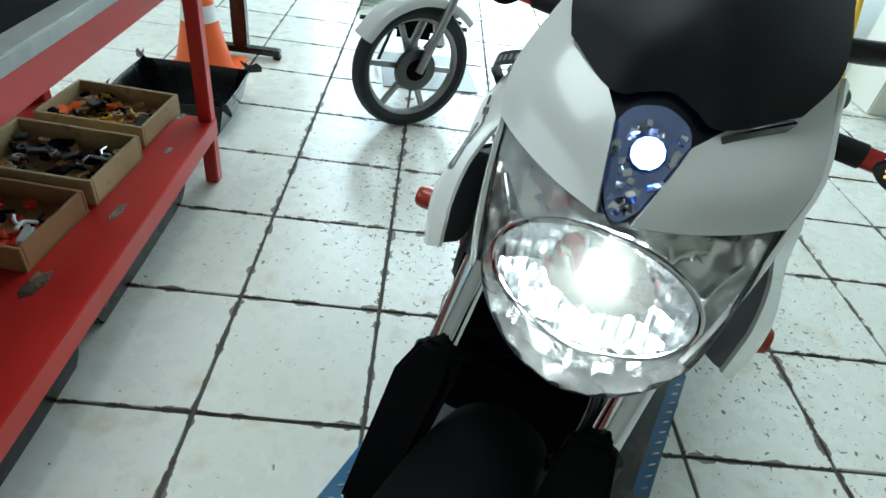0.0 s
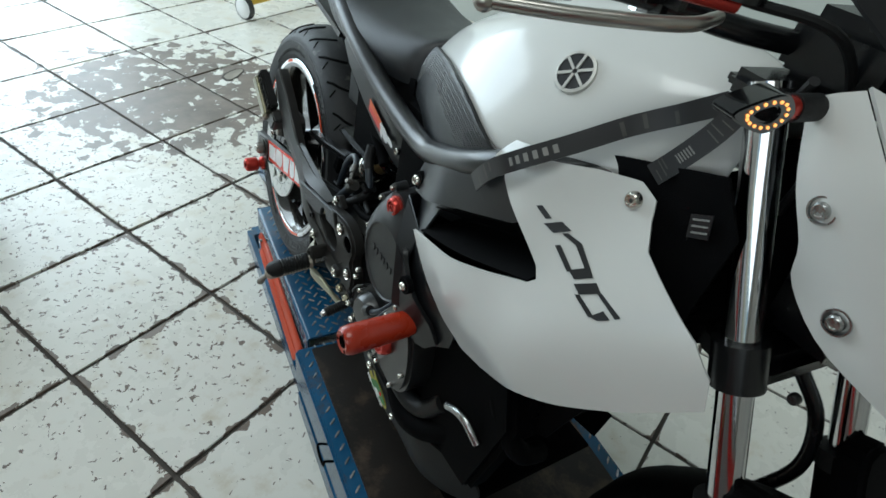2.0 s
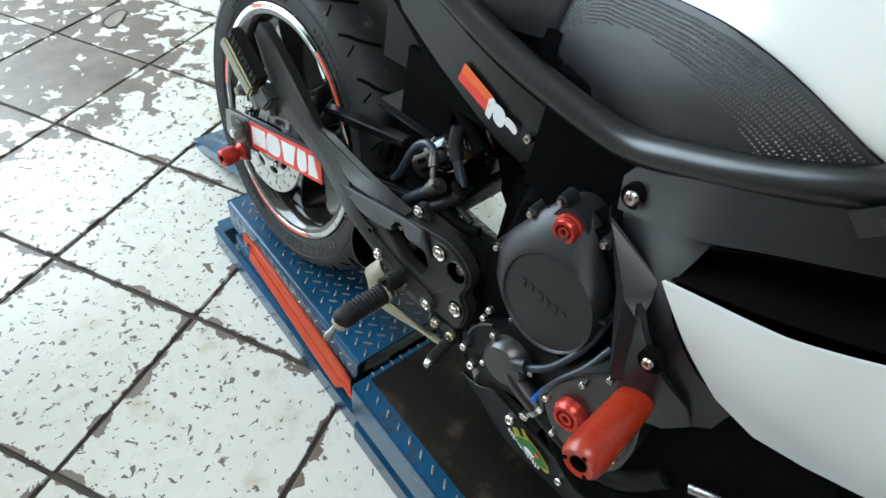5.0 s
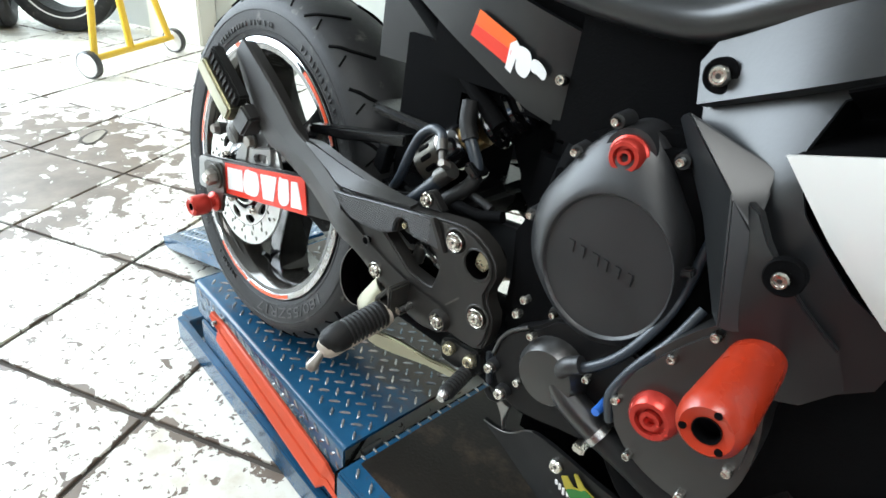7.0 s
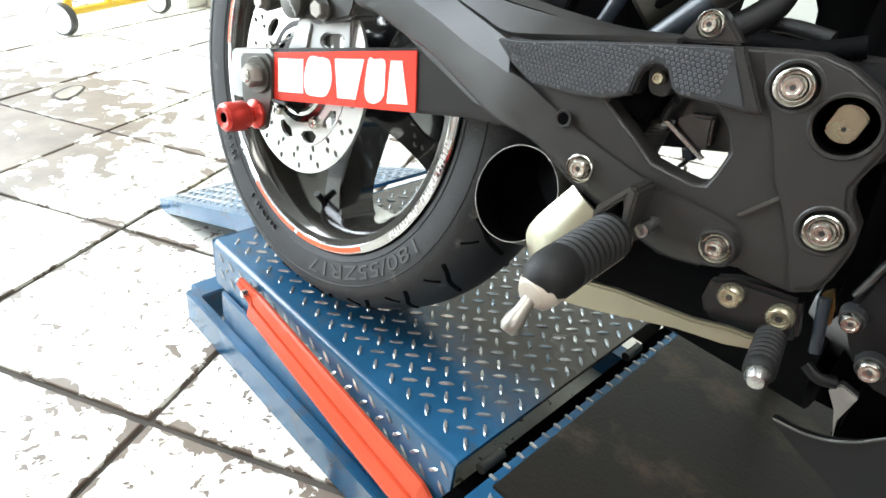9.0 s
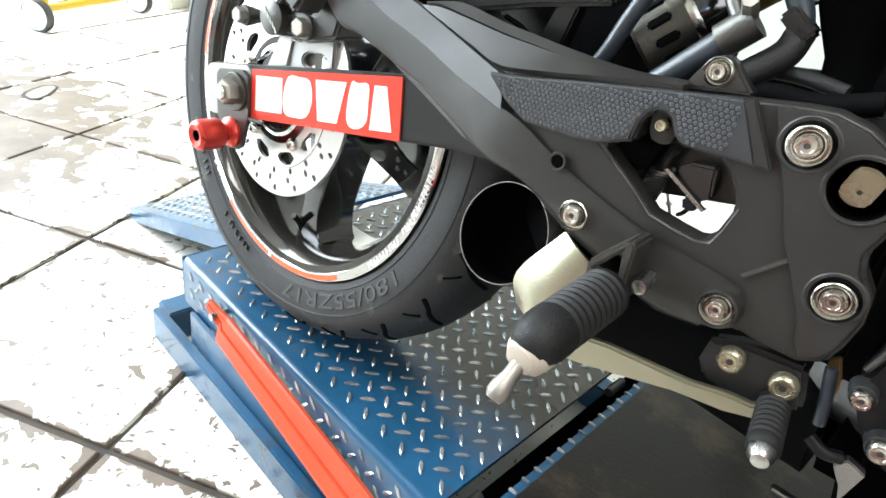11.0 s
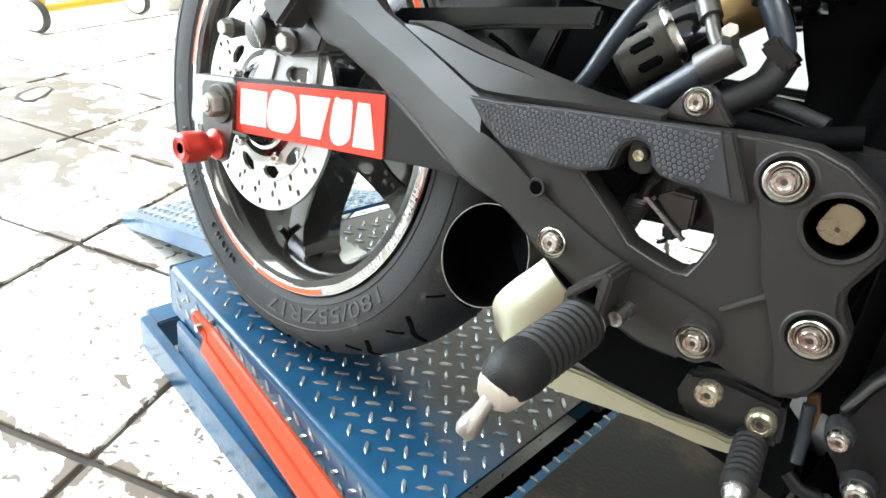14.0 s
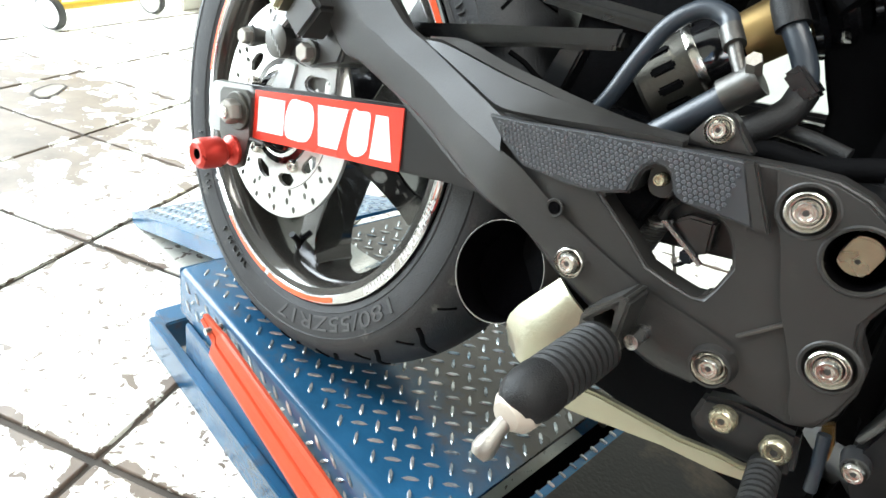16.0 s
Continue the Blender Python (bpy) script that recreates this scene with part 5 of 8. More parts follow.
def build_exhaust():
    # belly silencer with its open end in front of the back wheel
    e = part("exhaust", tube([(0.387, -0.112, 0.309), (0.398, -0.09, 0.305), (0.45, -0.055, 0.28), (0.55, -0.045, 0.274), (0.66, -0.06, 0.28)], 0.0425, 28, 14, r1=0.064), DEEP, bike, "matt black belly exhaust")
    m = Matrix.Translation((0.381, -0.146, 0.3195)) @ Vector((-0.12, -0.92, 0.3)).to_track_quat("-Y", "Z").to_matrix().to_4x4()
    part("outlet", lathe([(0.043, 0.02), (0.0445, -0.004), (0.045, -0.004), (0.046, 0.02)], 48, True), DULL, e, "thin paler outlet rim", m=m)
    # bore with its inner shade put into the colour
    part("outlet_bore", lathe([(0.0442, -0.003), (0.041, 0.03), (0.02, 0.034), (0, 0.034)], 40), SHADEB, e, m=m)
    part("header_pipe", tube([(0.79, -0.17, 0.36), (0.84, -0.185, 0.32), (0.9, -0.19, 0.3), (0.96, -0.17, 0.33), (1.02, -0.13, 0.42), (1.03, -0.1, 0.52)], 0.022, 18), DEEP, e, "blackened exhaust header")
    part("header_pipe", tube([(0.8, -0.12, 0.33), (0.88, -0.13, 0.28), (0.97, -0.1, 0.32), (1.03, -0.06, 0.42), (1.04, -0.04, 0.52)], 0.022, 18), DEEP, e)
    part("collector", tube([(0.65, -0.08, 0.315), (0.72, -0.13, 0.33), (0.79, -0.165, 0.355)], 0.036, 18, 6, r1=0.03), BLACKM, e)
    part("pipe_clamp", tube([(0.746, -0.143, 0.338), (0.754, -0.147, 0.341)], 0.0355, 24), GUNM, e, "bright pipe clamp")
    part("clamp_bolt", box(0.772, 0.785, -0.216, -0.2, 0.338, 0.348, 0.002), BOLT, e, m=None)
    # belly pan below the engine
    belly = skin(smooth_loop([(0.641, 0.2484), (0.6545, 0.2496), (0.665, 0.252), (0.677, 0.2576), (0.69, 0.2687), (0.701, 0.283), (0.716, 0.297), (0.738, 0.304), (0.77, 0.306), (0.82, 0.302), (0.86, 0.3), (1.0, 0.31), (1.06, 0.28), (1.04, 0.225), (0.9, 0.185), (0.78, 0.185), (0.703, 0.215), (0.684, 0.2242), (0.661, 0.2345)], 3),
                 field([(0.64, 0.249, -0.1655), (0.7, 0.21, -0.165), (0.69, 0.2687, -0.1735), (0.85, 0.3, -0.2), (0.85, 0.19, -0.17), (1.05, 0.28, -0.15), (0.75, 0.25, -0.187), (0.95, 0.24, -0.19)]), 0.02, 0.005)
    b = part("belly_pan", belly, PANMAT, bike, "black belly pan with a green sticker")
    part("left_half", skin([(0.78, 0.29), (1.05, 0.3), (1.04, 0.225), (0.86, 0.19), (0.8, 0.21)], lambda x, z: 0.17, 0.05, 0.005), DEEP, b)
    part("pan_floor", box(0.78, 1.04, -0.16, 0.17, 0.187, 0.195, 0.003), DEEP, b)
    part("pan_lip", tube([(0.642, -0.1665, 0.249), (0.6545, -0.168, 0.2503), (0.665, -0.1695, 0.2527), (0.677, -0.1715, 0.2583), (0.69, -0.1745, 0.2694), (0.701, -0.178, 0.2837), (0.715, -0.183, 0.2965)], 0.0011, 6, 24), GUNM, b, "thin rim in brighter grey")
    # dark block added to close the view under the engine
    part("sump", box(0.66, 0.95, -0.145, 0.12, 0.235, 0.345, 0.02), SHADEB, b)
    st = part("green_sticker", prism([(0.767, 0.285), (0.773, 0.29), (0.783, 0.282), (0.789, 0.284), (0.779, 0.298), (0.783, 0.3), (0.793, 0.291), (0.813, 0.285), (0.836, 0.27), (0.842, 0.26), (0.838, 0.256), (0.826, 0.257), (0.807, 0.262), (0.786, 0.264), (0.775, 0.274)], -0.2012, -0.2), OLIVE, b, "green sticker with a ragged yellow edge")
    part("sticker_field", prism(smooth_loop([(0.777, 0.273), (0.785, 0.281), (0.792, 0.2845), (0.796, 0.2885), (0.814, 0.2825), (0.834, 0.269), (0.837, 0.263), (0.823, 0.2595), (0.79, 0.2645)], 3), -0.2017, -0.2005), GREEN, st, "dark green field")
    part("sticker_spot", prism(smooth_loop([(0.794, 0.268), (0.8, 0.272), (0.811, 0.268), (0.814, 0.264), (0.803, 0.263)], 3), -0.2022, -0.201), WHST, st, "pale oval")
    part("sticker_dot", prism(ring(0.816, 0.2735, 0.0042, 12), -0.2022, -0.201), REDST, st, "red dot")
    for k in range(13):
        x, z = 0.762 + 0.0051 * k, 0.2755 - 0.0018 * k
        h = 0.0044 + 0.0016 * ((k * 7) % 3)
        part("sticker_bar", prism([(x, z), (x + 0.0024, z + 0.0004), (x + 0.0042, z - h), (x + 0.0018, z - h - 0.0004)], -0.2016, -0.2), WHST, st)
    screw(0.757, -0.194, 0.288, b, 0.0085)
    screw(0.858, -0.194, 0.256, b, 0.0065)


build_exhaust()


def build_engine():
    out = [(0.64, 0.36), (0.7, 0.3), (0.96, 0.3), (1.02, 0.4), (1.0, 0.52), (1.06, 0.66), (0.98, 0.72), (0.8, 0.66), (0.68, 0.64), (0.62, 0.5)]
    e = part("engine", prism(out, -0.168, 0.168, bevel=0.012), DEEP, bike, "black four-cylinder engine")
    part("crankcase_web", prism(smooth_loop([(0.6475, 0.358), (0.649, 0.375), (0.652, 0.39), (0.662, 0.408), (0.69, 0.43), (0.72, 0.455), (0.8, 0.455), (0.8, 0.35), (0.74, 0.325), (0.69, 0.314), (0.668, 0.322), (0.6535, 0.341)], 3), -0.19, -0.165, bevel=0.0035), PANMAT, e)
    part("cover_lip", tube([(0.6465, -0.189, 0.368), (0.6495, -0.191, 0.381), (0.653, -0.191, 0.394), (0.663, -0.19, 0.409), (0.68, -0.189, 0.423)], 0.0022, 8), BLACKM, e)
    for x, z, r in ((0.6512, 0.3553, 0.0062), (0.6716, 0.3317, 0.0072)):
        part("bolt_collar", lathe([(0, -0.008), (r * 1.15, -0.008), (r * 1.3, 0.006), (0, 0.006)], 18), COVER, e, m=pose(x, -0.19, z))
        screw(x, -0.198, z, e, r)
    # clutch cover
    rim = smooth_loop([(0.6485, 0.5115), (0.6485, 0.557), (0.671, 0.601), (0.689, 0.63), (0.709, 0.645), (0.742, 0.646), (0.778, 0.606), (0.8, 0.5716), (0.807, 0.5064), (0.7851, 0.4552), (0.7419, 0.4362), (0.7015, 0.4492), (0.663, 0.482)], 5)
    bm = bmesh.new()
    rings = []
    for u, y in ((0.0, -0.15), (0.0, -0.171), (0.06, -0.1755), (0.22, -0.182), (0.5, -0.1895), (0.8, -0.1945), (0.96, -0.1965), (1.0, -0.1962), (1.03, -0.1935), (1.12, -0.1935)):
        loop = []
        for x, z in rim:
            a = math.atan2((z - 0.527) / 0.07, (x - 0.74) / 0.063)
            fx, fz = 0.74 + 0.063 * math.cos(a), 0.527 + 0.07 * math.sin(a)
            loop.append(bm.verts.new((x + (fx - x) * u if u <= 1 else 0.74 + (fx - 0.74) * (2 - u), y + 0.22 * max(0, z - 0.605) * max(0, 1 - u), z + (fz - z) * u if u <= 1 else 0.527 + (fz - 0.527) * (2 - u))))
        rings.append(loop)
    for p, q in zip(rings, rings[1:]):
        for k in range(len(rim)):
            bm.faces.new((p[k], p[k - 1], q[k - 1], q[k]))
    bm.faces.new(rings[-1])
    c = part("clutch_cover", bm, COVER, e, "dark grey clutch cover with a round raised face")
    bm = bmesh.new()
    for k in range(6):
        w = (0.010, 0.009, 0.012, 0.009, 0.009, 0.009)[k]
        add(bm, prism([(-0.036 + k * 0.0125, -0.005), (-0.036 + k * 0.0125 + w, -0.005), (-0.036 + k * 0.0125 + w * 0.8, 0.006), (-0.036 + k * 0.0125 + w * 0.2, 0.006)], -0.0012, 0.001, bevel=0.0004))
    part("cast_lettering", bm, COVER, c, "raised illegible cast lettering", m=pose(0.733, -0.1938, 0.53) @ pose(0, 0, 0, 0, 6, 0))
    for x, z in ((0.674, 0.612), (0.704, 0.65), (0.768, 0.636), (0.644, 0.535), (0.697, 0.443), (0.744, 0.43), (0.792, 0.449)):
        part("lug", lathe([(0, -0.012), (0.0068, -0.012), (0.009, 0.01), (0, 0.01)], 16), COVER, c, m=pose(x, -0.162, z))
        screw(x, -0.174, z, c, 0.0046)
    for a in (100, 128, 156, 205, 20):
        part("cast_rib", box(0.066, 0.078, -0.005, 0.005, -0.0035, 0.0035, 0.0015), COVER, c, m=pose(0.738, -0.184, 0.528) @ Matrix.Rotation(radians(-a), 4, "Y"))
    cap = part("filler_cap", lathe([(0, -0.008), (0.0035, -0.008), (0.004, -0.015), (0.0065, -0.015), (0.007, -0.01), (0.0095, -0.01), (0.01, -0.0155), (0.0135, -0.0155), (0.0155, -0.013), (0.0165, -0.007), (0.0185, -0.006), (0.0185, 0.004), (0, 0.004)], 40), REDAN, e, "red anodised oil filler cap", m=pose(0.724, -0.172, 0.626))
    part("cap_boss", lathe([(0, -0.02), (0.024, -0.02), (0.028, 0.02), (0, 0.02)], 32), COVER, cap, m=pose(0.724, -0.155, 0.626))
    # ignition cover with its red cap
    o = part("ignition_cover", prism(smooth_loop([(0.79, 0.44), (0.8, 0.405), (0.832, 0.376), (0.88, 0.368), (0.908, 0.4), (0.91, 0.46), (0.89, 0.52), (0.858, 0.545), (0.815, 0.495)], 5), -0.226, -0.165, bevel=0.006), BLACKM, e, "dark grey ignition cover")
    part("red_cap", lathe([(0, -0.006), (0.0045, -0.006), (0.005, -0.0125), (0.0085, -0.0125), (0.009, -0.007), (0.0125, -0.007), (0.013, -0.0125), (0.017, -0.0125), (0.02, -0.009), (0.022, -0.003), (0.022, 0.004), (0, 0.004)], 44), REDAN, o, "red anodised timing cap", m=pose(0.834, -0.228, 0.44))
    for x, z in ((0.83, 0.499), (0.853, 0.535), (0.8, 0.434), (0.826, 0.387), (0.877, 0.381), (0.9, 0.43)):
        screw(x, -0.228, z, o, 0.0046)
    # water pump and its hoses
    w = part("water_pump", lathe([(0, -0.035), (0.03, -0.034), (0.036, -0.025), (0.038, 0.0), (0, 0)], 32), BLACKM, e, "dark grey water pump cover", m=pose(0.722, -0.178, 0.395))
    part("pump_neck", tube([(0.735, -0.205, 0.41), (0.742, -0.214, 0.425), (0.755, -0.214, 0.435)], 0.009, 14), COVER, w)
    part("coolant_hose", tube([(0.74, -0.214, 0.423), (0.762, -0.212, 0.436), (0.785, -0.206, 0.462), (0.802, -0.19, 0.5), (0.808, -0.175, 0.535), (0.812, -0.168, 0.6)], 0.005, 12), HOSE, w, "bent coolant hose")
    part("coolant_hose", tube([(0.797, -0.218, 0.4), (0.792, -0.225, 0.432), (0.803, -0.222, 0.468), (0.82, -0.21, 0.5), (0.83, -0.19, 0.53)], 0.0046, 12), HOSE, w)
    part("hose_fitting", tube([(0.737, -0.212, 0.42), (0.748, -0.213, 0.428)], 0.007, 12), STEEL, w)
    part("lower_hose", tube([(0.792, -0.198, 0.362), (0.825, -0.196, 0.352), (0.86, -0.192, 0.338), (0.894, -0.188, 0.334), (0.925, -0.182, 0.35), (0.955, -0.175, 0.4)], 0.0155, 18), RUBBER, w, "thick black rubber hose")
    part("hose_band", tube([(0.784, -0.199, 0.365), (0.791, -0.1985, 0.362)], 0.0172, 20), STEEL, w, "bright hose clamp")
    part("pump_pipe", tube([(0.72, -0.195, 0.4), (0.75, -0.2, 0.38), (0.792, -0.198, 0.362)], 0.0155, 16, 8), BLACKM, w)
    for x, z in ((0.692, 0.425), (0.69, 0.362), (0.748, 0.372), (0.76, 0.415), (0.67, 0.44), (0.675, 0.46)):
        screw(x, -0.2, z, w, 0.005)
    part("blue_plug", lathe([(0, -0.014), (0.004, -0.014), (0.005, 0.01), (0, 0.01)], 12), BLUEFILM, w, m=pose(0.785, -0.212, 0.405))
    part("shift_rod", tube([(0.6335, -0.176, 0.354), (0.6385, -0.178, 0.336), (0.643, -0.178, 0.317)], 0.0038, 10), HOSE, e, "blue-grey rod")
    part("rod_clamp", tube([(0.6425, -0.178, 0.306), (0.652, -0.181, 0.3025), (0.662, -0.178, 0.3035)], 0.0042, 12), PANMAT, e)
    part("pale_bracket", prism([(0.6601, 0.2973), (0.6651, 0.3055), (0.6767, 0.3015), (0.6731, 0.2785), (0.676, 0.2655), (0.6685, 0.2855)], -0.18, -0.172, bevel=0.0015), ALU, e, "bare metal bracket")
    part("pale_stay", prism([(0.631, 0.352), (0.636, 0.357), (0.642, 0.344), (0.644, 0.332), (0.637, 0.332)], -0.165, -0.158, bevel=0.001), BRASS, e)
    # near-black blocks added to fill gaps and stand for the dark depth there
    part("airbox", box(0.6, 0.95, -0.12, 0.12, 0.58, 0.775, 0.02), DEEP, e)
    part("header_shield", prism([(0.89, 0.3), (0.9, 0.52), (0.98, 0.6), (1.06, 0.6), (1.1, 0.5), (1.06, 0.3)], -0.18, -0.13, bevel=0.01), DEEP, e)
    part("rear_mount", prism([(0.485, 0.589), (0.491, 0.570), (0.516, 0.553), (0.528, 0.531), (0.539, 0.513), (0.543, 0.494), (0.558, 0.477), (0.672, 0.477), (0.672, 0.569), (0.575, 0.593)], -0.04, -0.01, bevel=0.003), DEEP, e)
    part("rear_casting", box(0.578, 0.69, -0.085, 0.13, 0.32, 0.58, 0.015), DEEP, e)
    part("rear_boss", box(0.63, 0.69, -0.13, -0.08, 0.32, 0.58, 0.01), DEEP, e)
    part("cooling_fins", box(0.9, 1.02, -0.15, 0.15, 0.54, 0.64, 0.004), BLACKM, e)
    return e


build_engine()


def build_slider():
    s = part("frame_slider", lathe([(0, -0.104), (0.0085, -0.104), (0.009, -0.1175), (0.0165, -0.119), (0.0208, -0.114), (0.0222, -0.104), (0.0205, -0.02), (0.0185, 0.0), (0, 0)], 40), ORANGE, bike, "orange-red nylon crash bobbin", m=pose(0.884, -0.215, 0.53))
    part("slider_bore", lathe([(0, -0.1055), (0.0085, -0.1055), (0.0085, -0.1185), (0.0092, -0.1185), (0.0092, -0.104), (0, -0.104)], 24), DEEP, s, m=pose(0.884, -0.215, 0.53))
    for k in range(3):
        a = radians(120 * k + 80)
        part("slider_pit", lathe([(0, -0.1192), (0.0026, -0.1192), (0.0026, -0.11), (0, -0.11)], 12), DEEP, s, m=pose(0.884 + 0.0145 * math.cos(a), -0.215, 0.53 + 0.0145 * math.sin(a)))
    part("slider_left", lathe([(0, 0.11), (0.022, 0.119), (0.029, 0.1), (0.023, 0.0), (0, 0)], 32), ORANGE, s, m=pose(0.876, 0.215, 0.527))


build_slider()


def build_frame():
    f = part("frame", tube([(0.3, -0.11, 0.825), (0.43, -0.127, 0.787), (0.55, -0.135, 0.755), (0.66, -0.144, 0.74), (0.74, -0.153, 0.74), (0.8, -0.168, 0.762), (0.87, -0.184, 0.795), (0.945, -0.19, 0.835), (1.02, -0.15, 0.865), (1.12, -0.06, 0.9)], 0.0175, 18), FRAME, bike, "black tubular frame")
    part("frame_left", tube([(0.3, 0.11, 0.825), (0.55, 0.135, 0.755), (0.74, 0.153, 0.74), (0.93, 0.19, 0.825), (1.12, 0.06, 0.9)], 0.0175, 18), BLACK, f)
    part("seat_rail", tube([(0.26, -0.08, 0.76), (0.4, -0.085, 0.672), (0.5, -0.09, 0.6), (0.53, -0.092, 0.58)], 0.011, 14), DEEP, f)
    part("down_tube", tube([(0.68, -0.08, 0.73), (0.66, -0.08, 0.66), (0.64, -0.09, 0.56), (0.63, -0.1, 0.46)], 0.024, 16), DEEP, f)
    part("down_tube", tube([(0.67, 0.15, 0.74), (0.655, 0.15, 0.66), (0.64, 0.15, 0.56), (0.63, 0.15, 0.46)], 0.026, 16), DEEP, f)
    part("head_stock", lathe([(0, -0.09), (0.035, -0.09), (0.035, 0.09), (0, 0.09)], 24), DEEP, f, m=pose(1.18, 0, 0.87) @ pose(0, 0, 0, 0, -26, 0) @ pose(0, 0, 0, 90))
    part("battery_box", box(0.4, 0.62, -0.1, 0.1, 0.6, 0.8, 0.02), DEEP, f, m=None)
    part("inner_guard", skin([(0.2852, 0.604), (0.317, 0.605), (0.381, 0.608), (0.45, 0.66), (0.42, 0.76), (0.32, 0.77), (0.286, 0.69)], lambda x, z: -0.06, 0.05, 0.004), PANEL, f, "dark grey inner mudguard plate")
    # chain guard and mudguard over the tyre
    part("hugger", box(0.3, 0.44, -0.085, 0.085, 0.53, 0.545, 0.006), BLACK, f, m=pose(0, 0, 0, 0, 0, 0))
    part("tie_bar", prism([(0.2, 0.472), (0.2, 0.484), (0.33, 0.514), (0.4, 0.53), (0.4, 0.514), (0.33, 0.498), (0.28, 0.484)], -0.112, -0.09, bevel=0.003), BLACK, f)
    part("tie_bar", prism([(0.352, 0.504), (0.372, 0.508), (0.362, 0.46), (0.342, 0.47)], -0.11, -0.092, bevel=0.002), BLACK, f)
    # near-black block added to keep the space before the tyre dark
    part("inner_mudguard", box(0.335, 0.46, -0.07, 0.07, 0.38, 0.66, 0.012), DEEP, f)
    # left side: bracket, stand
    part("hanger_left", prism([(0.122, 0.568), (0.138, 0.592), (0.35, 0.47), (0.6, 0.506), (0.655, 0.466), (0.646, 0.355), (0.55, 0.341), (0.44, 0.358), (0.3, 0.44)], 0.162, 0.188, bevel=0.004), BLACKM, f)
    part("side_stand", tube([(0.66, 0.16, 0.28), (0.64, 0.24, 0.12), (0.63, 0.3, 0.024)], 0.012, 12), BLACK, f)
    return f


build_frame()


def build_passenger_peg():
    def at(s, n):
        return (-0.006 + 0.776 * s + 0.635 * n, 0.524 - 0.635 * s + 0.776 * n)

    p = part("passenger_footrest", prism([at(0.0, 0.002), at(0.004, 0.028), at(0.104, 0.028), at(0.107, 0.0), at(0.06, -0.002)], -0.18, -0.156, bevel=0.004), SANDY, bike, "folded metal passenger footrest")
    part("footrest_rubber", prism([at(-0.002, 0.0285), at(0.002, 0.052), at(0.1, 0.054), at(0.102, 0.0285)], -0.172, -0.15, bevel=0.004), RUBBER, p)
    for k in range(9):
        part("rubber_rib", prism([at(0.008 + 0.0105 * k, 0.031), at(0.008 + 0.0105 * k, 0.05), at(0.013 + 0.0105 * k, 0.05), at(0.013 + 0.0105 * k, 0.031)], -0.1745, -0.171, bevel=0.001), RUBBER, p)
    part("footrest_hinge", prism([at(0.108, 0.0), at(0.105, 0.046), at(0.138, 0.05), at(0.14, 0.004)], -0.17, -0.135, bevel=0.004), BLACKM, p)


build_passenger_peg()


def build_side_cover():
    out = [(0.335, 0.748), (0.36, 0.712), (0.44, 0.672), (0.5, 0.644), (0.565, 0.613), (0.62, 0.6), (0.655, 0.63), (0.672, 0.655), (0.668, 0.69), (0.62, 0.706), (0.56, 0.722), (0.48, 0.745), (0.4, 0.768), (0.36, 0.775)]
    shape = field([(0.35, 0.75, -0.108), (0.5, 0.7, -0.118), (0.6, 0.65, -0.114), (0.672, 0.67, -0.098), (0.5, 0.74, -0.128), (0.42, 0.78, -0.12), (0.57, 0.61, -0.1), (0.45, 0.665, -0.106)])
    c = part("side_cover", skin(out, shape, 0.03, 0.008), PANEL, bike, "black plastic side cover with a sticker")
    screw(0.611, shape(0.611, 0.658) - 0.004, 0.658, c, 0.0068)

    def film(pts, lift):
        bm = prism(pts, 0, 0.0005)
        for v in bm.verts:
            v.co.y = shape(v.co.x, v.co.z) - 0.0045 - lift - v.co.y
        return bm

    st = part("sticker", film([(0.497, 0.704), (0.551, 0.685), (0.546, 0.672), (0.49, 0.688)], 0.0), ORST, c, "orange and red air-filter sticker")
    part("sticker_red", film([(0.49, 0.688), (0.546, 0.672), (0.54, 0.656), (0.484, 0.675)], 0.0002), REDST, st)
    for pts in ([(0.544, 0.679), (0.552, 0.684), (0.557, 0.678), (0.546, 0.648), (0.538, 0.652)], smooth_loop([(0.556, 0.679), (0.57, 0.676), (0.574, 0.662), (0.566, 0.648), (0.554, 0.653), (0.553, 0.666)], 3), smooth_loop([(0.575, 0.67), (0.586, 0.668), (0.593, 0.66), (0.59, 0.652), (0.581, 0.656), (0.574, 0.658)], 3)):
        part("white_shape", film(pts, 0.0004), WHST, st, smooth=False)
    return c


build_side_cover()


def build_seat():
    def sec(x, w, top, low):
        return [(x, -w, low), (x, -w * 1.02, low + (top - low) * 0.45), (x, -w * 0.8, top - 0.012), (x, -w * 0.35, top), (x, 0, top + 0.003), (x, w * 0.35, top), (x, w * 0.8, top - 0.012), (x, w * 1.02, low + (top - low) * 0.45), (x, w, low)]
    s = part("seat", loft([sec(0.02, 0.07, 0.93, 0.87), sec(0.2, 0.11, 0.91, 0.84), sec(0.34, 0.13, 0.85, 0.785), sec(0.46, 0.126, 0.838, 0.765), sec(0.54, 0.112, 0.843, 0.764), sec(0.588, 0.095, 0.85, 0.768), sec(0.604, 0.06, 0.852, 0.775)], 20, 20, close=False), SEAT, bike, "dark grey vinyl rider seat")
    part("tail_cover", loft([[(-0.2, -0.03, 0.94), (-0.2, 0, 0.96), (-0.2, 0.03, 0.94)], [(0.05, -0.1, 0.82), (0.05, 0, 0.8), (0.05, 0.1, 0.82)], [(0.35, -0.125, 0.77), (0.35, 0, 0.76), (0.35, 0.125, 0.77)]], 8, 10, 0.01), BLACK, s)
    return s


build_seat()


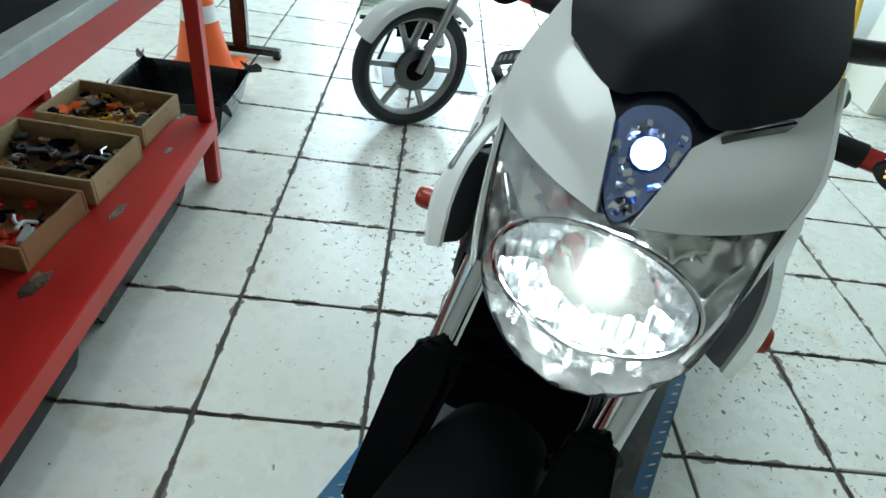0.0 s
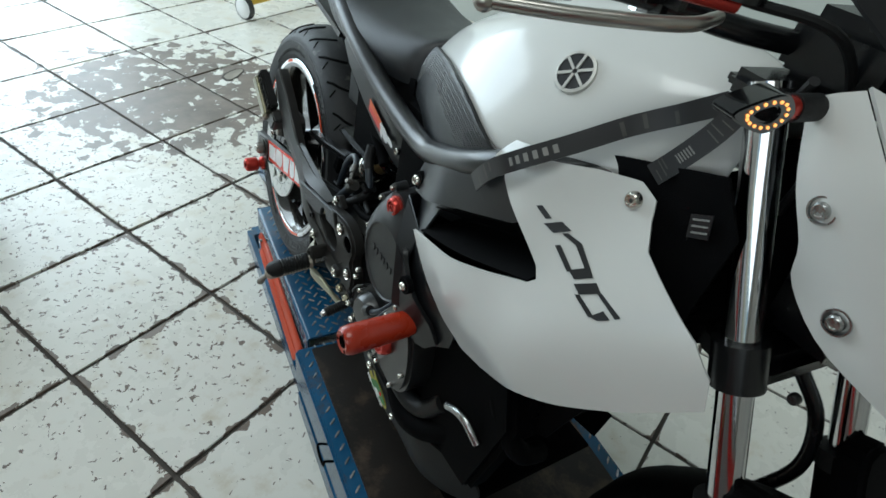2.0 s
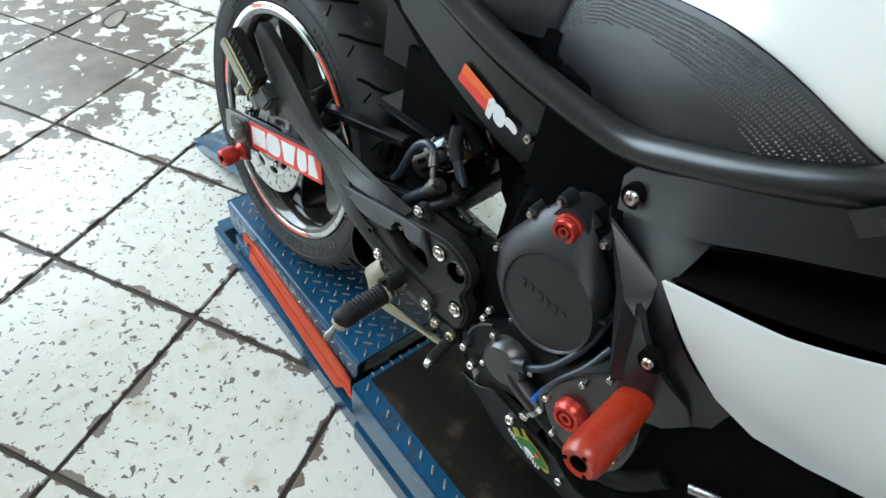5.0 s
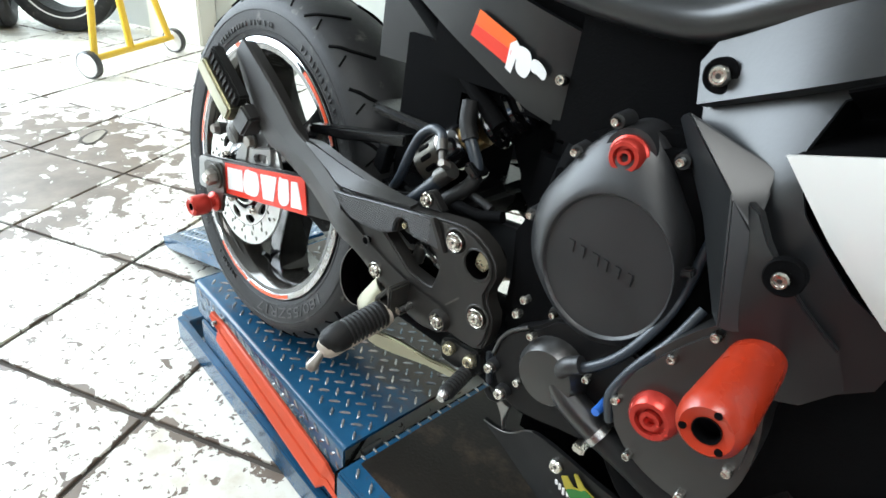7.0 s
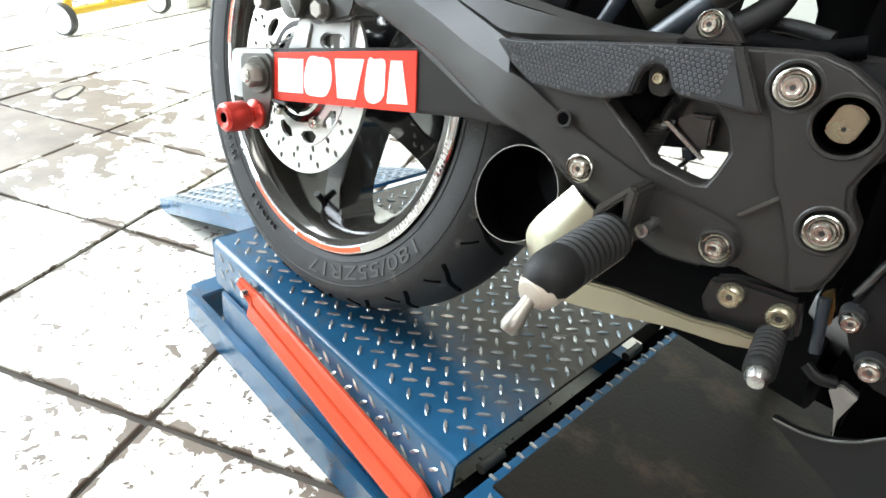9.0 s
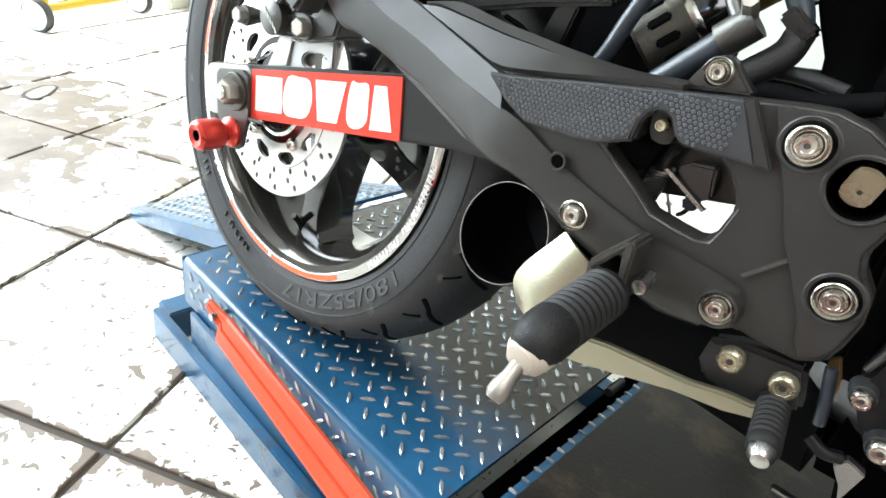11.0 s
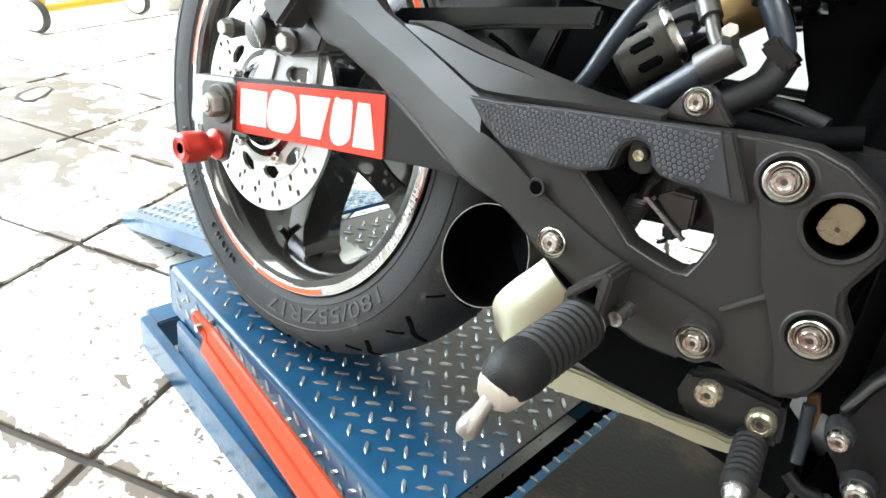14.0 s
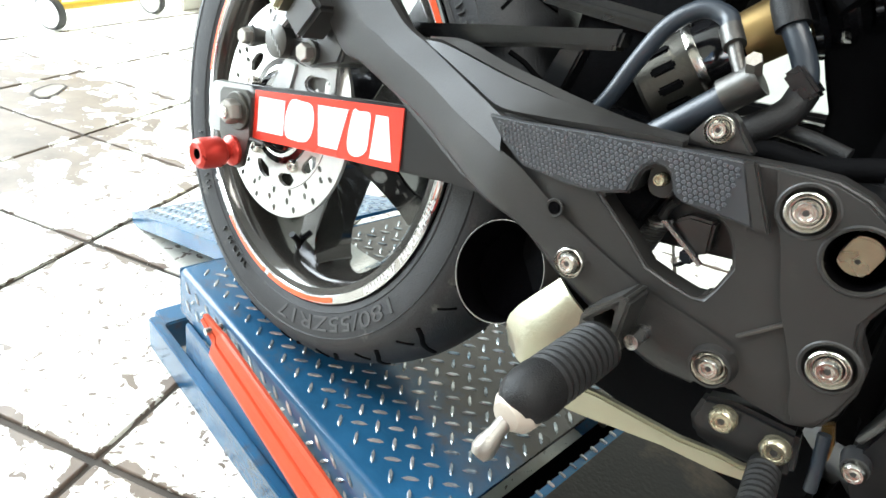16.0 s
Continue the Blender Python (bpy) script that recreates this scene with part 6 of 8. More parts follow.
def tank_section(x, pts):
    """A tank section from (half-width, height) going up the side, mirrored over."""
    right = [(x, -w, z) for w, z in pts]
    return right + [(x, w, z) for w, z in reversed(pts[:-1])]


TANK = [(0.562, [(0.066, 0.725), (0.072, 0.75), (0.07, 0.778), (0.045, 0.795), (0, 0.8)]),
        (0.62, [(0.084, 0.72), (0.094, 0.77), (0.086, 0.825), (0.058, 0.862), (0, 0.878)]),
        (0.70, [(0.115, 0.73), (0.128, 0.785), (0.12, 0.85), (0.085, 0.91), (0, 0.932)]),
        (0.80, [(0.15, 0.76), (0.166, 0.825), (0.15, 0.89), (0.1, 0.953), (0, 0.982)]),
        (0.90, [(0.165, 0.795), (0.182, 0.845), (0.152, 0.912), (0.1, 0.975), (0, 1.01)]),
        (1.00, [(0.15, 0.83), (0.168, 0.866), (0.132, 0.927), (0.086, 0.985), (0, 1.02)]),
        (1.08, [(0.105, 0.86), (0.125, 0.886), (0.1, 0.937), (0.07, 0.985), (0, 1.015)]),
        (1.14, [(0.05, 0.88), (0.075, 0.91), (0.065, 0.945), (0.045, 0.975), (0, 0.992)])]


from mathutils.bvhtree import BVHTree


def build_tank():
    shell = loft([tank_section(x, p) for x, p in TANK], 32, 36)
    shell_tree = BVHTree.FromBMesh(shell)
    t = part("fuel_tank", shell, WHITE, bike, "glossy white fuel tank")
    tank_y = lambda x, z: -np.interp(z, [q[1] for q in sec_at(x)[:-1]], [q[0] for q in sec_at(x)[:-1]])

    def sec_at(x):
        xs = [s[0] for s in TANK]
        i = min(max(0, int(np.searchsorted(xs, x)) - 1), len(xs) - 2)
        u = min(1, max(0, (x - xs[i]) / (xs[i + 1] - xs[i])))
        return [(a[0] * (1 - u) + b[0] * u, a[1] * (1 - u) + b[1] * u) for a, b in zip(TANK[i][1], TANK[i + 1][1])]

    def pad(out, lift):
        def height(x, z):
            hit = shell_tree.ray_cast(Vector((x, -1, z)), Vector((0, 1, 0)))[0]
            return (hit.y if hit is not None else tank_y(x, z)) - lift
        return height

    out = smooth_loop([(0.568, 0.733), (0.574, 0.778), (0.597, 0.822), (0.625, 0.845), (0.656, 0.855), (0.701, 0.864), (0.749, 0.871), (0.788, 0.873), (0.829, 0.869), (0.866, 0.861), (0.9, 0.851), (0.935, 0.838), (0.925, 0.82), (0.85, 0.786), (0.74, 0.747), (0.64, 0.726)], 3)
    pad_mesh = skin(out, pad(out, 0.004), 0.007, 0.006)
    tree = BVHTree.FromBMesh(pad_mesh)
    p = part("knee_pad", pad_mesh, SEAT, t, "textured black knee pad")
    rim_out = smooth_loop([(0.585, 0.74), (0.594, 0.768), (0.612, 0.791), (0.635, 0.808), (0.663, 0.821), (0.698, 0.832), (0.734, 0.834), (0.767, 0.831), (0.799, 0.826), (0.824, 0.818), (0.846, 0.804), (0.82, 0.785), (0.73, 0.756), (0.65, 0.738)], 3)
    part("pad_field", skin(rim_out, pad(rim_out, 0.0052), 0.007, 0.003), PANMAT, p, "smooth inner field")
    lip = pad(out, 0.0045)
    part("pad_lip", tube([(x, lip(x, z), z) for x, z in out[3:34]], 0.0016, 6, 90), BLACK, p)

    def in_field(px, pz):
        hit = False
        for (ax, az), (bx, bz) in zip(rim_out, rim_out[1:] + rim_out[:1]):
            if (az > pz) != (bz > pz) and px < ax + (pz - az) * (bx - ax) / (bz - az):
                hit = not hit
        return hit

    # fine pips on the pad's upper border
    bm = bmesh.new()
    along, down = Vector((0, 0.66, 0.75)).normalized(), Vector((0, 0.75, -0.66)).normalized()
    for k in range(98):
        x = 0.602 + 0.0034 * k
        top = float(np.interp(x, [0.6, 0.625, 0.65, 0.7, 0.75, 0.79, 0.83, 0.866, 0.9, 0.93], [0.818, 0.84, 0.8505, 0.86, 0.867, 0.869, 0.865, 0.857, 0.847, 0.834]))
        first = tree.ray_cast(Vector((x, -1, top)), Vector((0, 1, 0)))[0]
        if first is None:
            continue
        for j in range(22):
            x2 = x + (j % 2) * 0.0017
            hit, way, _, _ = tree.ray_cast(Vector((x2, first.y, first.z)) - along * (0.0033 * j) - down * 0.1, down)
            if hit is None or hit.z < float(np.interp(x2, [0.6, 0.64, 0.74, 0.85, 0.94], [0.735, 0.735, 0.758, 0.795, 0.828])) or in_field(hit.x, hit.z):
                continue
            if way.y > 0:
                way = -way
            ex = Vector((1, 0, 0))
            ez = ex.cross(way).normalized()
            vs = [bm.verts.new(hit + ex * a * q + ez * c * q + way * h) for q, h in ((0.00125, -0.0002), (0.0008, 0.0007)) for a, c in ((-1, -1), (1, -1), (1, 1), (-1, 1))]
            for i in range(4):
                bm.faces.new((vs[i], vs[(i + 1) % 4], vs[4 + (i + 1) % 4], vs[4 + i]))
            bm.faces.new(vs[4:])
    tagged(part("pad_relief", bm, PIPS, p), kind="stuff")
    out_l = [(a, b) for a, b in out]
    part("knee_pad_left", skin(out_l, lambda x, z: -pad(out_l, 0.004)(x, z), 0.02, 0.006), SEAT, t)
    # round maker's badge
    c, out_way, _, _ = shell_tree.ray_cast(Vector((0.954, -1, 0.948)), Vector((0, 1, 0)))
    if out_way.y > 0:
        out_way = -out_way
    m = Matrix.Translation(c + out_way * 0.0015) @ out_way.to_track_quat("Z", "Y").to_matrix().to_4x4()
    badge = part("badge", lathe([(0, 0.002), (0.023, 0.002), (0.0235, -0.002), (0, -0.002)], 40), LETTER, t, "round black and silver badge", m=m @ pose(0, 0, 0, 90))
    bm = lathe([(0.021, 0.003), (0.0245, 0.0025), (0.0245, -0.002), (0.021, -0.002)], 40, True)
    bm.transform(pose(0, 0, 0, 90))
    part("badge_ring", bm, SILVER, badge, m=m)
    for k in range(6):
        part("badge_bar", box(0.003, 0.0213, -0.0016, 0.0016, 0.001, 0.0035), SILVER, badge, m=m @ Matrix.Rotation(radians(60 * k + 30), 4, "Z"))
    part("filler", lathe([(0, -0.012), (0.034, -0.012), (0.04, 0.0), (0, 0.0)], 32), CHROME, t, m=pose(0.93, 0, 1.0) @ pose(0, 0, 0, -90))
    return t


build_tank()


def build_fairing():
    white = [(0.845, 0.676), (0.95, 0.711), (1.036, 0.75), (1.07, 0.766), (1.078, 0.776), (1.07, 0.788), (1.028, 0.818), (0.985, 0.842), (0.972, 0.853), (0.968, 0.866), (1.02, 0.882), (1.06, 0.893), (1.1, 0.9), (1.122, 0.892),
             (1.132, 0.876), (1.15, 0.855), (1.195, 0.835), (1.235, 0.815), (1.262, 0.79), (1.272, 0.757), (1.225, 0.712), (1.16, 0.66), (1.09, 0.61), (1.03, 0.578), (0.985, 0.568), (0.94, 0.585), (0.89, 0.63)]
    shape = field([(0.845, 0.678, -0.222), (1.06, 0.757, -0.226), (0.97, 0.86, -0.206), (1.09, 0.88, -0.16), (1.14, 0.9, -0.138), (1.2, 0.835, -0.172), (1.255, 0.8, -0.168), (1.15, 0.775, -0.212), (1.027, 0.834, -0.216), (1.268, 0.757, -0.165),
                   (1.16, 0.66, -0.215), (1.03, 0.578, -0.205), (0.95, 0.585, -0.21), (1.1, 0.7, -0.238), (0.97, 0.66, -0.236)])
    f = part("side_fairing", skin(white, shape, 0.016, 0.004), WHITE, bike, "white side fairing with a black air scoop")
    part("fairing_left", skin(white, lambda x, z: -shape(x, z), 0.016, 0.004), WHITE, f)
    screw(1.106, shape(1.106, 0.884) - 0.002, 0.884, f, 0.009)
    # dark upper panel over the scoop
    upper = [(0.752, 0.712), (0.765, 0.738), (0.8, 0.762), (0.86, 0.795), (0.94, 0.83), (0.968, 0.862), (0.985, 0.838), (1.02, 0.81), (1.0, 0.79), (0.9, 0.745), (0.86, 0.715), (0.852, 0.676), (0.87, 0.642), (0.915, 0.6), (0.96, 0.572), (0.955, 0.535), (0.92, 0.51), (0.885, 0.505), (0.865, 0.52), (0.848, 0.545), (0.825, 0.59), (0.8, 0.612), (0.767, 0.672)]
    us = field([(0.752, 0.712, -0.165), (0.767, 0.672, -0.175), (0.85, 0.79, -0.198), (0.95, 0.84, -0.21), (1.0, 0.8, -0.206), (0.85, 0.7, -0.212), (0.845, 0.65, -0.224), (0.9, 0.59, -0.222), (0.81, 0.61, -0.2), (0.9, 0.745, -0.205), (0.848, 0.545, -0.226), (0.95, 0.55, -0.2), (0.8, 0.7, -0.188), (0.885, 0.505, -0.215)])
    def crease(x, z):
        return z - 0.731 - 0.473 * (x - 0.866)

    def side_of_crease(keep):
        loop = []
        for a, b in zip(upper, upper[1:] + upper[:1]):
            da, db = keep * crease(*a), keep * crease(*b)
            if da >= 0:
                loop.append(a)
            if da * db < 0:
                k = da / (da - db)
                loop.append((a[0] + (b[0] - a[0]) * k, a[1] + (b[1] - a[1]) * k))
        return loop

    def folded(x, z):
        """The bright upper band leans in above its crease."""
        return us(x, z) + 0.1 * max(0, crease(x, z)) - 0.002

    u = part("upper_panel", skin(side_of_crease(1), folded, 0.014, 0.012), PANEL, f, "satin black inner fairing panel")
    part("recessed_panel", skin(side_of_crease(-1), lambda x, z: us(x, z) + 0.014 + 0.06 * crease(x, z), 0.018, 0.004), PANEL, u)
    for x, z, r in ((0.775, 0.708, 0.0085),):
        part("bolt_pocket", lathe([(0, 0.0), (0.0125, -0.0052), (0.0135, -0.0048), (0.0135, 0.004), (0, 0.004)], 28), DEEP, u, m=pose(x, folded(x, z) - 0.001, z))
        screw(x, folded(x, z) - 0.006, z, u, r)
    # folded blade along the engine side of the panel
    bm = bmesh.new()
    top, lip, knee, right, foot, heel, inner, base = [bm.verts.new(p) for p in ((0.75, -0.152, 0.667), (0.764, -0.18, 0.676), (0.826, -0.228, 0.643), (0.847, -0.224, 0.616), (0.854, -0.237, 0.548), (0.874, -0.224, 0.546), (0.803, -0.178, 0.602), (0.842, -0.2, 0.538))]
    back = bm.verts.new((0.842, -0.205, 0.66))
    for f4 in ((top, lip, knee, inner), (inner, knee, foot, base), (knee, right, heel, foot), (lip, back, right, knee)):
        bm.faces.new(f4)
    solid(bm, 0.004)
    bevelled(bm, 0.0022, 2, 20)
    part("panel_blade", bm, PANEL, u, "folded edge of the inner panel")
    lower = [(0.835, 0.64), (0.846, 0.636), (0.858, 0.62), (0.895, 0.585), (0.925, 0.56), (0.94, 0.53), (0.92, 0.505), (0.886, 0.495), (0.866, 0.512), (0.858, 0.545), (0.85, 0.6)]
    bm = skin(lower, lambda x, z: us(x, z) - 0.008, 0.014, 0.007)
    bevelled(bm, 0.003, 2, 60)
    lp = part("lower_panel", bm, PANEL, u)
    part("bolt_pocket", lathe([(0, 0.0), (0.0125, -0.0052), (0.0135, -0.0048), (0.0135, 0.004), (0, 0.004)], 28), DEEP, lp, m=pose(0.877, us(0.877, 0.604) - 0.011, 0.604))
    screw(0.876, us(0.876, 0.602) - 0.014, 0.602, lp, 0.0068)
    # scoop throat, near-black to hold the shade inside it
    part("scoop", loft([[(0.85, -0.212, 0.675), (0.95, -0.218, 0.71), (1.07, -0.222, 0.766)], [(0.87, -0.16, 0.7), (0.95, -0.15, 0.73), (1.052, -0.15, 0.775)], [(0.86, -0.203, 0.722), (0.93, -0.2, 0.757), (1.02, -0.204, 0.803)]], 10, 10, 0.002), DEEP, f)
    # light cap at the top corner
    part("white_cap", loft([[(0.935, -0.2, 0.835), (0.955, -0.203, 0.862), (0.96, -0.19, 0.875)], [(0.975, -0.206, 0.853), (0.985, -0.205, 0.868), (0.985, -0.19, 0.882)], [(1.008, -0.203, 0.87), (1.014, -0.2, 0.88), (1.016, -0.187, 0.89)]], 6, 8, 0.004), WHITE, f)
    # the model mark as plain slanted bars and strokes
    for pts in ([(1.0364, 0.841), (1.0409, 0.844), (1.0575, 0.837), (1.0532, 0.834)],
                [(1.0544, 0.8291), (1.0679, 0.8386), (1.0821, 0.8354), (1.0685, 0.8255)],
                [(1.0761, 0.8289), (1.0802, 0.8319), (1.0988, 0.8302), (1.1321, 0.8109), (1.1286, 0.8079), (1.0954, 0.8262)],
                [(1.0777, 0.8156), (1.0818, 0.8187), (1.1097, 0.8039), (1.1058, 0.8007)],
                [(1.1057, 0.8029), (1.1207, 0.8152), (1.1321, 0.8109), (1.1173, 0.7991)],
                [(1.12, 0.7953), (1.1382, 0.8088), (1.149, 0.8035), (1.1319, 0.7905)],
                [(1.128, 0.7878), (1.1319, 0.7905), (1.1583, 0.7818), (1.1549, 0.7785)],
                [(1.1468, 0.8015), (1.1496, 0.804), (1.1802, 0.7953), (1.1766, 0.7918)],
                [(1.1543, 0.7796), (1.1623, 0.7917), (1.1729, 0.7882), (1.1637, 0.7808)]):
        bar = prism([(1.0364 + (x - 1.0364) * 0.95, 0.8425 + (z - 0.8425) * 0.95) for x, z in pts], 0, 0.0006)
        for v in bar.verts:
            v.co.y = shape(v.co.x, v.co.z) - 0.0007 - v.co.y
        part("letter_bar", bar, LETTER, f, "dark slanted bar of model lettering", smooth=False)
    return f


build_fairing()


def build_front():
    # forks, slanted back 26 degrees
    def fork_at(z, y):
        return Vector((1.275 + (0.775 - z) * 0.49, y, z))
    fk = part("fork", tube([fork_at(1.02, -0.103), fork_at(0.56, -0.103)], 0.0176, 28), CHROME, bike, "chrome telescopic front fork", m=STEER)
    part("fork_tube", tube([fork_at(1.02, 0.103), fork_at(0.56, 0.103)], 0.0182, 28), CHROME, fk, m=STEER)
    for y in (-0.103, 0.103):
        part("fork_leg", tube([fork_at(0.64, y), fork_at(0.45, y), fork_at(0.27, y)], 0.027, 24, 6, r1=0.024), DEEP, fk, m=STEER)
        part("dust_seal", tube([fork_at(0.652, y), fork_at(0.63, y)], 0.0285, 24), RUBBER, fk, m=STEER)
        part("clamp_end", tube([fork_at(0.808, y), fork_at(0.766, y)], 0.0265, 24), BLACK, fk, m=STEER)
        g = 1 if y < 0 else -1
        guard = prism([(0.0, 0.0), (0.026, 0.004), (0.046, -0.006), (0.05, -0.03), (0.045, -0.24), (-0.012, -0.24), (-0.016, -0.05)], -0.019, 0.019, bevel=0.007, axis="x", segments=3)
        for v in guard.verts:
            v.co.y *= g
        part("fork_guard", guard, DEEP, fk, "black plastic fork guard", m=STEER @ Matrix.Translation(fork_at(0.682, y) + Vector((0.026, -0.014 * g, 0))) @ pose(0, 0, 0, 0, -26))
    part("lower_clamp", box(1.21, 1.29, -0.1, 0.1, 0.755, 0.795, 0.012), BLACK, fk, m=STEER)
    part("top_clamp", box(1.12, 1.2, -0.12, 0.12, 1.0, 1.022, 0.008), BLACK, fk, m=STEER)
    screw(1.305, -0.075, 0.772, fk, 0.006, mat=BLACKM)
    # front wheel
    m = STEER @ pose(1.505, 0, 0.302)
    w = part("front_wheel", lathe([(0.222, -0.05), (0.226, -0.046), (0.208, -0.03), (0.203, 0), (0.208, 0.03), (0.226, 0.046), (0.222, 0.05), (0.2, 0.03), (0.195, 0), (0.2, -0.03)], 72, True), GLOSSB, bike, "black front wheel", m=m)
    part("tyre", lathe(tyre_profile(0.302, 0.12, 0.222), 72), TYRE, w, m=m)
    for k in range(5):
        part("spoke", prism([(0.04, -0.02), (0.04, 0.02), (0.2, 0.022), (0.2, -0.022)], -0.02, 0.02, bevel=0.006), GLOSSB, w, m=m @ Matrix.Rotation(radians(72 * k), 4, "Y"))
    for y in (-0.07, 0.07):
        part("brake_disc", lathe([(0.1, y - 0.002), (0.149, y - 0.002), (0.149, y + 0.002), (0.1, y + 0.002)], 64, True), STEEL, w, m=m)
    part("hub", lathe([(0, -0.08), (0.05, -0.08), (0.04, 0), (0.05, 0.08), (0, 0.08)], 32), GLOSSB, w, m=m)
    # mudguard
    rows = []
    for y, dr in ((-0.075, -0.03), (-0.066, 0.0), (-0.04, 0.016), (0, 0.022), (0.04, 0.016), (0.066, 0.0), (0.075, -0.03)):
        rows.append([(1.505 + (0.318 + dr) * math.cos(radians(a)), y * (1 - 0.25 * abs(a - 100) / 90), 0.302 + (0.318 + dr) * math.sin(radians(a))) for a in (30, 60, 90, 120, 150, 172)])
    part("mudguard", loft(rows, 24, 18, 0.004), DEEP, bike, "black front mudguard", m=STEER)
    # radiator behind the forks
    r = part("radiator", box(1.06, 1.095, -0.15, 0.15, 0.46, 0.86, 0.006), DEEP, bike, "black radiator")
    for k in range(14):
        part("fin", box(1.094, 1.099, -0.14, 0.14, 0.52 + k * 0.02, 0.525 + k * 0.02), DEEP, r)
    part("radiator_shroud", skin([(1.05, 0.9), (1.17, 0.945), (1.205, 0.9), (1.2, 0.8), (1.17, 0.66), (1.12, 0.5), (1.0, 0.44), (0.96, 0.52)], lambda x, z: -0.135, 0.06, 0.004), DEEP, r)
    part("radiator_shroud", skin([(1.05, 0.9), (1.17, 0.93), (1.16, 0.83), (1.14, 0.6), (1.06, 0.52)], lambda x, z: 0.145, 0.06, 0.004), DEEP, r)
    lab = part("warning_label", prism([(1.158, 0.9), (1.178, 0.911), (1.184, 0.888), (1.164, 0.878)], -0.1415, -0.1402), LETTER, r, "small black label with white illegible lines")
    for k in range(3):
        part("label_line", prism([(1.162 + k * 0.002, 0.898 - k * 0.006), (1.177 + k * 0.002, 0.906 - k * 0.006), (1.177 + k * 0.002, 0.904 - k * 0.006), (1.162 + k * 0.002, 0.896 - k * 0.006)], -0.1422, -0.1416), PRINT, lab)
    part("horn_bracket", tube([(1.26, 0.06, 0.72), (1.3, 0.08, 0.67), (1.32, 0.08, 0.6), (1.3, 0.06, 0.52)], 0.009, 10), BLACK, r, m=STEER)
    part("coolant_elbow", tube([(1.02, -0.16, 0.55), (1.06, -0.165, 0.5), (1.1, -0.15, 0.45), (1.1, -0.1, 0.42)], 0.016, 12), DEEP, r)
    part("oil_line", tube([(0.98, -0.19, 0.43), (1.005, -0.192, 0.447), (1.03, -0.192, 0.45), (1.055, -0.186, 0.43)], 0.0075, 12), STEEL, r)
    # headlight cowl: two white panels either side of the pilot light
    def side(pts, g):
        return [[(x, g * y, z) for x, y, z in line] for line in pts]

    face = [[(1.402, 0.013, 0.955), (1.379, 0.022, 0.983), (1.352, 0.03, 1.008)], [(1.385, 0.05, 0.957), (1.363, 0.058, 0.99), (1.322, 0.054, 1.026)],
            [(1.362, 0.09, 0.963), (1.335, 0.098, 0.999), (1.28, 0.083, 1.044)], [(1.338, 0.119, 0.968), (1.298, 0.127, 1.004), (1.235, 0.112, 1.056)]]
    cheek = [[(1.235, 0.113, 1.055), (1.298, 0.1275, 1.003), (1.339, 0.119, 0.966), (1.362, 0.112, 0.92), (1.378, 0.104, 0.88), (1.386, 0.097, 0.846)],
             [(1.218, 0.122, 1.045), (1.262, 0.13, 0.992), (1.302, 0.127, 0.95), (1.335, 0.118, 0.905), (1.362, 0.109, 0.868), (1.385, 0.098, 0.843)],
             [(1.203, 0.118, 1.032), (1.232, 0.125, 0.975), (1.258, 0.118, 0.93), (1.268, 0.109, 0.893), (1.315, 0.107, 0.86), (1.383, 0.098, 0.84)]]
    c = part("headlight_cowl", loft(side(face, -1), 12, 12, 0.004), WHITE, bike, "white pointed headlight cowl", m=NOSE)
    part("cowl_left", loft(side(face, 1), 12, 12, 0.004), WHITE, c, m=NOSE)
    for g in (-1, 1):
        ch = part("cowl_cheek", loft(side(cheek, g), 18, 8, 0.004), WHITE, c, m=NOSE)
        if g < 0:
            for x, y, z in ((1.262, -0.1275, 0.968), (1.316, -0.117, 0.893)):
                part("bolt_recess", lathe([(0.0085, 0.004), (0.0105, -0.0015), (0.012, -0.0015), (0.012, 0.004)], 24, True), STEEL, ch, m=NOSE @ pose(x, y, z))
                part("bolt", bolt_head(0.0075), STEEL, ch, m=NOSE @ pose(x, y, z))
    # flyscreen
    scr = [[(1.3, -0.09, 1.036), (1.335, -0.043, 1.02), (1.332, -0.02, 1.026), (1.33, 0, 1.032), (1.332, 0.02, 1.026), (1.335, 0.043, 1.02), (1.3, 0.09, 1.036)],
           [(1.27, -0.104, 1.06), (1.31, -0.05, 1.056), (1.316, -0.022, 1.062), (1.314, 0, 1.066), (1.316, 0.022, 1.062), (1.31, 0.05, 1.056), (1.27, 0.104, 1.06)],
           [(1.235, -0.104, 1.078), (1.268, -0.055, 1.088), (1.281, -0.024, 1.092), (1.285, 0, 1.094), (1.281, 0.024, 1.092), (1.268, 0.055, 1.088), (1.235, 0.104, 1.078)],
           [(1.18, -0.096, 1.104), (1.2, -0.05, 1.126), (1.212, -0.024, 1.133), (1.215, 0, 1.136), (1.212, 0.024, 1.133), (1.2, 0.05, 1.126), (1.18, 0.096, 1.104)]]
    s = part("flyscreen", loft(scr, 30, 16, 0.004), PANMAT, bike, "satin black flyscreen", m=NOSE)
    for g in (-1, 1):
        part("screen_lip", loft(side([[(1.3, 0.088, 1.034), (1.318, 0.066, 1.026), (1.336, 0.043, 1.016)], [(1.302, 0.084, 1.026), (1.32, 0.064, 1.016), (1.338, 0.046, 1.006)]], g), 8, 4, 0.005), GLOSSB, s, m=NOSE)
    part("dash", box(1.13, 1.24, -0.07, 0.07, 1.02, 1.09, 0.015), BLACK, s, m=NOSE)
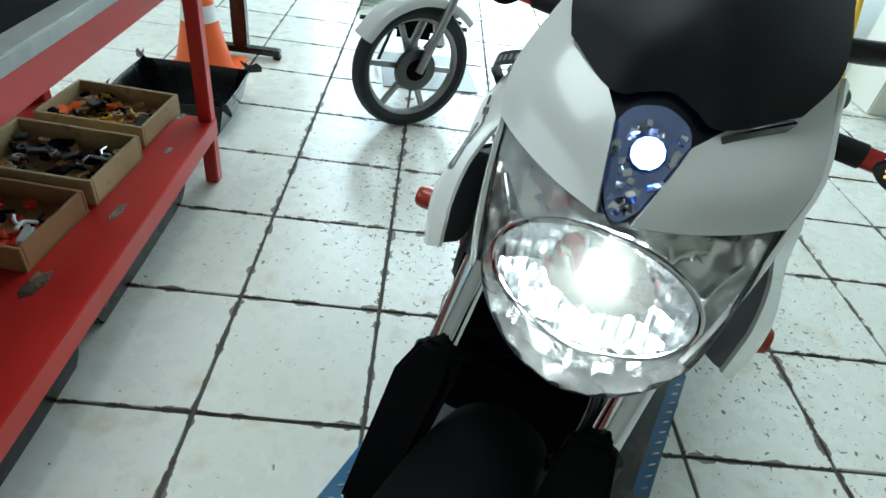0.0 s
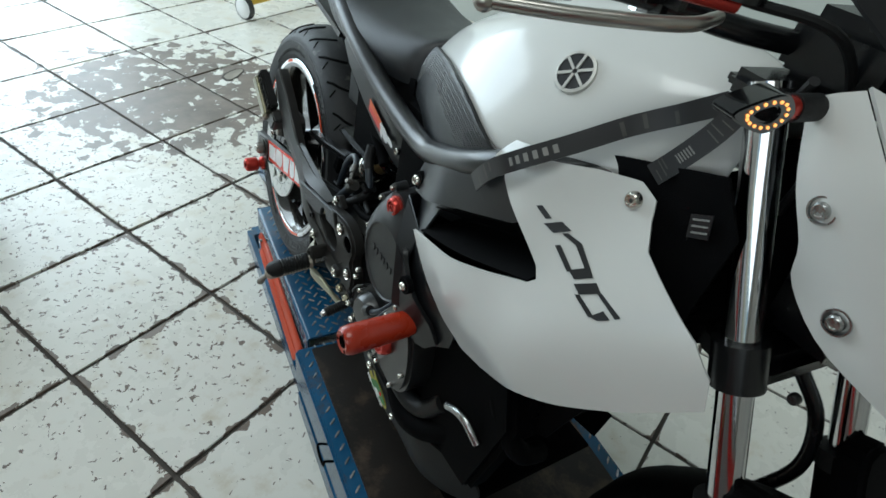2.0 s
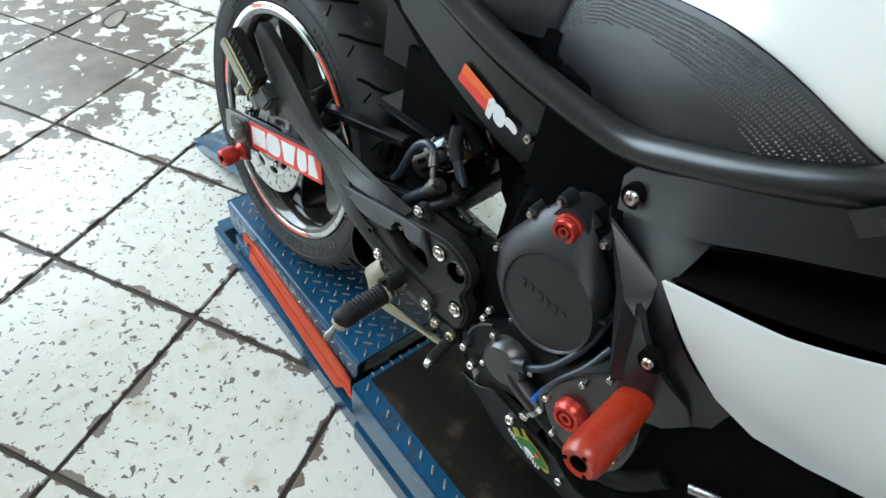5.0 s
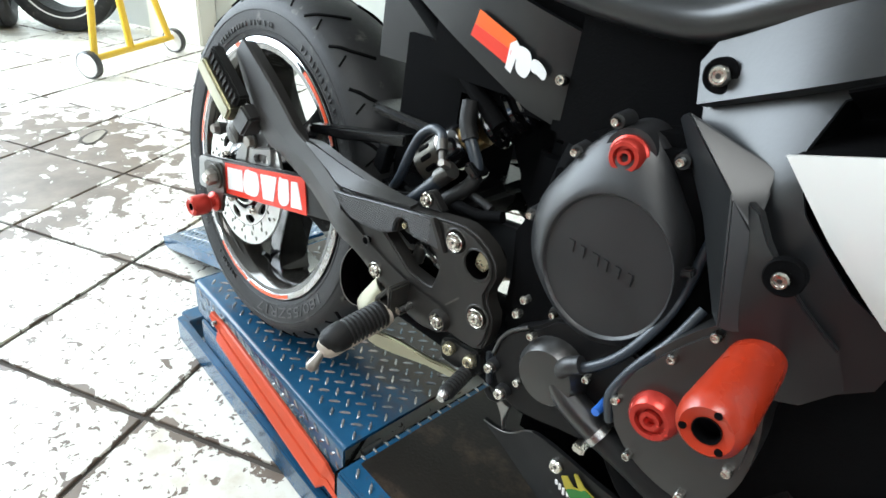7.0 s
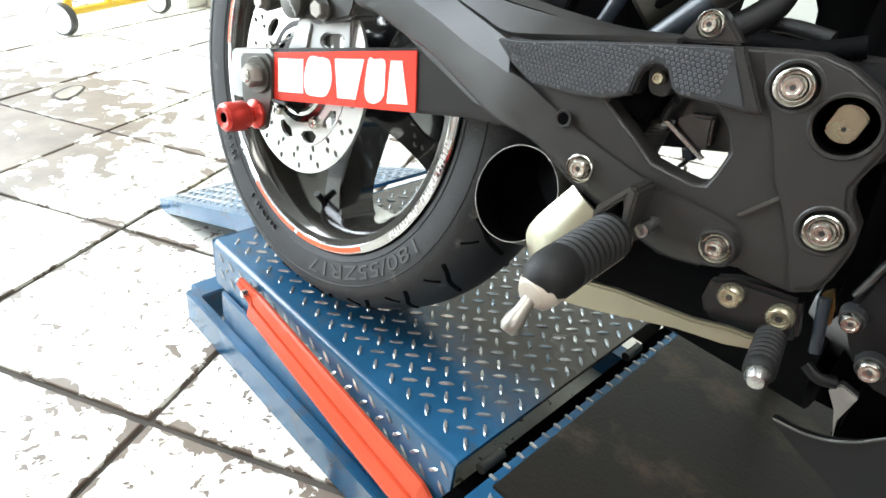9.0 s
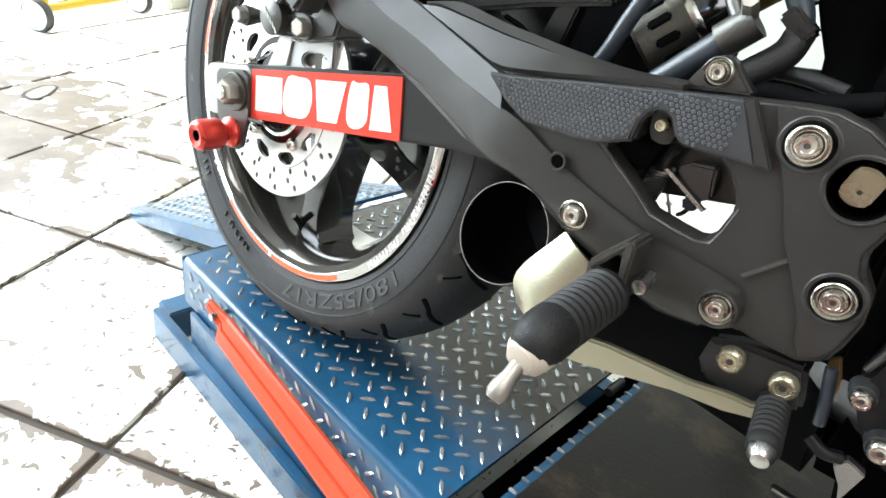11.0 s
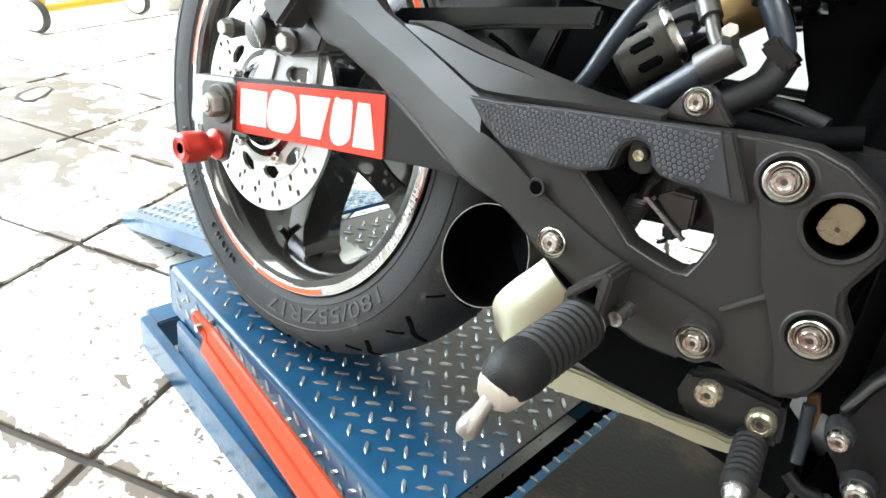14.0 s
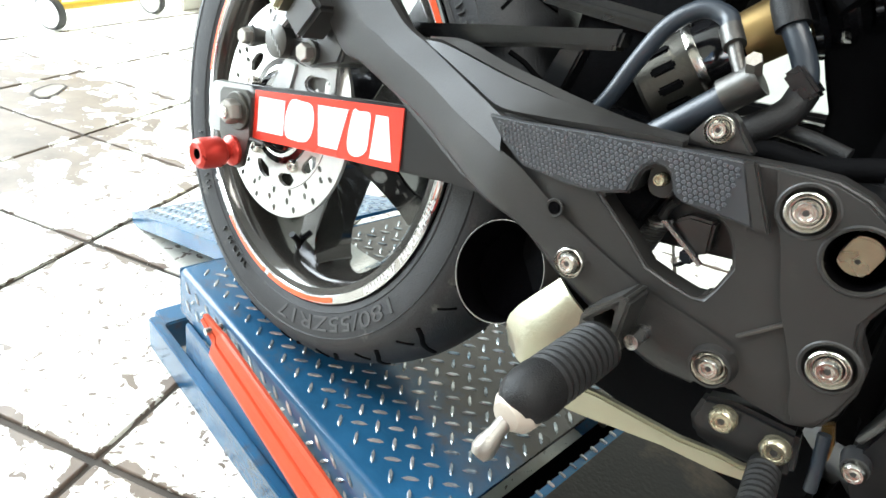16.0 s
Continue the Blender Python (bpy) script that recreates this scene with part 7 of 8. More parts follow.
    # headlight: bowl, reflector, bulb, clear lens
    outl = [(-0.117, 0.966), (-0.113, 0.94), (-0.108, 0.91), (-0.102, 0.87), (-0.094, 0.835), (-0.075, 0.807), (-0.045, 0.785), (0.0, 0.772), (0.045, 0.785), (0.075, 0.807), (0.094, 0.835), (0.102, 0.87), (0.108, 0.91), (0.113, 0.94), (0.117, 0.966), (0.09, 0.961), (0.05, 0.956), (0.0, 0.952), (-0.05, 0.956), (-0.09, 0.961)]
    ls = field([(-0.117, 0.966, 1.336), (0.117, 0.966, 1.336), (-0.102, 0.87, 1.38), (0.102, 0.87, 1.38), (-0.075, 0.807, 1.395), (0.075, 0.807, 1.395), (0, 0.772, 1.408), (0, 0.952, 1.4), (0, 0.87, 1.436), (0, 0.82, 1.43), (-0.055, 0.86, 1.422), (0.055, 0.86, 1.422), (-0.06, 0.956, 1.378), (0.06, 0.956, 1.378), (-0.09, 0.91, 1.385), (0.09, 0.91, 1.385)])
    def rim_gap(y, z):
        best = 1.0
        for (ya, za), (yb, zb) in zip(outl, outl[1:] + outl[:1]):
            u = max(0, min(1, ((y - ya) * (yb - ya) + (z - za) * (zb - za)) / ((yb - ya) ** 2 + (zb - za) ** 2)))
            best = min(best, math.hypot(y - ya - u * (yb - ya), z - za - u * (zb - za)))
        return best

    bowl = skin(outl, lambda y, z: ls(y, z) - 0.003 - 0.07 * (1 - math.exp(-rim_gap(y, z) / 0.032)) + 0.0012 * math.sin(y * 300), 0.008, 0.0, "x")
    h = part("headlight", bowl, BOWL, bike, "lit clear-lens headlight with chrome reflector", m=LAMP)
    part("housing", prism([(-0.1, 0.955), (-0.085, 0.83), (0, 0.775), (0.085, 0.83), (0.1, 0.955), (0.06, 1.0), (-0.06, 1.0)], 1.25, 1.325, bevel=0.01, axis="x"), BLACK, h, m=LAMP)
    lens = part("lens", skin(outl, ls, 0.012, 0.0, "x"), LENS, h, "clear plastic lens", m=LAMP)
    lens.visible_shadow = False
    part("lens_edge", tube([(ls(y, z) - 0.004, y, z) for y, z in outl[:15]], 0.0022, 6, 60), BLACK, h, m=LAMP)
    # dark strips inside the upper corners that stand in for reflections in the chrome
    for g in (-1, 1):
        part("inner_brow", loft(side([[(1.322, 0.104, 0.95), (1.34, 0.07, 0.95), (1.36, 0.03, 0.948)], [(1.328, 0.098, 0.936), (1.348, 0.075, 0.94), (1.367, 0.04, 0.943)]], g), 8, 3, 0.002), GLOSSB, h, m=LAMP)
        part("inner_fin", loft(side([[(1.362, 0.1, 0.935), (1.378, 0.085, 0.91), (1.385, 0.08, 0.87)], [(1.356, 0.097, 0.93), (1.37, 0.08, 0.905), (1.377, 0.075, 0.87)]], g), 8, 3, 0.002), CHROME, h, m=LAMP)
    # oval main reflector: upright strips of small tilted mirrors
    bm = bmesh.new()
    rng = random.Random(9)
    for i in range(44):
        for j in range(20):
            y0, z0 = -0.0902 + i * 0.0041, 0.822 + j * 0.006
            y1, z1 = y0 + 0.0041, z0 + 0.006
            if ((y0 + y1) / 0.176) ** 2 + (((z0 + z1) / 2 - 0.882) / 0.06) ** 2 > 1:
                continue
            ty, tz = 0.28 * math.sin(i * 2.1) + rng.uniform(-0.12, 0.12), 0.2 * math.sin(j * 1.7 + (i // 6)) + rng.uniform(-0.14, 0.14)
            vs = []
            for y, z in ((y0, z0), (y1, z0), (y1, z1), (y0, z1)):
                u2 = (y / 0.088) ** 2 + ((z - 0.882) / 0.06) ** 2
                vs.append(bm.verts.new((1.352 + 0.042 * min(1, u2) - 0.006 * (y / 0.09) ** 2 + ty * (y - (y0 + y1) / 2) + tz * (z - (z0 + z1) / 2), y, z)))
            bm.faces.new(vs)
    part("oval_reflector", bm, FACET, h, "faceted oval reflector", m=LAMP, smooth=False)
    part("oval_back", prism([(0.088 * math.cos(a), 0.882 + 0.06 * math.sin(a)) for a in [2 * math.pi * k / 32 for k in range(32)]], 1.342, 1.346, axis="x"), REFLECT, h, m=LAMP)
    part("oval_rim", tube([(1.4 - 0.008 * abs(math.cos(a)), 0.088 * math.cos(a), 0.881 + 0.06 * math.sin(a)) for a in [2 * math.pi * k / 24 for k in range(25)]], 0.0028, 8, 72), CHROME, h, m=LAMP)
    part("bulb", lathe([(0, -0.012), (0.007, -0.009), (0.009, 0), (0.007, 0.011), (0, 0.014)], 16), BULB, h, "lit bulb", m=LAMP @ pose(1.378, 0.004, 0.882) @ pose(0, 0, 0, 0, 0, 90))
    # pilot light over the headlight
    pl = smooth_loop([(-0.029, 0.986), (-0.025, 1.01), (-0.008, 1.02), (0.008, 1.02), (0.025, 1.01), (0.029, 0.986), (0.013, 0.958), (0.0, 0.948), (-0.013, 0.958)], 4)
    ps = lambda y, z: 1.407 - (z - 0.948) * 0.78 - 6 * y * y
    p = part("pilot_light", skin(pl, lambda y, z: ps(y, z) - 0.015, 0.008, 0.002, "x"), BLUEREF, bike, "lit bluish pilot light in a black surround", m=NOSE)
    part("pilot_surround", skin(smooth_loop([(-0.036, 0.99), (-0.046, 1.02), (-0.02, 1.05), (0.02, 1.05), (0.046, 1.02), (0.036, 0.99), (0.018, 0.96), (0.0, 0.944), (-0.018, 0.96)], 4), lambda y, z: ps(y, z) - 0.018 - 0.12 * max(0, z - 1.005), 0.01, 0.003, "x"), PILOTR, p, m=NOSE)
    eye = NOSE @ pose(ps(0, 0.992) - 0.013, 0.002, 0.992) @ pose(0, 0, 0, 0, -38) @ pose(0, 0, 0, 0, 0, 90)
    part("pilot_bulb", lathe([(0, -0.011), (0.003, -0.01), (0.0056, -0.007), (0.0068, 0), (0.0068, 0.002), (0, 0.003)], 20), PILOT, p, m=eye)
    part("pilot_ring", lathe([(0.0072, -0.002), (0.0125, -0.0085), (0.0145, -0.004), (0.0145, 0.003), (0.0072, 0.003)], 12, True), BLUEREF, p, m=eye)
    rng = random.Random(21)
    for k in range(44):
        pz = rng.uniform(0.956, 1.014)
        py = rng.uniform(-1, 1) * (0.023 if pz > 0.984 else 0.023 * (pz - 0.944) / 0.04)
        if math.hypot(py - 0.002, (pz - 0.992) * 1.25) < 0.0145:
            continue
        sz = rng.uniform(0.0025, 0.0045)
        part("pilot_facet", box(-0.0006, 0.0006, -sz, sz, -sz * 0.8, sz * 0.8), REFLECT if k % 3 else BLUEREF, p, m=NOSE @ pose(ps(py, pz) - 0.010, py, pz, rng.uniform(0, 90), rng.uniform(-60, -15), rng.uniform(-35, 35)))
    plens = part("pilot_lens", skin(pl, ps, 0.008, 0.0, "x"), LENS, p, m=NOSE)
    plens.visible_shadow = False
    # turn signals
    for sgn, name in ((-1, "turn_signal"), (1, "turn_signal")):
        shape = smooth_loop([(0.0, 0.0), (0.015, 0.014), (0.034, 0.014), (0.068, 0.0), (0.034, -0.014), (0.015, -0.014)], 4)
        hole = smooth_loop([(0.019, 0.0), (0.027, 0.006), (0.045, 0.0), (0.027, -0.006)], 4)
        m = STEER @ (pose(1.212, -0.123, 1.024) if sgn < 0 else pose(1.196, 0.138, 0.992)) @ (pose(0, 0, 0, 0, 0, -90 if sgn < 0 else 90))
        t = part(name, tube([(-0.005, 0, 0), (0.028, 0, 0)], 0.011, 16), RUBBER, bike, "slim smoked arrow-shaped turn signal with red stem", m=m)
        part("stem", tube([(0.024, 0, 0), (0.042, 0, 0)], 0.0095, 14), REDAN, t, m=m)
        part("arrow_body", prism([(a + 0.036, b) for a, b in shape], -0.011, 0.011, [[(a + 0.036, b) for a, b in hole]], bevel=0.002), GLOSSB, t, m=m)
        for q in range(16):
            a = 2 * math.pi * q / 16
            part("light_chip", lathe([(0, -0.0122), (0.0013, -0.0122), (0.0013, 0.0122), (0, 0.0122)], 8), AMBER, t, m=m @ pose(0.036 + 0.032 + 0.021 * math.cos(a), 0, (0.0098 - 0.0024 * math.cos(a)) * math.sin(a)))
    # handlebar
    hb = part("handlebar", tube([(0.985, -0.37, 1.045), (1.05, -0.23, 1.06), (1.12, -0.12, 1.05), (1.14, 0, 1.045), (1.12, 0.12, 1.05), (1.05, 0.23, 1.06), (0.985, 0.37, 1.045)], 0.011, 14), BLACK, bike, "black handlebar with red switches and bare levers", m=STEER)
    for g in (-1, 1):
        part("grip", tube([(1.04, g * 0.25, 1.058), (0.985, g * 0.37, 1.045)], 0.0165, 18), RUBBER, hb, m=STEER)
        part("bar_end", lathe([(0, -0.02), (0.012, -0.018), (0.016, -0.008), (0.016, 0.008), (0.011, 0.016), (0, 0.016)], 20), BLACK, hb, m=STEER @ pose(0.978, g * 0.385, 1.043))
        part("clamp", box(1.06, 1.11, g * 0.19 - 0.022, g * 0.19 + 0.022, 1.04, 1.085, 0.018, 4), BLACK, hb, m=STEER)
        tip = (1.058, -0.342, 1.041) if g < 0 else (1.108, 0.395, 1.036)
        part("lever", tube([(1.125, g * 0.165, 1.06), (1.135, g * 0.21, 1.056), ((tip[0] + 1.14) / 2, g * 0.28, 1.047), tip], 0.0074, 12, squash=0.8), LEVER, hb, "bare metal lever", m=STEER)
        part("lever_ball", lathe([(0, -0.0095), (0.0048, -0.0082), (0.0082, -0.0048), (0.0095, 0), (0.0082, 0.0048), (0.0048, 0.0082), (0, 0.0095)], 20), LEVER, hb, m=STEER @ pose(*tip))
        part("red_bar", tube([(1.14, g * 0.17, 1.075), (1.12, g * 0.26, 1.082)], 0.007, 10), REDAN, hb, m=STEER)
    part("reservoir", lathe([(0, -0.02), (0.02, -0.02), (0.02, 0.015), (0, 0.015)], 20), BLACK, hb, m=STEER @ pose(1.14, -0.17, 1.1) @ pose(0, 0, 0, 90))
    for pts in ([(1.14, -0.17, 1.08), (1.19, -0.1, 1.07), (1.2, -0.05, 1.0), (1.19, -0.04, 0.9)], [(1.2, -0.12, 1.04), (1.16, -0.08, 0.98), (1.12, -0.05, 0.9)]):
        part("cable", tube(pts, 0.0045, 8), RUBBER, hb, m=STEER)


build_front()


def build_straps():
    """Printed tie-down straps from the tank side to the fork."""
    def strap(points, width):
        pts = spline(points, 72)
        out = Vector((0.25, -1, 0.25)).normalized()

        def ribbon(i0, i1, lo, hi, lift, thick):
            bm = bmesh.new()
            rows = []
            for k in range(i0, i1 + 1):
                e = (pts[min(k + 1, 72)] - pts[max(k - 1, 0)]).normalized()
                up = out.cross(e).normalized()
                if up.z < 0:
                    up = -up
                rows.append([bm.verts.new(pts[k] + up * width * w + out * lift) for w in (lo, hi)])
            for p, q in zip(rows, rows[1:]):
                bm.faces.new((p[0], p[1], q[1], q[0]))
            return solid(bm, thick)

        root = part("strap", ribbon(0, 72, -0.5, 0.5, 0.0, 0.0015), LETTER, None)
        root.matrix_world = BIKE
        tagged(root, "black webbing tie-down strap with pale printed shapes, looped round the motorcycle", "strap")
        for i0, n, lo, hi, mat in ((4, 1, -0.42, 0.1, GUNM), (9, 1, -0.35, 0.42, GUNM), (12, 1, -0.1, 0.42, GUNM), (22, 1, -0.2, 0.22, PRINT), (24, 1, -0.2, 0.22, PRINT), (26, 1, -0.2, 0.22, PRINT), (28, 1, -0.2, 0.22, PRINT), (30, 1, -0.2, 0.22, PRINT), (32, 1, -0.2, 0.22, PRINT), (46, 1, -0.4, 0.3, GUNM), (51, 1, -0.3, 0.4, GUNM), (58, 1, -0.42, 0.2, GUNM)):
            part("printed_bar", ribbon(i0, i0 + n, lo, hi, 0.002, 0.0), mat, root, smooth=False)

    strap([(0.935, -0.213, 0.808), (0.968, -0.224, 0.846), (1.0, -0.221, 0.876), (1.028, -0.176, 0.906), (1.052, -0.132, 0.934), (1.085, -0.105, 0.962), (1.12, -0.1, 0.99)], 0.021)
    strap([(1.105, -0.142, 0.91), (1.118, -0.132, 0.935), (1.13, -0.118, 0.965), (1.135, -0.105, 0.99)], 0.022)


build_straps()


# ---- things round the lift ----
def build_bench():
    b = empty("workbench", pose(-0.735, 0.2, 0), "red steel workbench with chipped paint and a low shelf", "workbench")
    x0, x1, y0 = -0.62, 0.0, -2.6
    for x, y in ((0.0, 0.0), (-0.6, 0.0), (0.0, y0), (-0.6, y0)):
        part("leg", bevelled(box(x - 0.025, x + 0.025, y - 0.025, y + 0.025, 0, 0.86), 0.004), BENCH, b)
    part("shelf", box(x0, x1 + 0.02, y0, 0.02, 0.255, 0.268, 0.003), BENCH, b, "scratched red shelf")
    for px, py, w, h in ((-0.16, -0.52, 0.05, 0.09), (-0.06, -0.62, 0.025, 0.1), (-0.1, 0.0, 0.04, 0.06), (-0.12, -0.95, 0.05, 0.12), (-0.05, -0.25, 0.02, 0.05)):
        part("bare_patch", prism([(px + a * w / 2, py + c * h / 2) for a, c in ((-1, -0.6), (-0.4, -1), (0.5, -0.7), (1, 0.1), (0.6, 0.9), (-0.2, 0.6), (-0.8, 0.8))], 0.2681, 0.2686, axis="z"), STEEL, b, smooth=False)
    part("shelf_lip", box(x1 + 0.012, x1 + 0.03, y0, 0.02, 0.2, 0.272, 0.003), BENCH, b)
    part("top_rail", box(x1 - 0.02, x1 + 0.02, y0, 0.02, 0.78, 0.86, 0.003), BENCH, b)
    part("top_rail", box(x0, x0 + 0.04, y0, 0.02, 0.78, 0.86, 0.003), BENCH, b)
    part("top_edge", box(x1 - 0.03, x1 + 0.03, y0, 0.03, 0.862, 0.9, 0.004), ALU, b, "pale metal edge strip")
    part("top", box(x0, x1 - 0.032, y0, 0.03, 0.865, 0.895, 0.003), DEEP, b, "dark rubber top")
    part("back_panel", box(x0 - 0.02, x0 - 0.005, y0, 0.02, 0.25, 0.8), WALLG, b)
    part("shelf_strut", box(x0 + 0.02, x0 + 0.06, -0.5, -0.46, 0.268, 0.78, 0.003), BENCH, b)


build_bench()


def build_tray(name, x, y, z, sx, sy, sz, mat, turn, label, bits):
    t = empty(name, pose(x, y, z, 0, 0, turn), label, "tray", "parts trays on the bench shelf")
    w = 0.012
    part("tray_bottom", box(-sx / 2, sx / 2, -sy / 2, sy / 2, 0, 0.008), CARD, t)
    part("tray_side", box(-sx / 2, sx / 2, -sy / 2, -sy / 2 + w, 0, sz, 0.002), mat, t)
    part("tray_side", box(-sx / 2, sx / 2, sy / 2 - w, sy / 2, 0, sz, 0.002), mat, t)
    part("tray_side", box(-sx / 2, -sx / 2 + w, -sy / 2 + w, sy / 2 - w, 0, sz, 0.002), mat, t)
    part("tray_side", box(sx / 2 - w, sx / 2, -sy / 2 + w, sy / 2 - w, 0, sz, 0.002), mat, t)
    rng = random.Random(hash(len(bits)) + int(100 * sx))
    for k in range(60):
        bx, by = rng.uniform(-sx / 2 + 0.04, sx / 2 - 0.04), rng.uniform(-sy / 2 + 0.04, sy / 2 - 0.04)
        mat2 = bits[k % len(bits)]
        kind = rng.randrange(3)
        rot = pose(bx, by, 0.01 + 0.011 * (k % 4), rng.uniform(-20, 20), rng.uniform(-20, 20), rng.uniform(0, 180))
        if kind == 0:
            part("loose_part", box(-0.028, 0.028, -0.014, 0.014, 0, 0.016, 0.003), mat2, t, m=rot)
        elif kind == 1:
            part("loose_part", lathe([(0.008, 0), (0.017, 0), (0.017, 0.012), (0.008, 0.012)], 16, True), mat2, t, m=rot @ pose(0, 0, 0, 90))
        else:
            part("loose_part", tube([(-0.03, 0, 0.006), (0, 0.015, 0.01), (0.03, 0, 0.006)], 0.005, 8), mat2, t, m=rot)


build_tray("parts_tray", -1.035, 0.1, 0.269, 0.37, 0.28, 0.075, WOOD, -4, "pale wooden tray of small boxes and spare parts", [CARD, YELLOW, CARD, DEEP, ORST, BLACKM, DEEP])
build_tray("parts_tray", -1.05, -0.25, 0.269, 0.4, 0.29, 0.085, WOOD, -4, "pale wooden tray of dark worn metal parts", [DEEP, STEEL, BLACKM, CARD, DEEP, BLACKM])
build_tray("parts_tray", -1.08, -0.56, 0.269, 0.4, 0.28, 0.075, CARD, -5, "brown tray with red plastic pieces", [REDST, REDST, DEEP, WHST])


def build_tub(x, y, z, label, sx=0.34, sy=0.5):
    rows = []
    for zz, k in ((0.0, 0.82), (0.05, 0.9), (0.15, 1.0), (0.16, 1.05), (0.15, 1.05)):
        rows.append([(sx / 2 * k * px, sy / 2 * k * py, zz) for px, py in ((1, 0), (0.97, 0.9), (0.9, 0.97), (0, 1), (-0.9, 0.97), (-0.97, 0.9), (-1, 0), (-0.97, -0.9), (-0.9, -0.97), (0, -1), (0.9, -0.97), (0.97, -0.9), (1, 0))])
    t = part("plastic_tub", loft(rows, 48, 12, 0.004), BLACK, None)
    t.matrix_world = pose(x, y, z)
    tagged(t, label, "tub")
    part("tub_bottom", box(-sx * 0.4, sx * 0.4, -sy * 0.4, sy * 0.4, 0.0, 0.008), BLACK, t)
    return t


build_tub(-1.03, 0.72, 0.0, "black plastic drain tub beside the bench", 0.5, 0.42)
build_tub(-0.885, -0.3, 0.0, "black plastic tub under the bench shelf", 0.2, 0.8)
build_tub(-0.885, -0.99, 0.0, "black plastic tub under the bench shelf", 0.2, 0.5)


def build_cone():
    c = part("traffic_cone", lathe([(0.145, 0.03), (0.1, 0.22), (0.075, 0.36), (0.045, 0.55), (0.025, 0.68), (0.018, 0.69)], 40), CONE, None)
    c.data.transform(pose(0, 0, 0, 90))
    c.matrix_world = pose(-1.1, 1.23, 0)
    tagged(c, "orange plastic traffic cone with pale bands", "cone")
    part("cone_base", box(-0.18, 0.18, -0.18, 0.18, 0, 0.03, 0.01), CONE, c)
    for r0, r1, z0, z1 in ((0.0905, 0.0765, 0.275, 0.355), (0.064, 0.052, 0.44, 0.52)):
        b = lathe([(r0 + 0.002, z0), (r1 + 0.002, z1)], 40)
        b.transform(pose(0, 0, 0, 90))
        part("pale_band", b, WHST, c)


build_cone()


def build_stand():
    s = empty("steel_stand", pose(-0.92, 1.5, 0), "black steel work stand with a flat foot", "stand")
    part("foot", box(-0.3, 0.16, -0.03, 0.03, 0.02, 0.055, 0.006), BLACK, s)
    part("foot_pad", box(0.12, 0.16, -0.025, 0.025, 0, 0.022, 0.004), RUBBER, s)
    part("foot_pad", box(-0.3, -0.26, -0.025, 0.025, 0, 0.022, 0.004), RUBBER, s)
    part("post", box(-0.1, -0.02, -0.03, 0.03, 0.055, 1.0, 0.006), BLACK, s)
    part("table", box(-0.5, 0.3, -0.3, 0.3, 1.0, 1.03, 0.006), ALU, s)


build_stand()


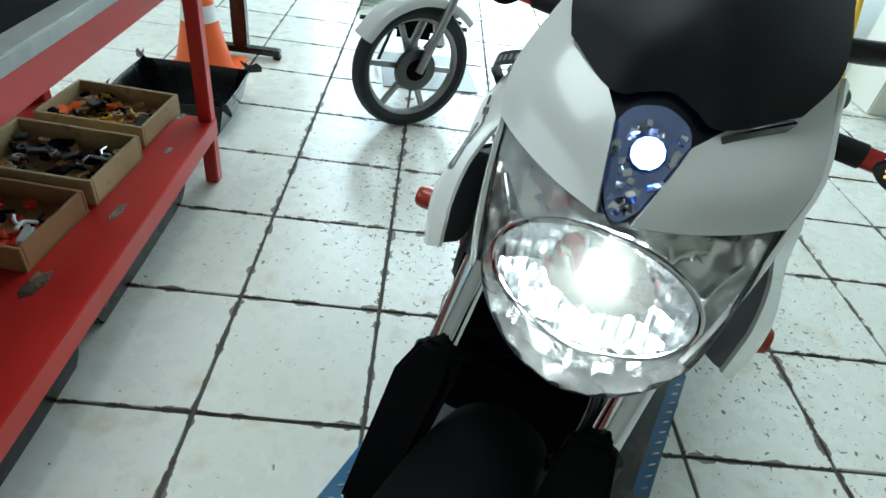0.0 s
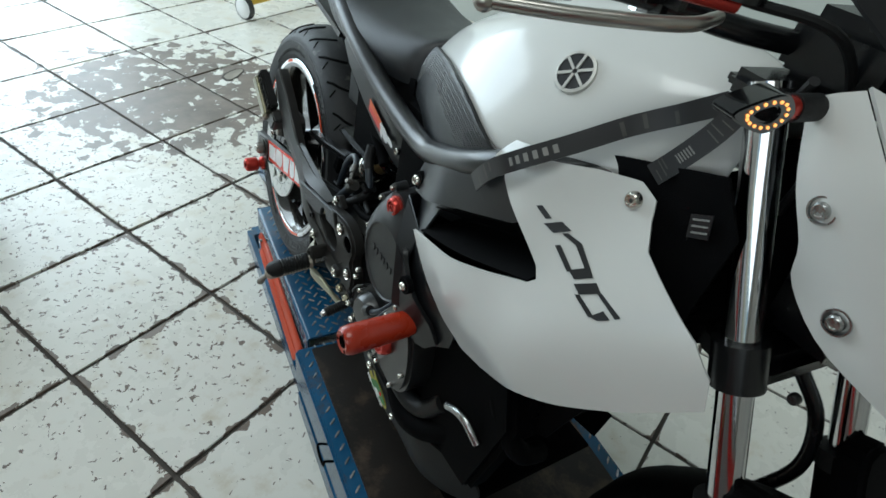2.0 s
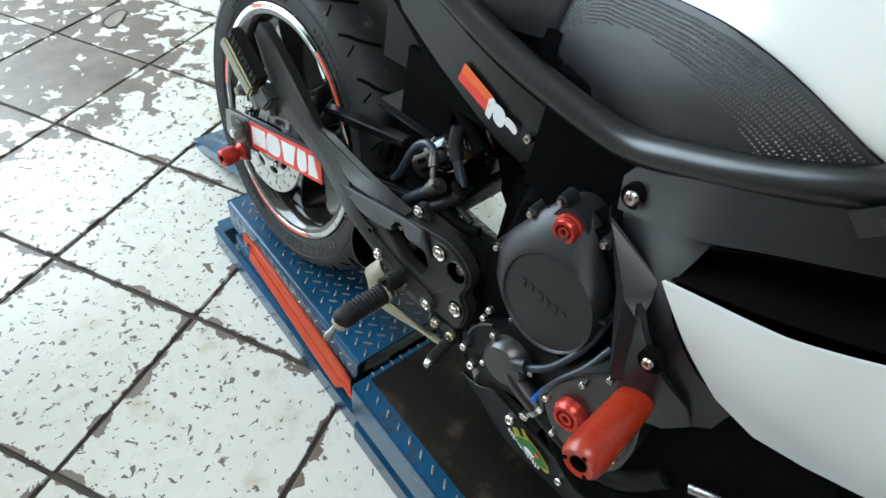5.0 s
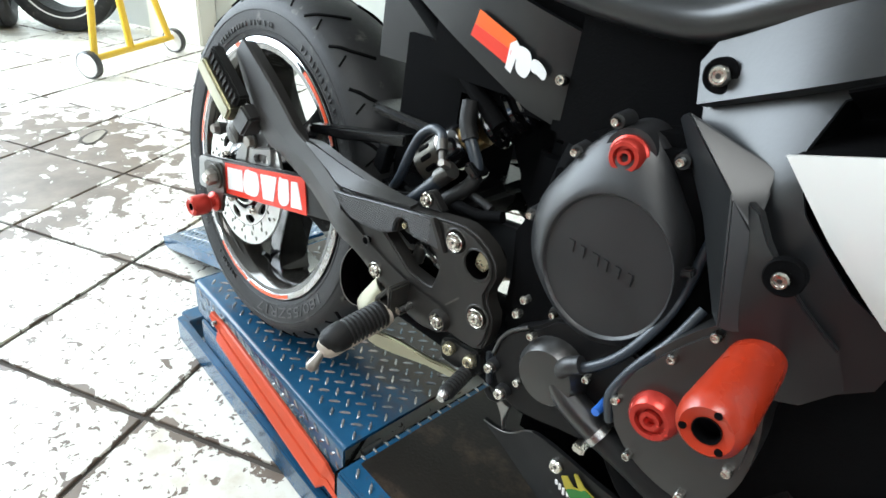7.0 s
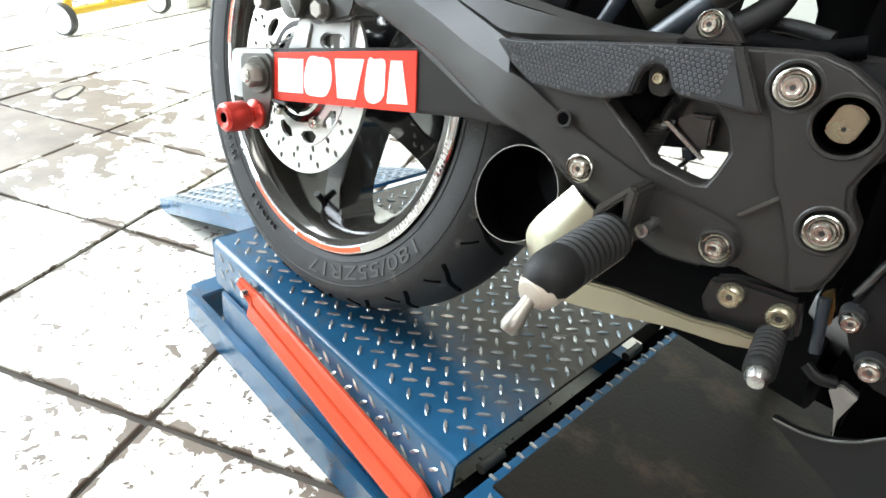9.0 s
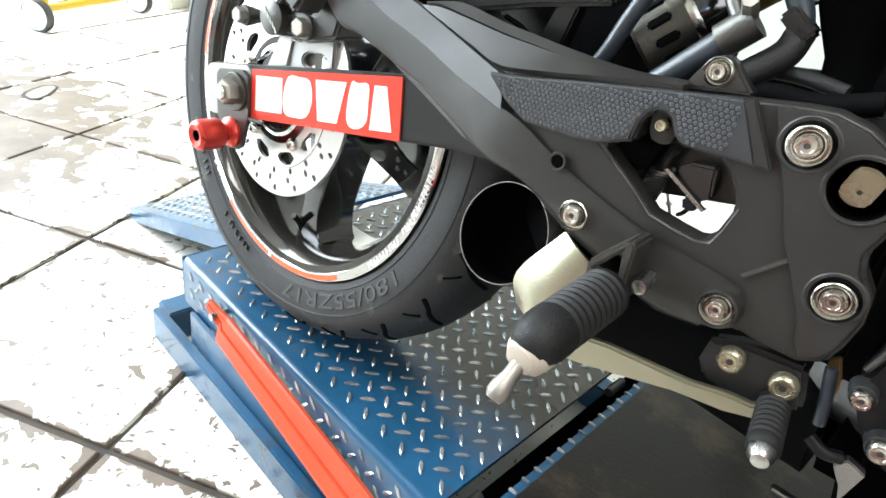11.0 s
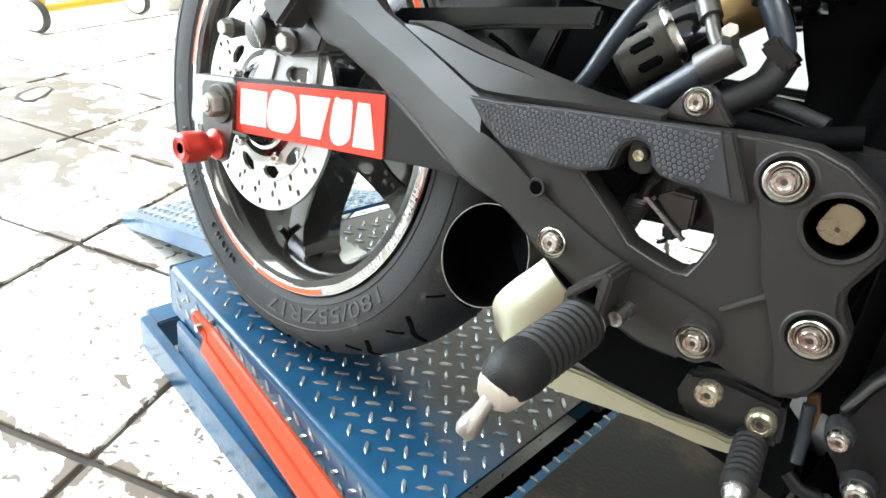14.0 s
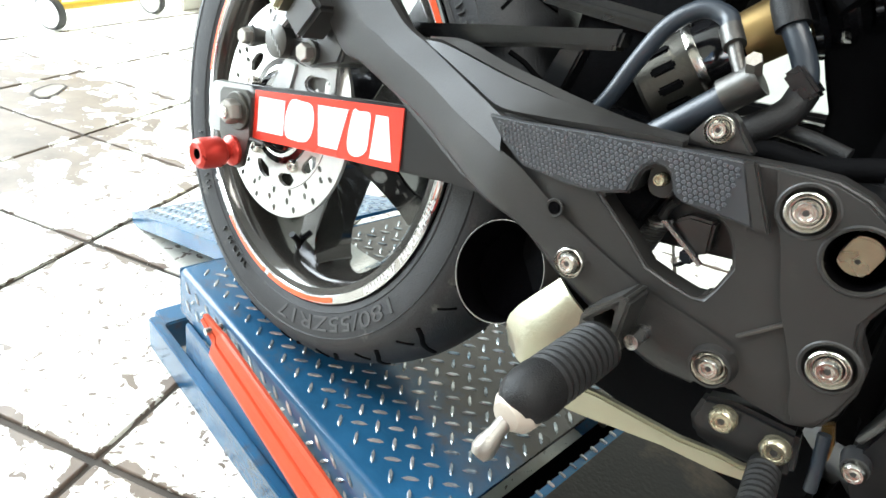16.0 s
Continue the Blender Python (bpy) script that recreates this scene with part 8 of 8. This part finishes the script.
def build_far_bike():
    m = pose(0.0, 0.9, 0, 0, 0, 92)  # x runs backward from the front axle
    T = pose(0, 0, 0, 0, 0, -62)  # the front end is turned on its lock
    b = empty("small_motorcycle", m, "small white commuter motorcycle parked on its stand", "motorcycle")
    R = 0.3
    up = T @ pose(0, 0, R)
    w = part("front_wheel", lathe([(0.225, -0.02), (0.235, -0.025), (0.238, 0), (0.235, 0.025), (0.225, 0.02), (0.215, 0)], 56, True), ALU, b, "cast alloy front wheel", m=up)
    part("tyre", lathe([(0.235, -0.028), (0.26, -0.042), (0.285, -0.036), (0.298, -0.015), (0.3, 0), (0.298, 0.015), (0.285, 0.036), (0.26, 0.042), (0.235, 0.028)], 56), TYRE, w, m=up)
    for k in range(6):
        part("spoke", prism([(0.03, -0.014), (0.03, 0.014), (0.22, 0.012), (0.22, -0.012)], -0.012, 0.012, bevel=0.003), ALU, w, m=up @ Matrix.Rotation(radians(60 * k + 10), 4, "Y"))
    part("hub", lathe([(0, -0.06), (0.05, -0.055), (0.06, -0.02), (0.06, 0.03), (0, 0.04)], 28), DEEP, w, m=up)
    part("drum", lathe([(0.02, -0.05), (0.1, -0.05), (0.105, -0.03), (0.02, -0.03)], 36, True), BLACKM, w, m=up)
    f = part("fork", tube([(0.0, -0.075, R), (0.14, -0.075, 0.62), (0.27, -0.075, 0.95)], 0.019, 14), ALU, b, "grey telescopic fork", m=T)
    part("fork_leg", tube([(0.0, 0.075, R), (0.14, 0.075, 0.62), (0.27, 0.075, 0.95)], 0.019, 14), ALU, f, m=T)
    rows = [[(0.02 + (0.335 + d) * math.cos(radians(a)), y, R + (0.325 + d) * math.sin(radians(a))) for a in (40, 60, 80, 100, 125, 150)] for y, d in ((-0.065, -0.03), (-0.055, 0.004), (0, 0.014), (0.055, 0.004), (0.065, -0.03))]
    part("mudguard", loft(rows, 20, 12, 0.004), WHITE, b, "white front mudguard", m=T)
    rw = part("rear_wheel", lathe([(0.225, -0.02), (0.238, 0), (0.225, 0.02), (0.215, 0)], 40, True), ALU, b, m=pose(1.25, 0, R))
    part("tyre", lathe([(0.235, -0.03), (0.27, -0.048), (0.3, 0), (0.27, 0.048), (0.235, 0.03)], 48), TYRE, rw, m=pose(1.25, 0, R))
    for k in range(6):
        part("spoke", prism([(0.03, -0.014), (0.03, 0.014), (0.22, 0.012), (0.22, -0.012)], -0.012, 0.012), ALU, rw, m=pose(1.25, 0, R) @ Matrix.Rotation(radians(60 * k), 4, "Y"))
    part("engine", box(0.48, 0.85, -0.13, 0.13, 0.25, 0.55, 0.04), DEEP, b)
    part("frame", tube([(0.25, 0, 0.88), (0.5, 0, 0.8), (0.9, 0, 0.72), (1.4, 0, 0.8)], 0.03, 12), BLACK, b)
    part("exhaust_pipe", tube([(0.5, -0.1, 0.45), (0.5, -0.15, 0.25), (0.9, -0.17, 0.24), (1.35, -0.18, 0.32)], 0.03, 12), STEEL, b)
    part("tank", loft([[(0.3, -0.06, 0.85), (0.3, 0, 0.95), (0.3, 0.06, 0.85)], [(0.5, -0.14, 0.82), (0.5, 0, 1.0), (0.5, 0.14, 0.82)], [(0.75, -0.08, 0.78), (0.75, 0, 0.86), (0.75, 0.08, 0.78)]], 12, 10, 0.004), WHITE, b)
    part("seat", loft([[(0.72, -0.09, 0.8), (0.72, 0, 0.85), (0.72, 0.09, 0.8)], [(1.0, -0.13, 0.77), (1.0, 0, 0.81), (1.0, 0.13, 0.77)], [(1.4, -0.1, 0.83), (1.4, 0, 0.86), (1.4, 0.1, 0.83)]], 10, 10, 0.03), SEAT, b)
    part("headlight", lathe([(0, 0.0), (0.08, 0.02), (0.085, 0.06), (0.05, 0.12), (0, 0.13)], 24), WHITE, b, m=pose(0.13, 0, 0.93) @ pose(0, 0, 0, 0, 0, -90))
    part("handlebar", tube([(0.42, -0.35, 1.03), (0.32, -0.2, 1.08), (0.3, 0, 1.03), (0.32, 0.2, 1.08), (0.42, 0.35, 1.03)], 0.012, 10), BLACK, b)
    part("footrest", tube([(0.62, -0.3, 0.3), (0.62, 0.3, 0.3)], 0.012, 10), RUBBER, b)
    part("side_stand", tube([(0.65, 0.1, 0.3), (0.68, 0.2, 0.01)], 0.01, 8), BLACK, b)
    part("brake_lever", tube([(0.45, -0.2, 0.4), (0.4, -0.24, 0.4)], 0.008, 8), BLACK, b)


build_far_bike()


plate = part("floor_plate", box(-0.27, 0.27, -0.26, 0.26, 0.0, 0.006, 0.002), GUNM, None)
plate.matrix_world = pose(0.08, 1.6, 0.0008, 0, 0, 8)
tagged(plate, "grey steel plate lying on the tiles behind a wheel", "plate")


def build_plant():
    p = empty("potted_plant", pose(-0.37, 2.86, 0), "sword-leaved green plant in a pale pot", "plant")
    b = lathe([(0, 0.0), (0.1, 0.0), (0.13, 0.2), (0.14, 0.22), (0.125, 0.22), (0.115, 0.19), (0, 0.19)], 28)
    b.transform(pose(0, 0, 0, 90))
    part("pot", b, POT, p)
    rng = random.Random(3)
    for k in range(16):
        a, lean, h = rng.uniform(0, 6.28), rng.uniform(0.02, 0.14), rng.uniform(0.3, 0.55)
        bx, by = 0.06 * math.cos(a), 0.06 * math.sin(a)
        pts = [(bx, by, 0.18), (bx + lean * 0.5 * math.cos(a), by + lean * 0.5 * math.sin(a), 0.18 + h * 0.55), (bx + lean * math.cos(a), by + lean * math.sin(a), 0.18 + h)]
        part("leaf", tube(pts, 0.016, 6, 8, r1=0.002, squash=0.2), LEAF, p)


build_plant()


def build_paddock_stand():
    s = empty("paddock_stand", pose(2.48, 1.87, 0, 0, 0, 4), "yellow tube paddock stand on pale wheels", "stand")
    for x in (-0.34, 0.34):
        wheel = part("wheel", lathe([(0, -0.018), (0.02, -0.02), (0.06, -0.018), (0.068, -0.012), (0.068, 0.012), (0.06, 0.018), (0, 0.018)], 32), WHST, s, "white caster wheel", m=pose(x, 0, 0.068) @ pose(0, 0, 0, 0, 0, 90))
        part("tyre", lathe([(0.06, -0.019), (0.07, -0.014), (0.07, 0.014), (0.06, 0.019)], 32, True), BLACKM, wheel, m=pose(x, 0, 0.068) @ pose(0, 0, 0, 0, 0, 90))
        part("upright", tube([(x * 0.88, 0.0, 0.09), (x * 0.6, 0.04, 0.45), (x * 0.35, 0.08, 0.86)], 0.018, 12), YELLOW, s)
    part("cross_tube", tube([(-0.32, 0, 0.09), (0.32, 0, 0.09)], 0.017, 12), YELLOW, s)
    part("post", tube([(-0.03, 0.0, 0.09), (-0.03, 0.04, 0.5), (0.0, 0.08, 0.86)], 0.019, 12), YELLOW, s)
    part("handle", tube([(-0.16, 0.09, 0.86), (0.16, 0.09, 0.86)], 0.017, 12), YELLOW, s)


build_paddock_stand()


def build_tyre():
    t = empty("car_tyre", pose(2.62, 3.06, 0.315, 0, 0, -135), "used black car tyre standing on the floor by the wall", "tyre", "tyres by the wall")
    part("casing", lathe([(0.2, -0.085), (0.215, -0.098), (0.25, -0.108), (0.285, -0.104), (0.308, -0.088), (0.315, -0.05), (0.315, 0.05), (0.308, 0.088), (0.285, 0.104), (0.25, 0.108), (0.215, 0.098), (0.2, 0.085)], 64), TYRE, t)
    part("bead", lathe([(0.196, -0.085), (0.203, -0.08), (0.203, 0.08), (0.196, 0.085)], 48, True), RUBBER, t)
    # grooves as near-black rings, their shade put into the colour
    for y in (-0.045, -0.015, 0.015, 0.045):
        part("tread_groove", lathe([(0.3155, y - 0.004), (0.3162, y - 0.003), (0.3162, y + 0.003), (0.3155, y + 0.004)], 64, True), DEEP, t)
    part("pale_ring", lathe([(0.222, -0.1015), (0.226, -0.1035), (0.23, -0.1045), (0.226, -0.1)], 64, True), WHST, t, "thin pale sidewall line")
    copy_thing(t, pose(2.84, 2.7, 0.315, 0, 0, -60))
    copy_thing(t, pose(2.45, 3.3, 0.315, 0, 0, -138))


build_tyre()

def build_broken_patch():
    rim = [(-0.085, -0.012), (-0.07, -0.035), (-0.02, -0.042), (0.03, -0.036), (0.075, -0.03), (0.09, -0.008), (0.07, 0.02), (0.03, 0.03), (-0.02, 0.036), (-0.06, 0.026)]
    patch = part("broken_tile_patch", prism(rim, 0.0, 0.0012, axis="z"), GROUT, None, smooth=False)
    patch.matrix_world = pose(1.55, 1.25, 0.0012, 0, 0, 20)
    tagged(patch, "shallow chipped hollow with a dark rim in the tiles", "chip")
    part("loose_filling", prism([(0.86 * a + 0.002, 0.76 * c - 0.003) for a, c in rim], 0.0012, 0.0022, axis="z"), FILLING, patch, "pale dusty filling", smooth=False)


build_broken_patch()


# ---- floor tiles ----
def tile_mesh(k):
    bm = box(-0.2192, 0.2192, -0.2192, 0.2192, -0.008, 0.0, 0.0)
    rng = random.Random(40 + k)
    for v in bm.verts:
        v.co.x += rng.uniform(-0.0022, 0.0022)
        v.co.y += rng.uniform(-0.0022, 0.0022)
    bevelled(bm, 0.0016, 1)
    me = bpy.data.meshes.new("tile")
    bm.to_mesh(me)
    bm.free()
    me.materials.append(TILEM)
    return me


TILES = [tile_mesh(k) for k in range(5)]
rng = random.Random(77)
for i in range(-3, 8):
    for j in range(-5, 11):
        ob = new("tile", TILES[rng.randrange(5)])
        ob.parent = floor
        ob.matrix_world = pose((i + 0.5) * TILE, (j + 0.5) * TILE, rng.uniform(-0.0006, 0.0006), 0, 0, rng.choice((0, 90, 180, 270)))
# the far and hidden tiles in one sheet
bm = bmesh.new()
for i in range(-8, 8):
    for j in range(-11, 12):
        if -3 <= i < 8 and -5 <= j < 11:
            continue
        cx, cy = (i + 0.5) * TILE, (j + 0.5) * TILE
        if not (-3.4 < cx - 0.2 and cx + 0.2 < 3.4 and -4.6 < cy - 0.2 and cy + 0.2 < 5.2):
            continue
        add(bm, box(cx - 0.2205, cx + 0.2205, cy - 0.2205, cy + 0.2205, -0.008, 0.0))
tagged(part("far_tiles", bm, TILEM, floor, smooth=False), kind="stuff")
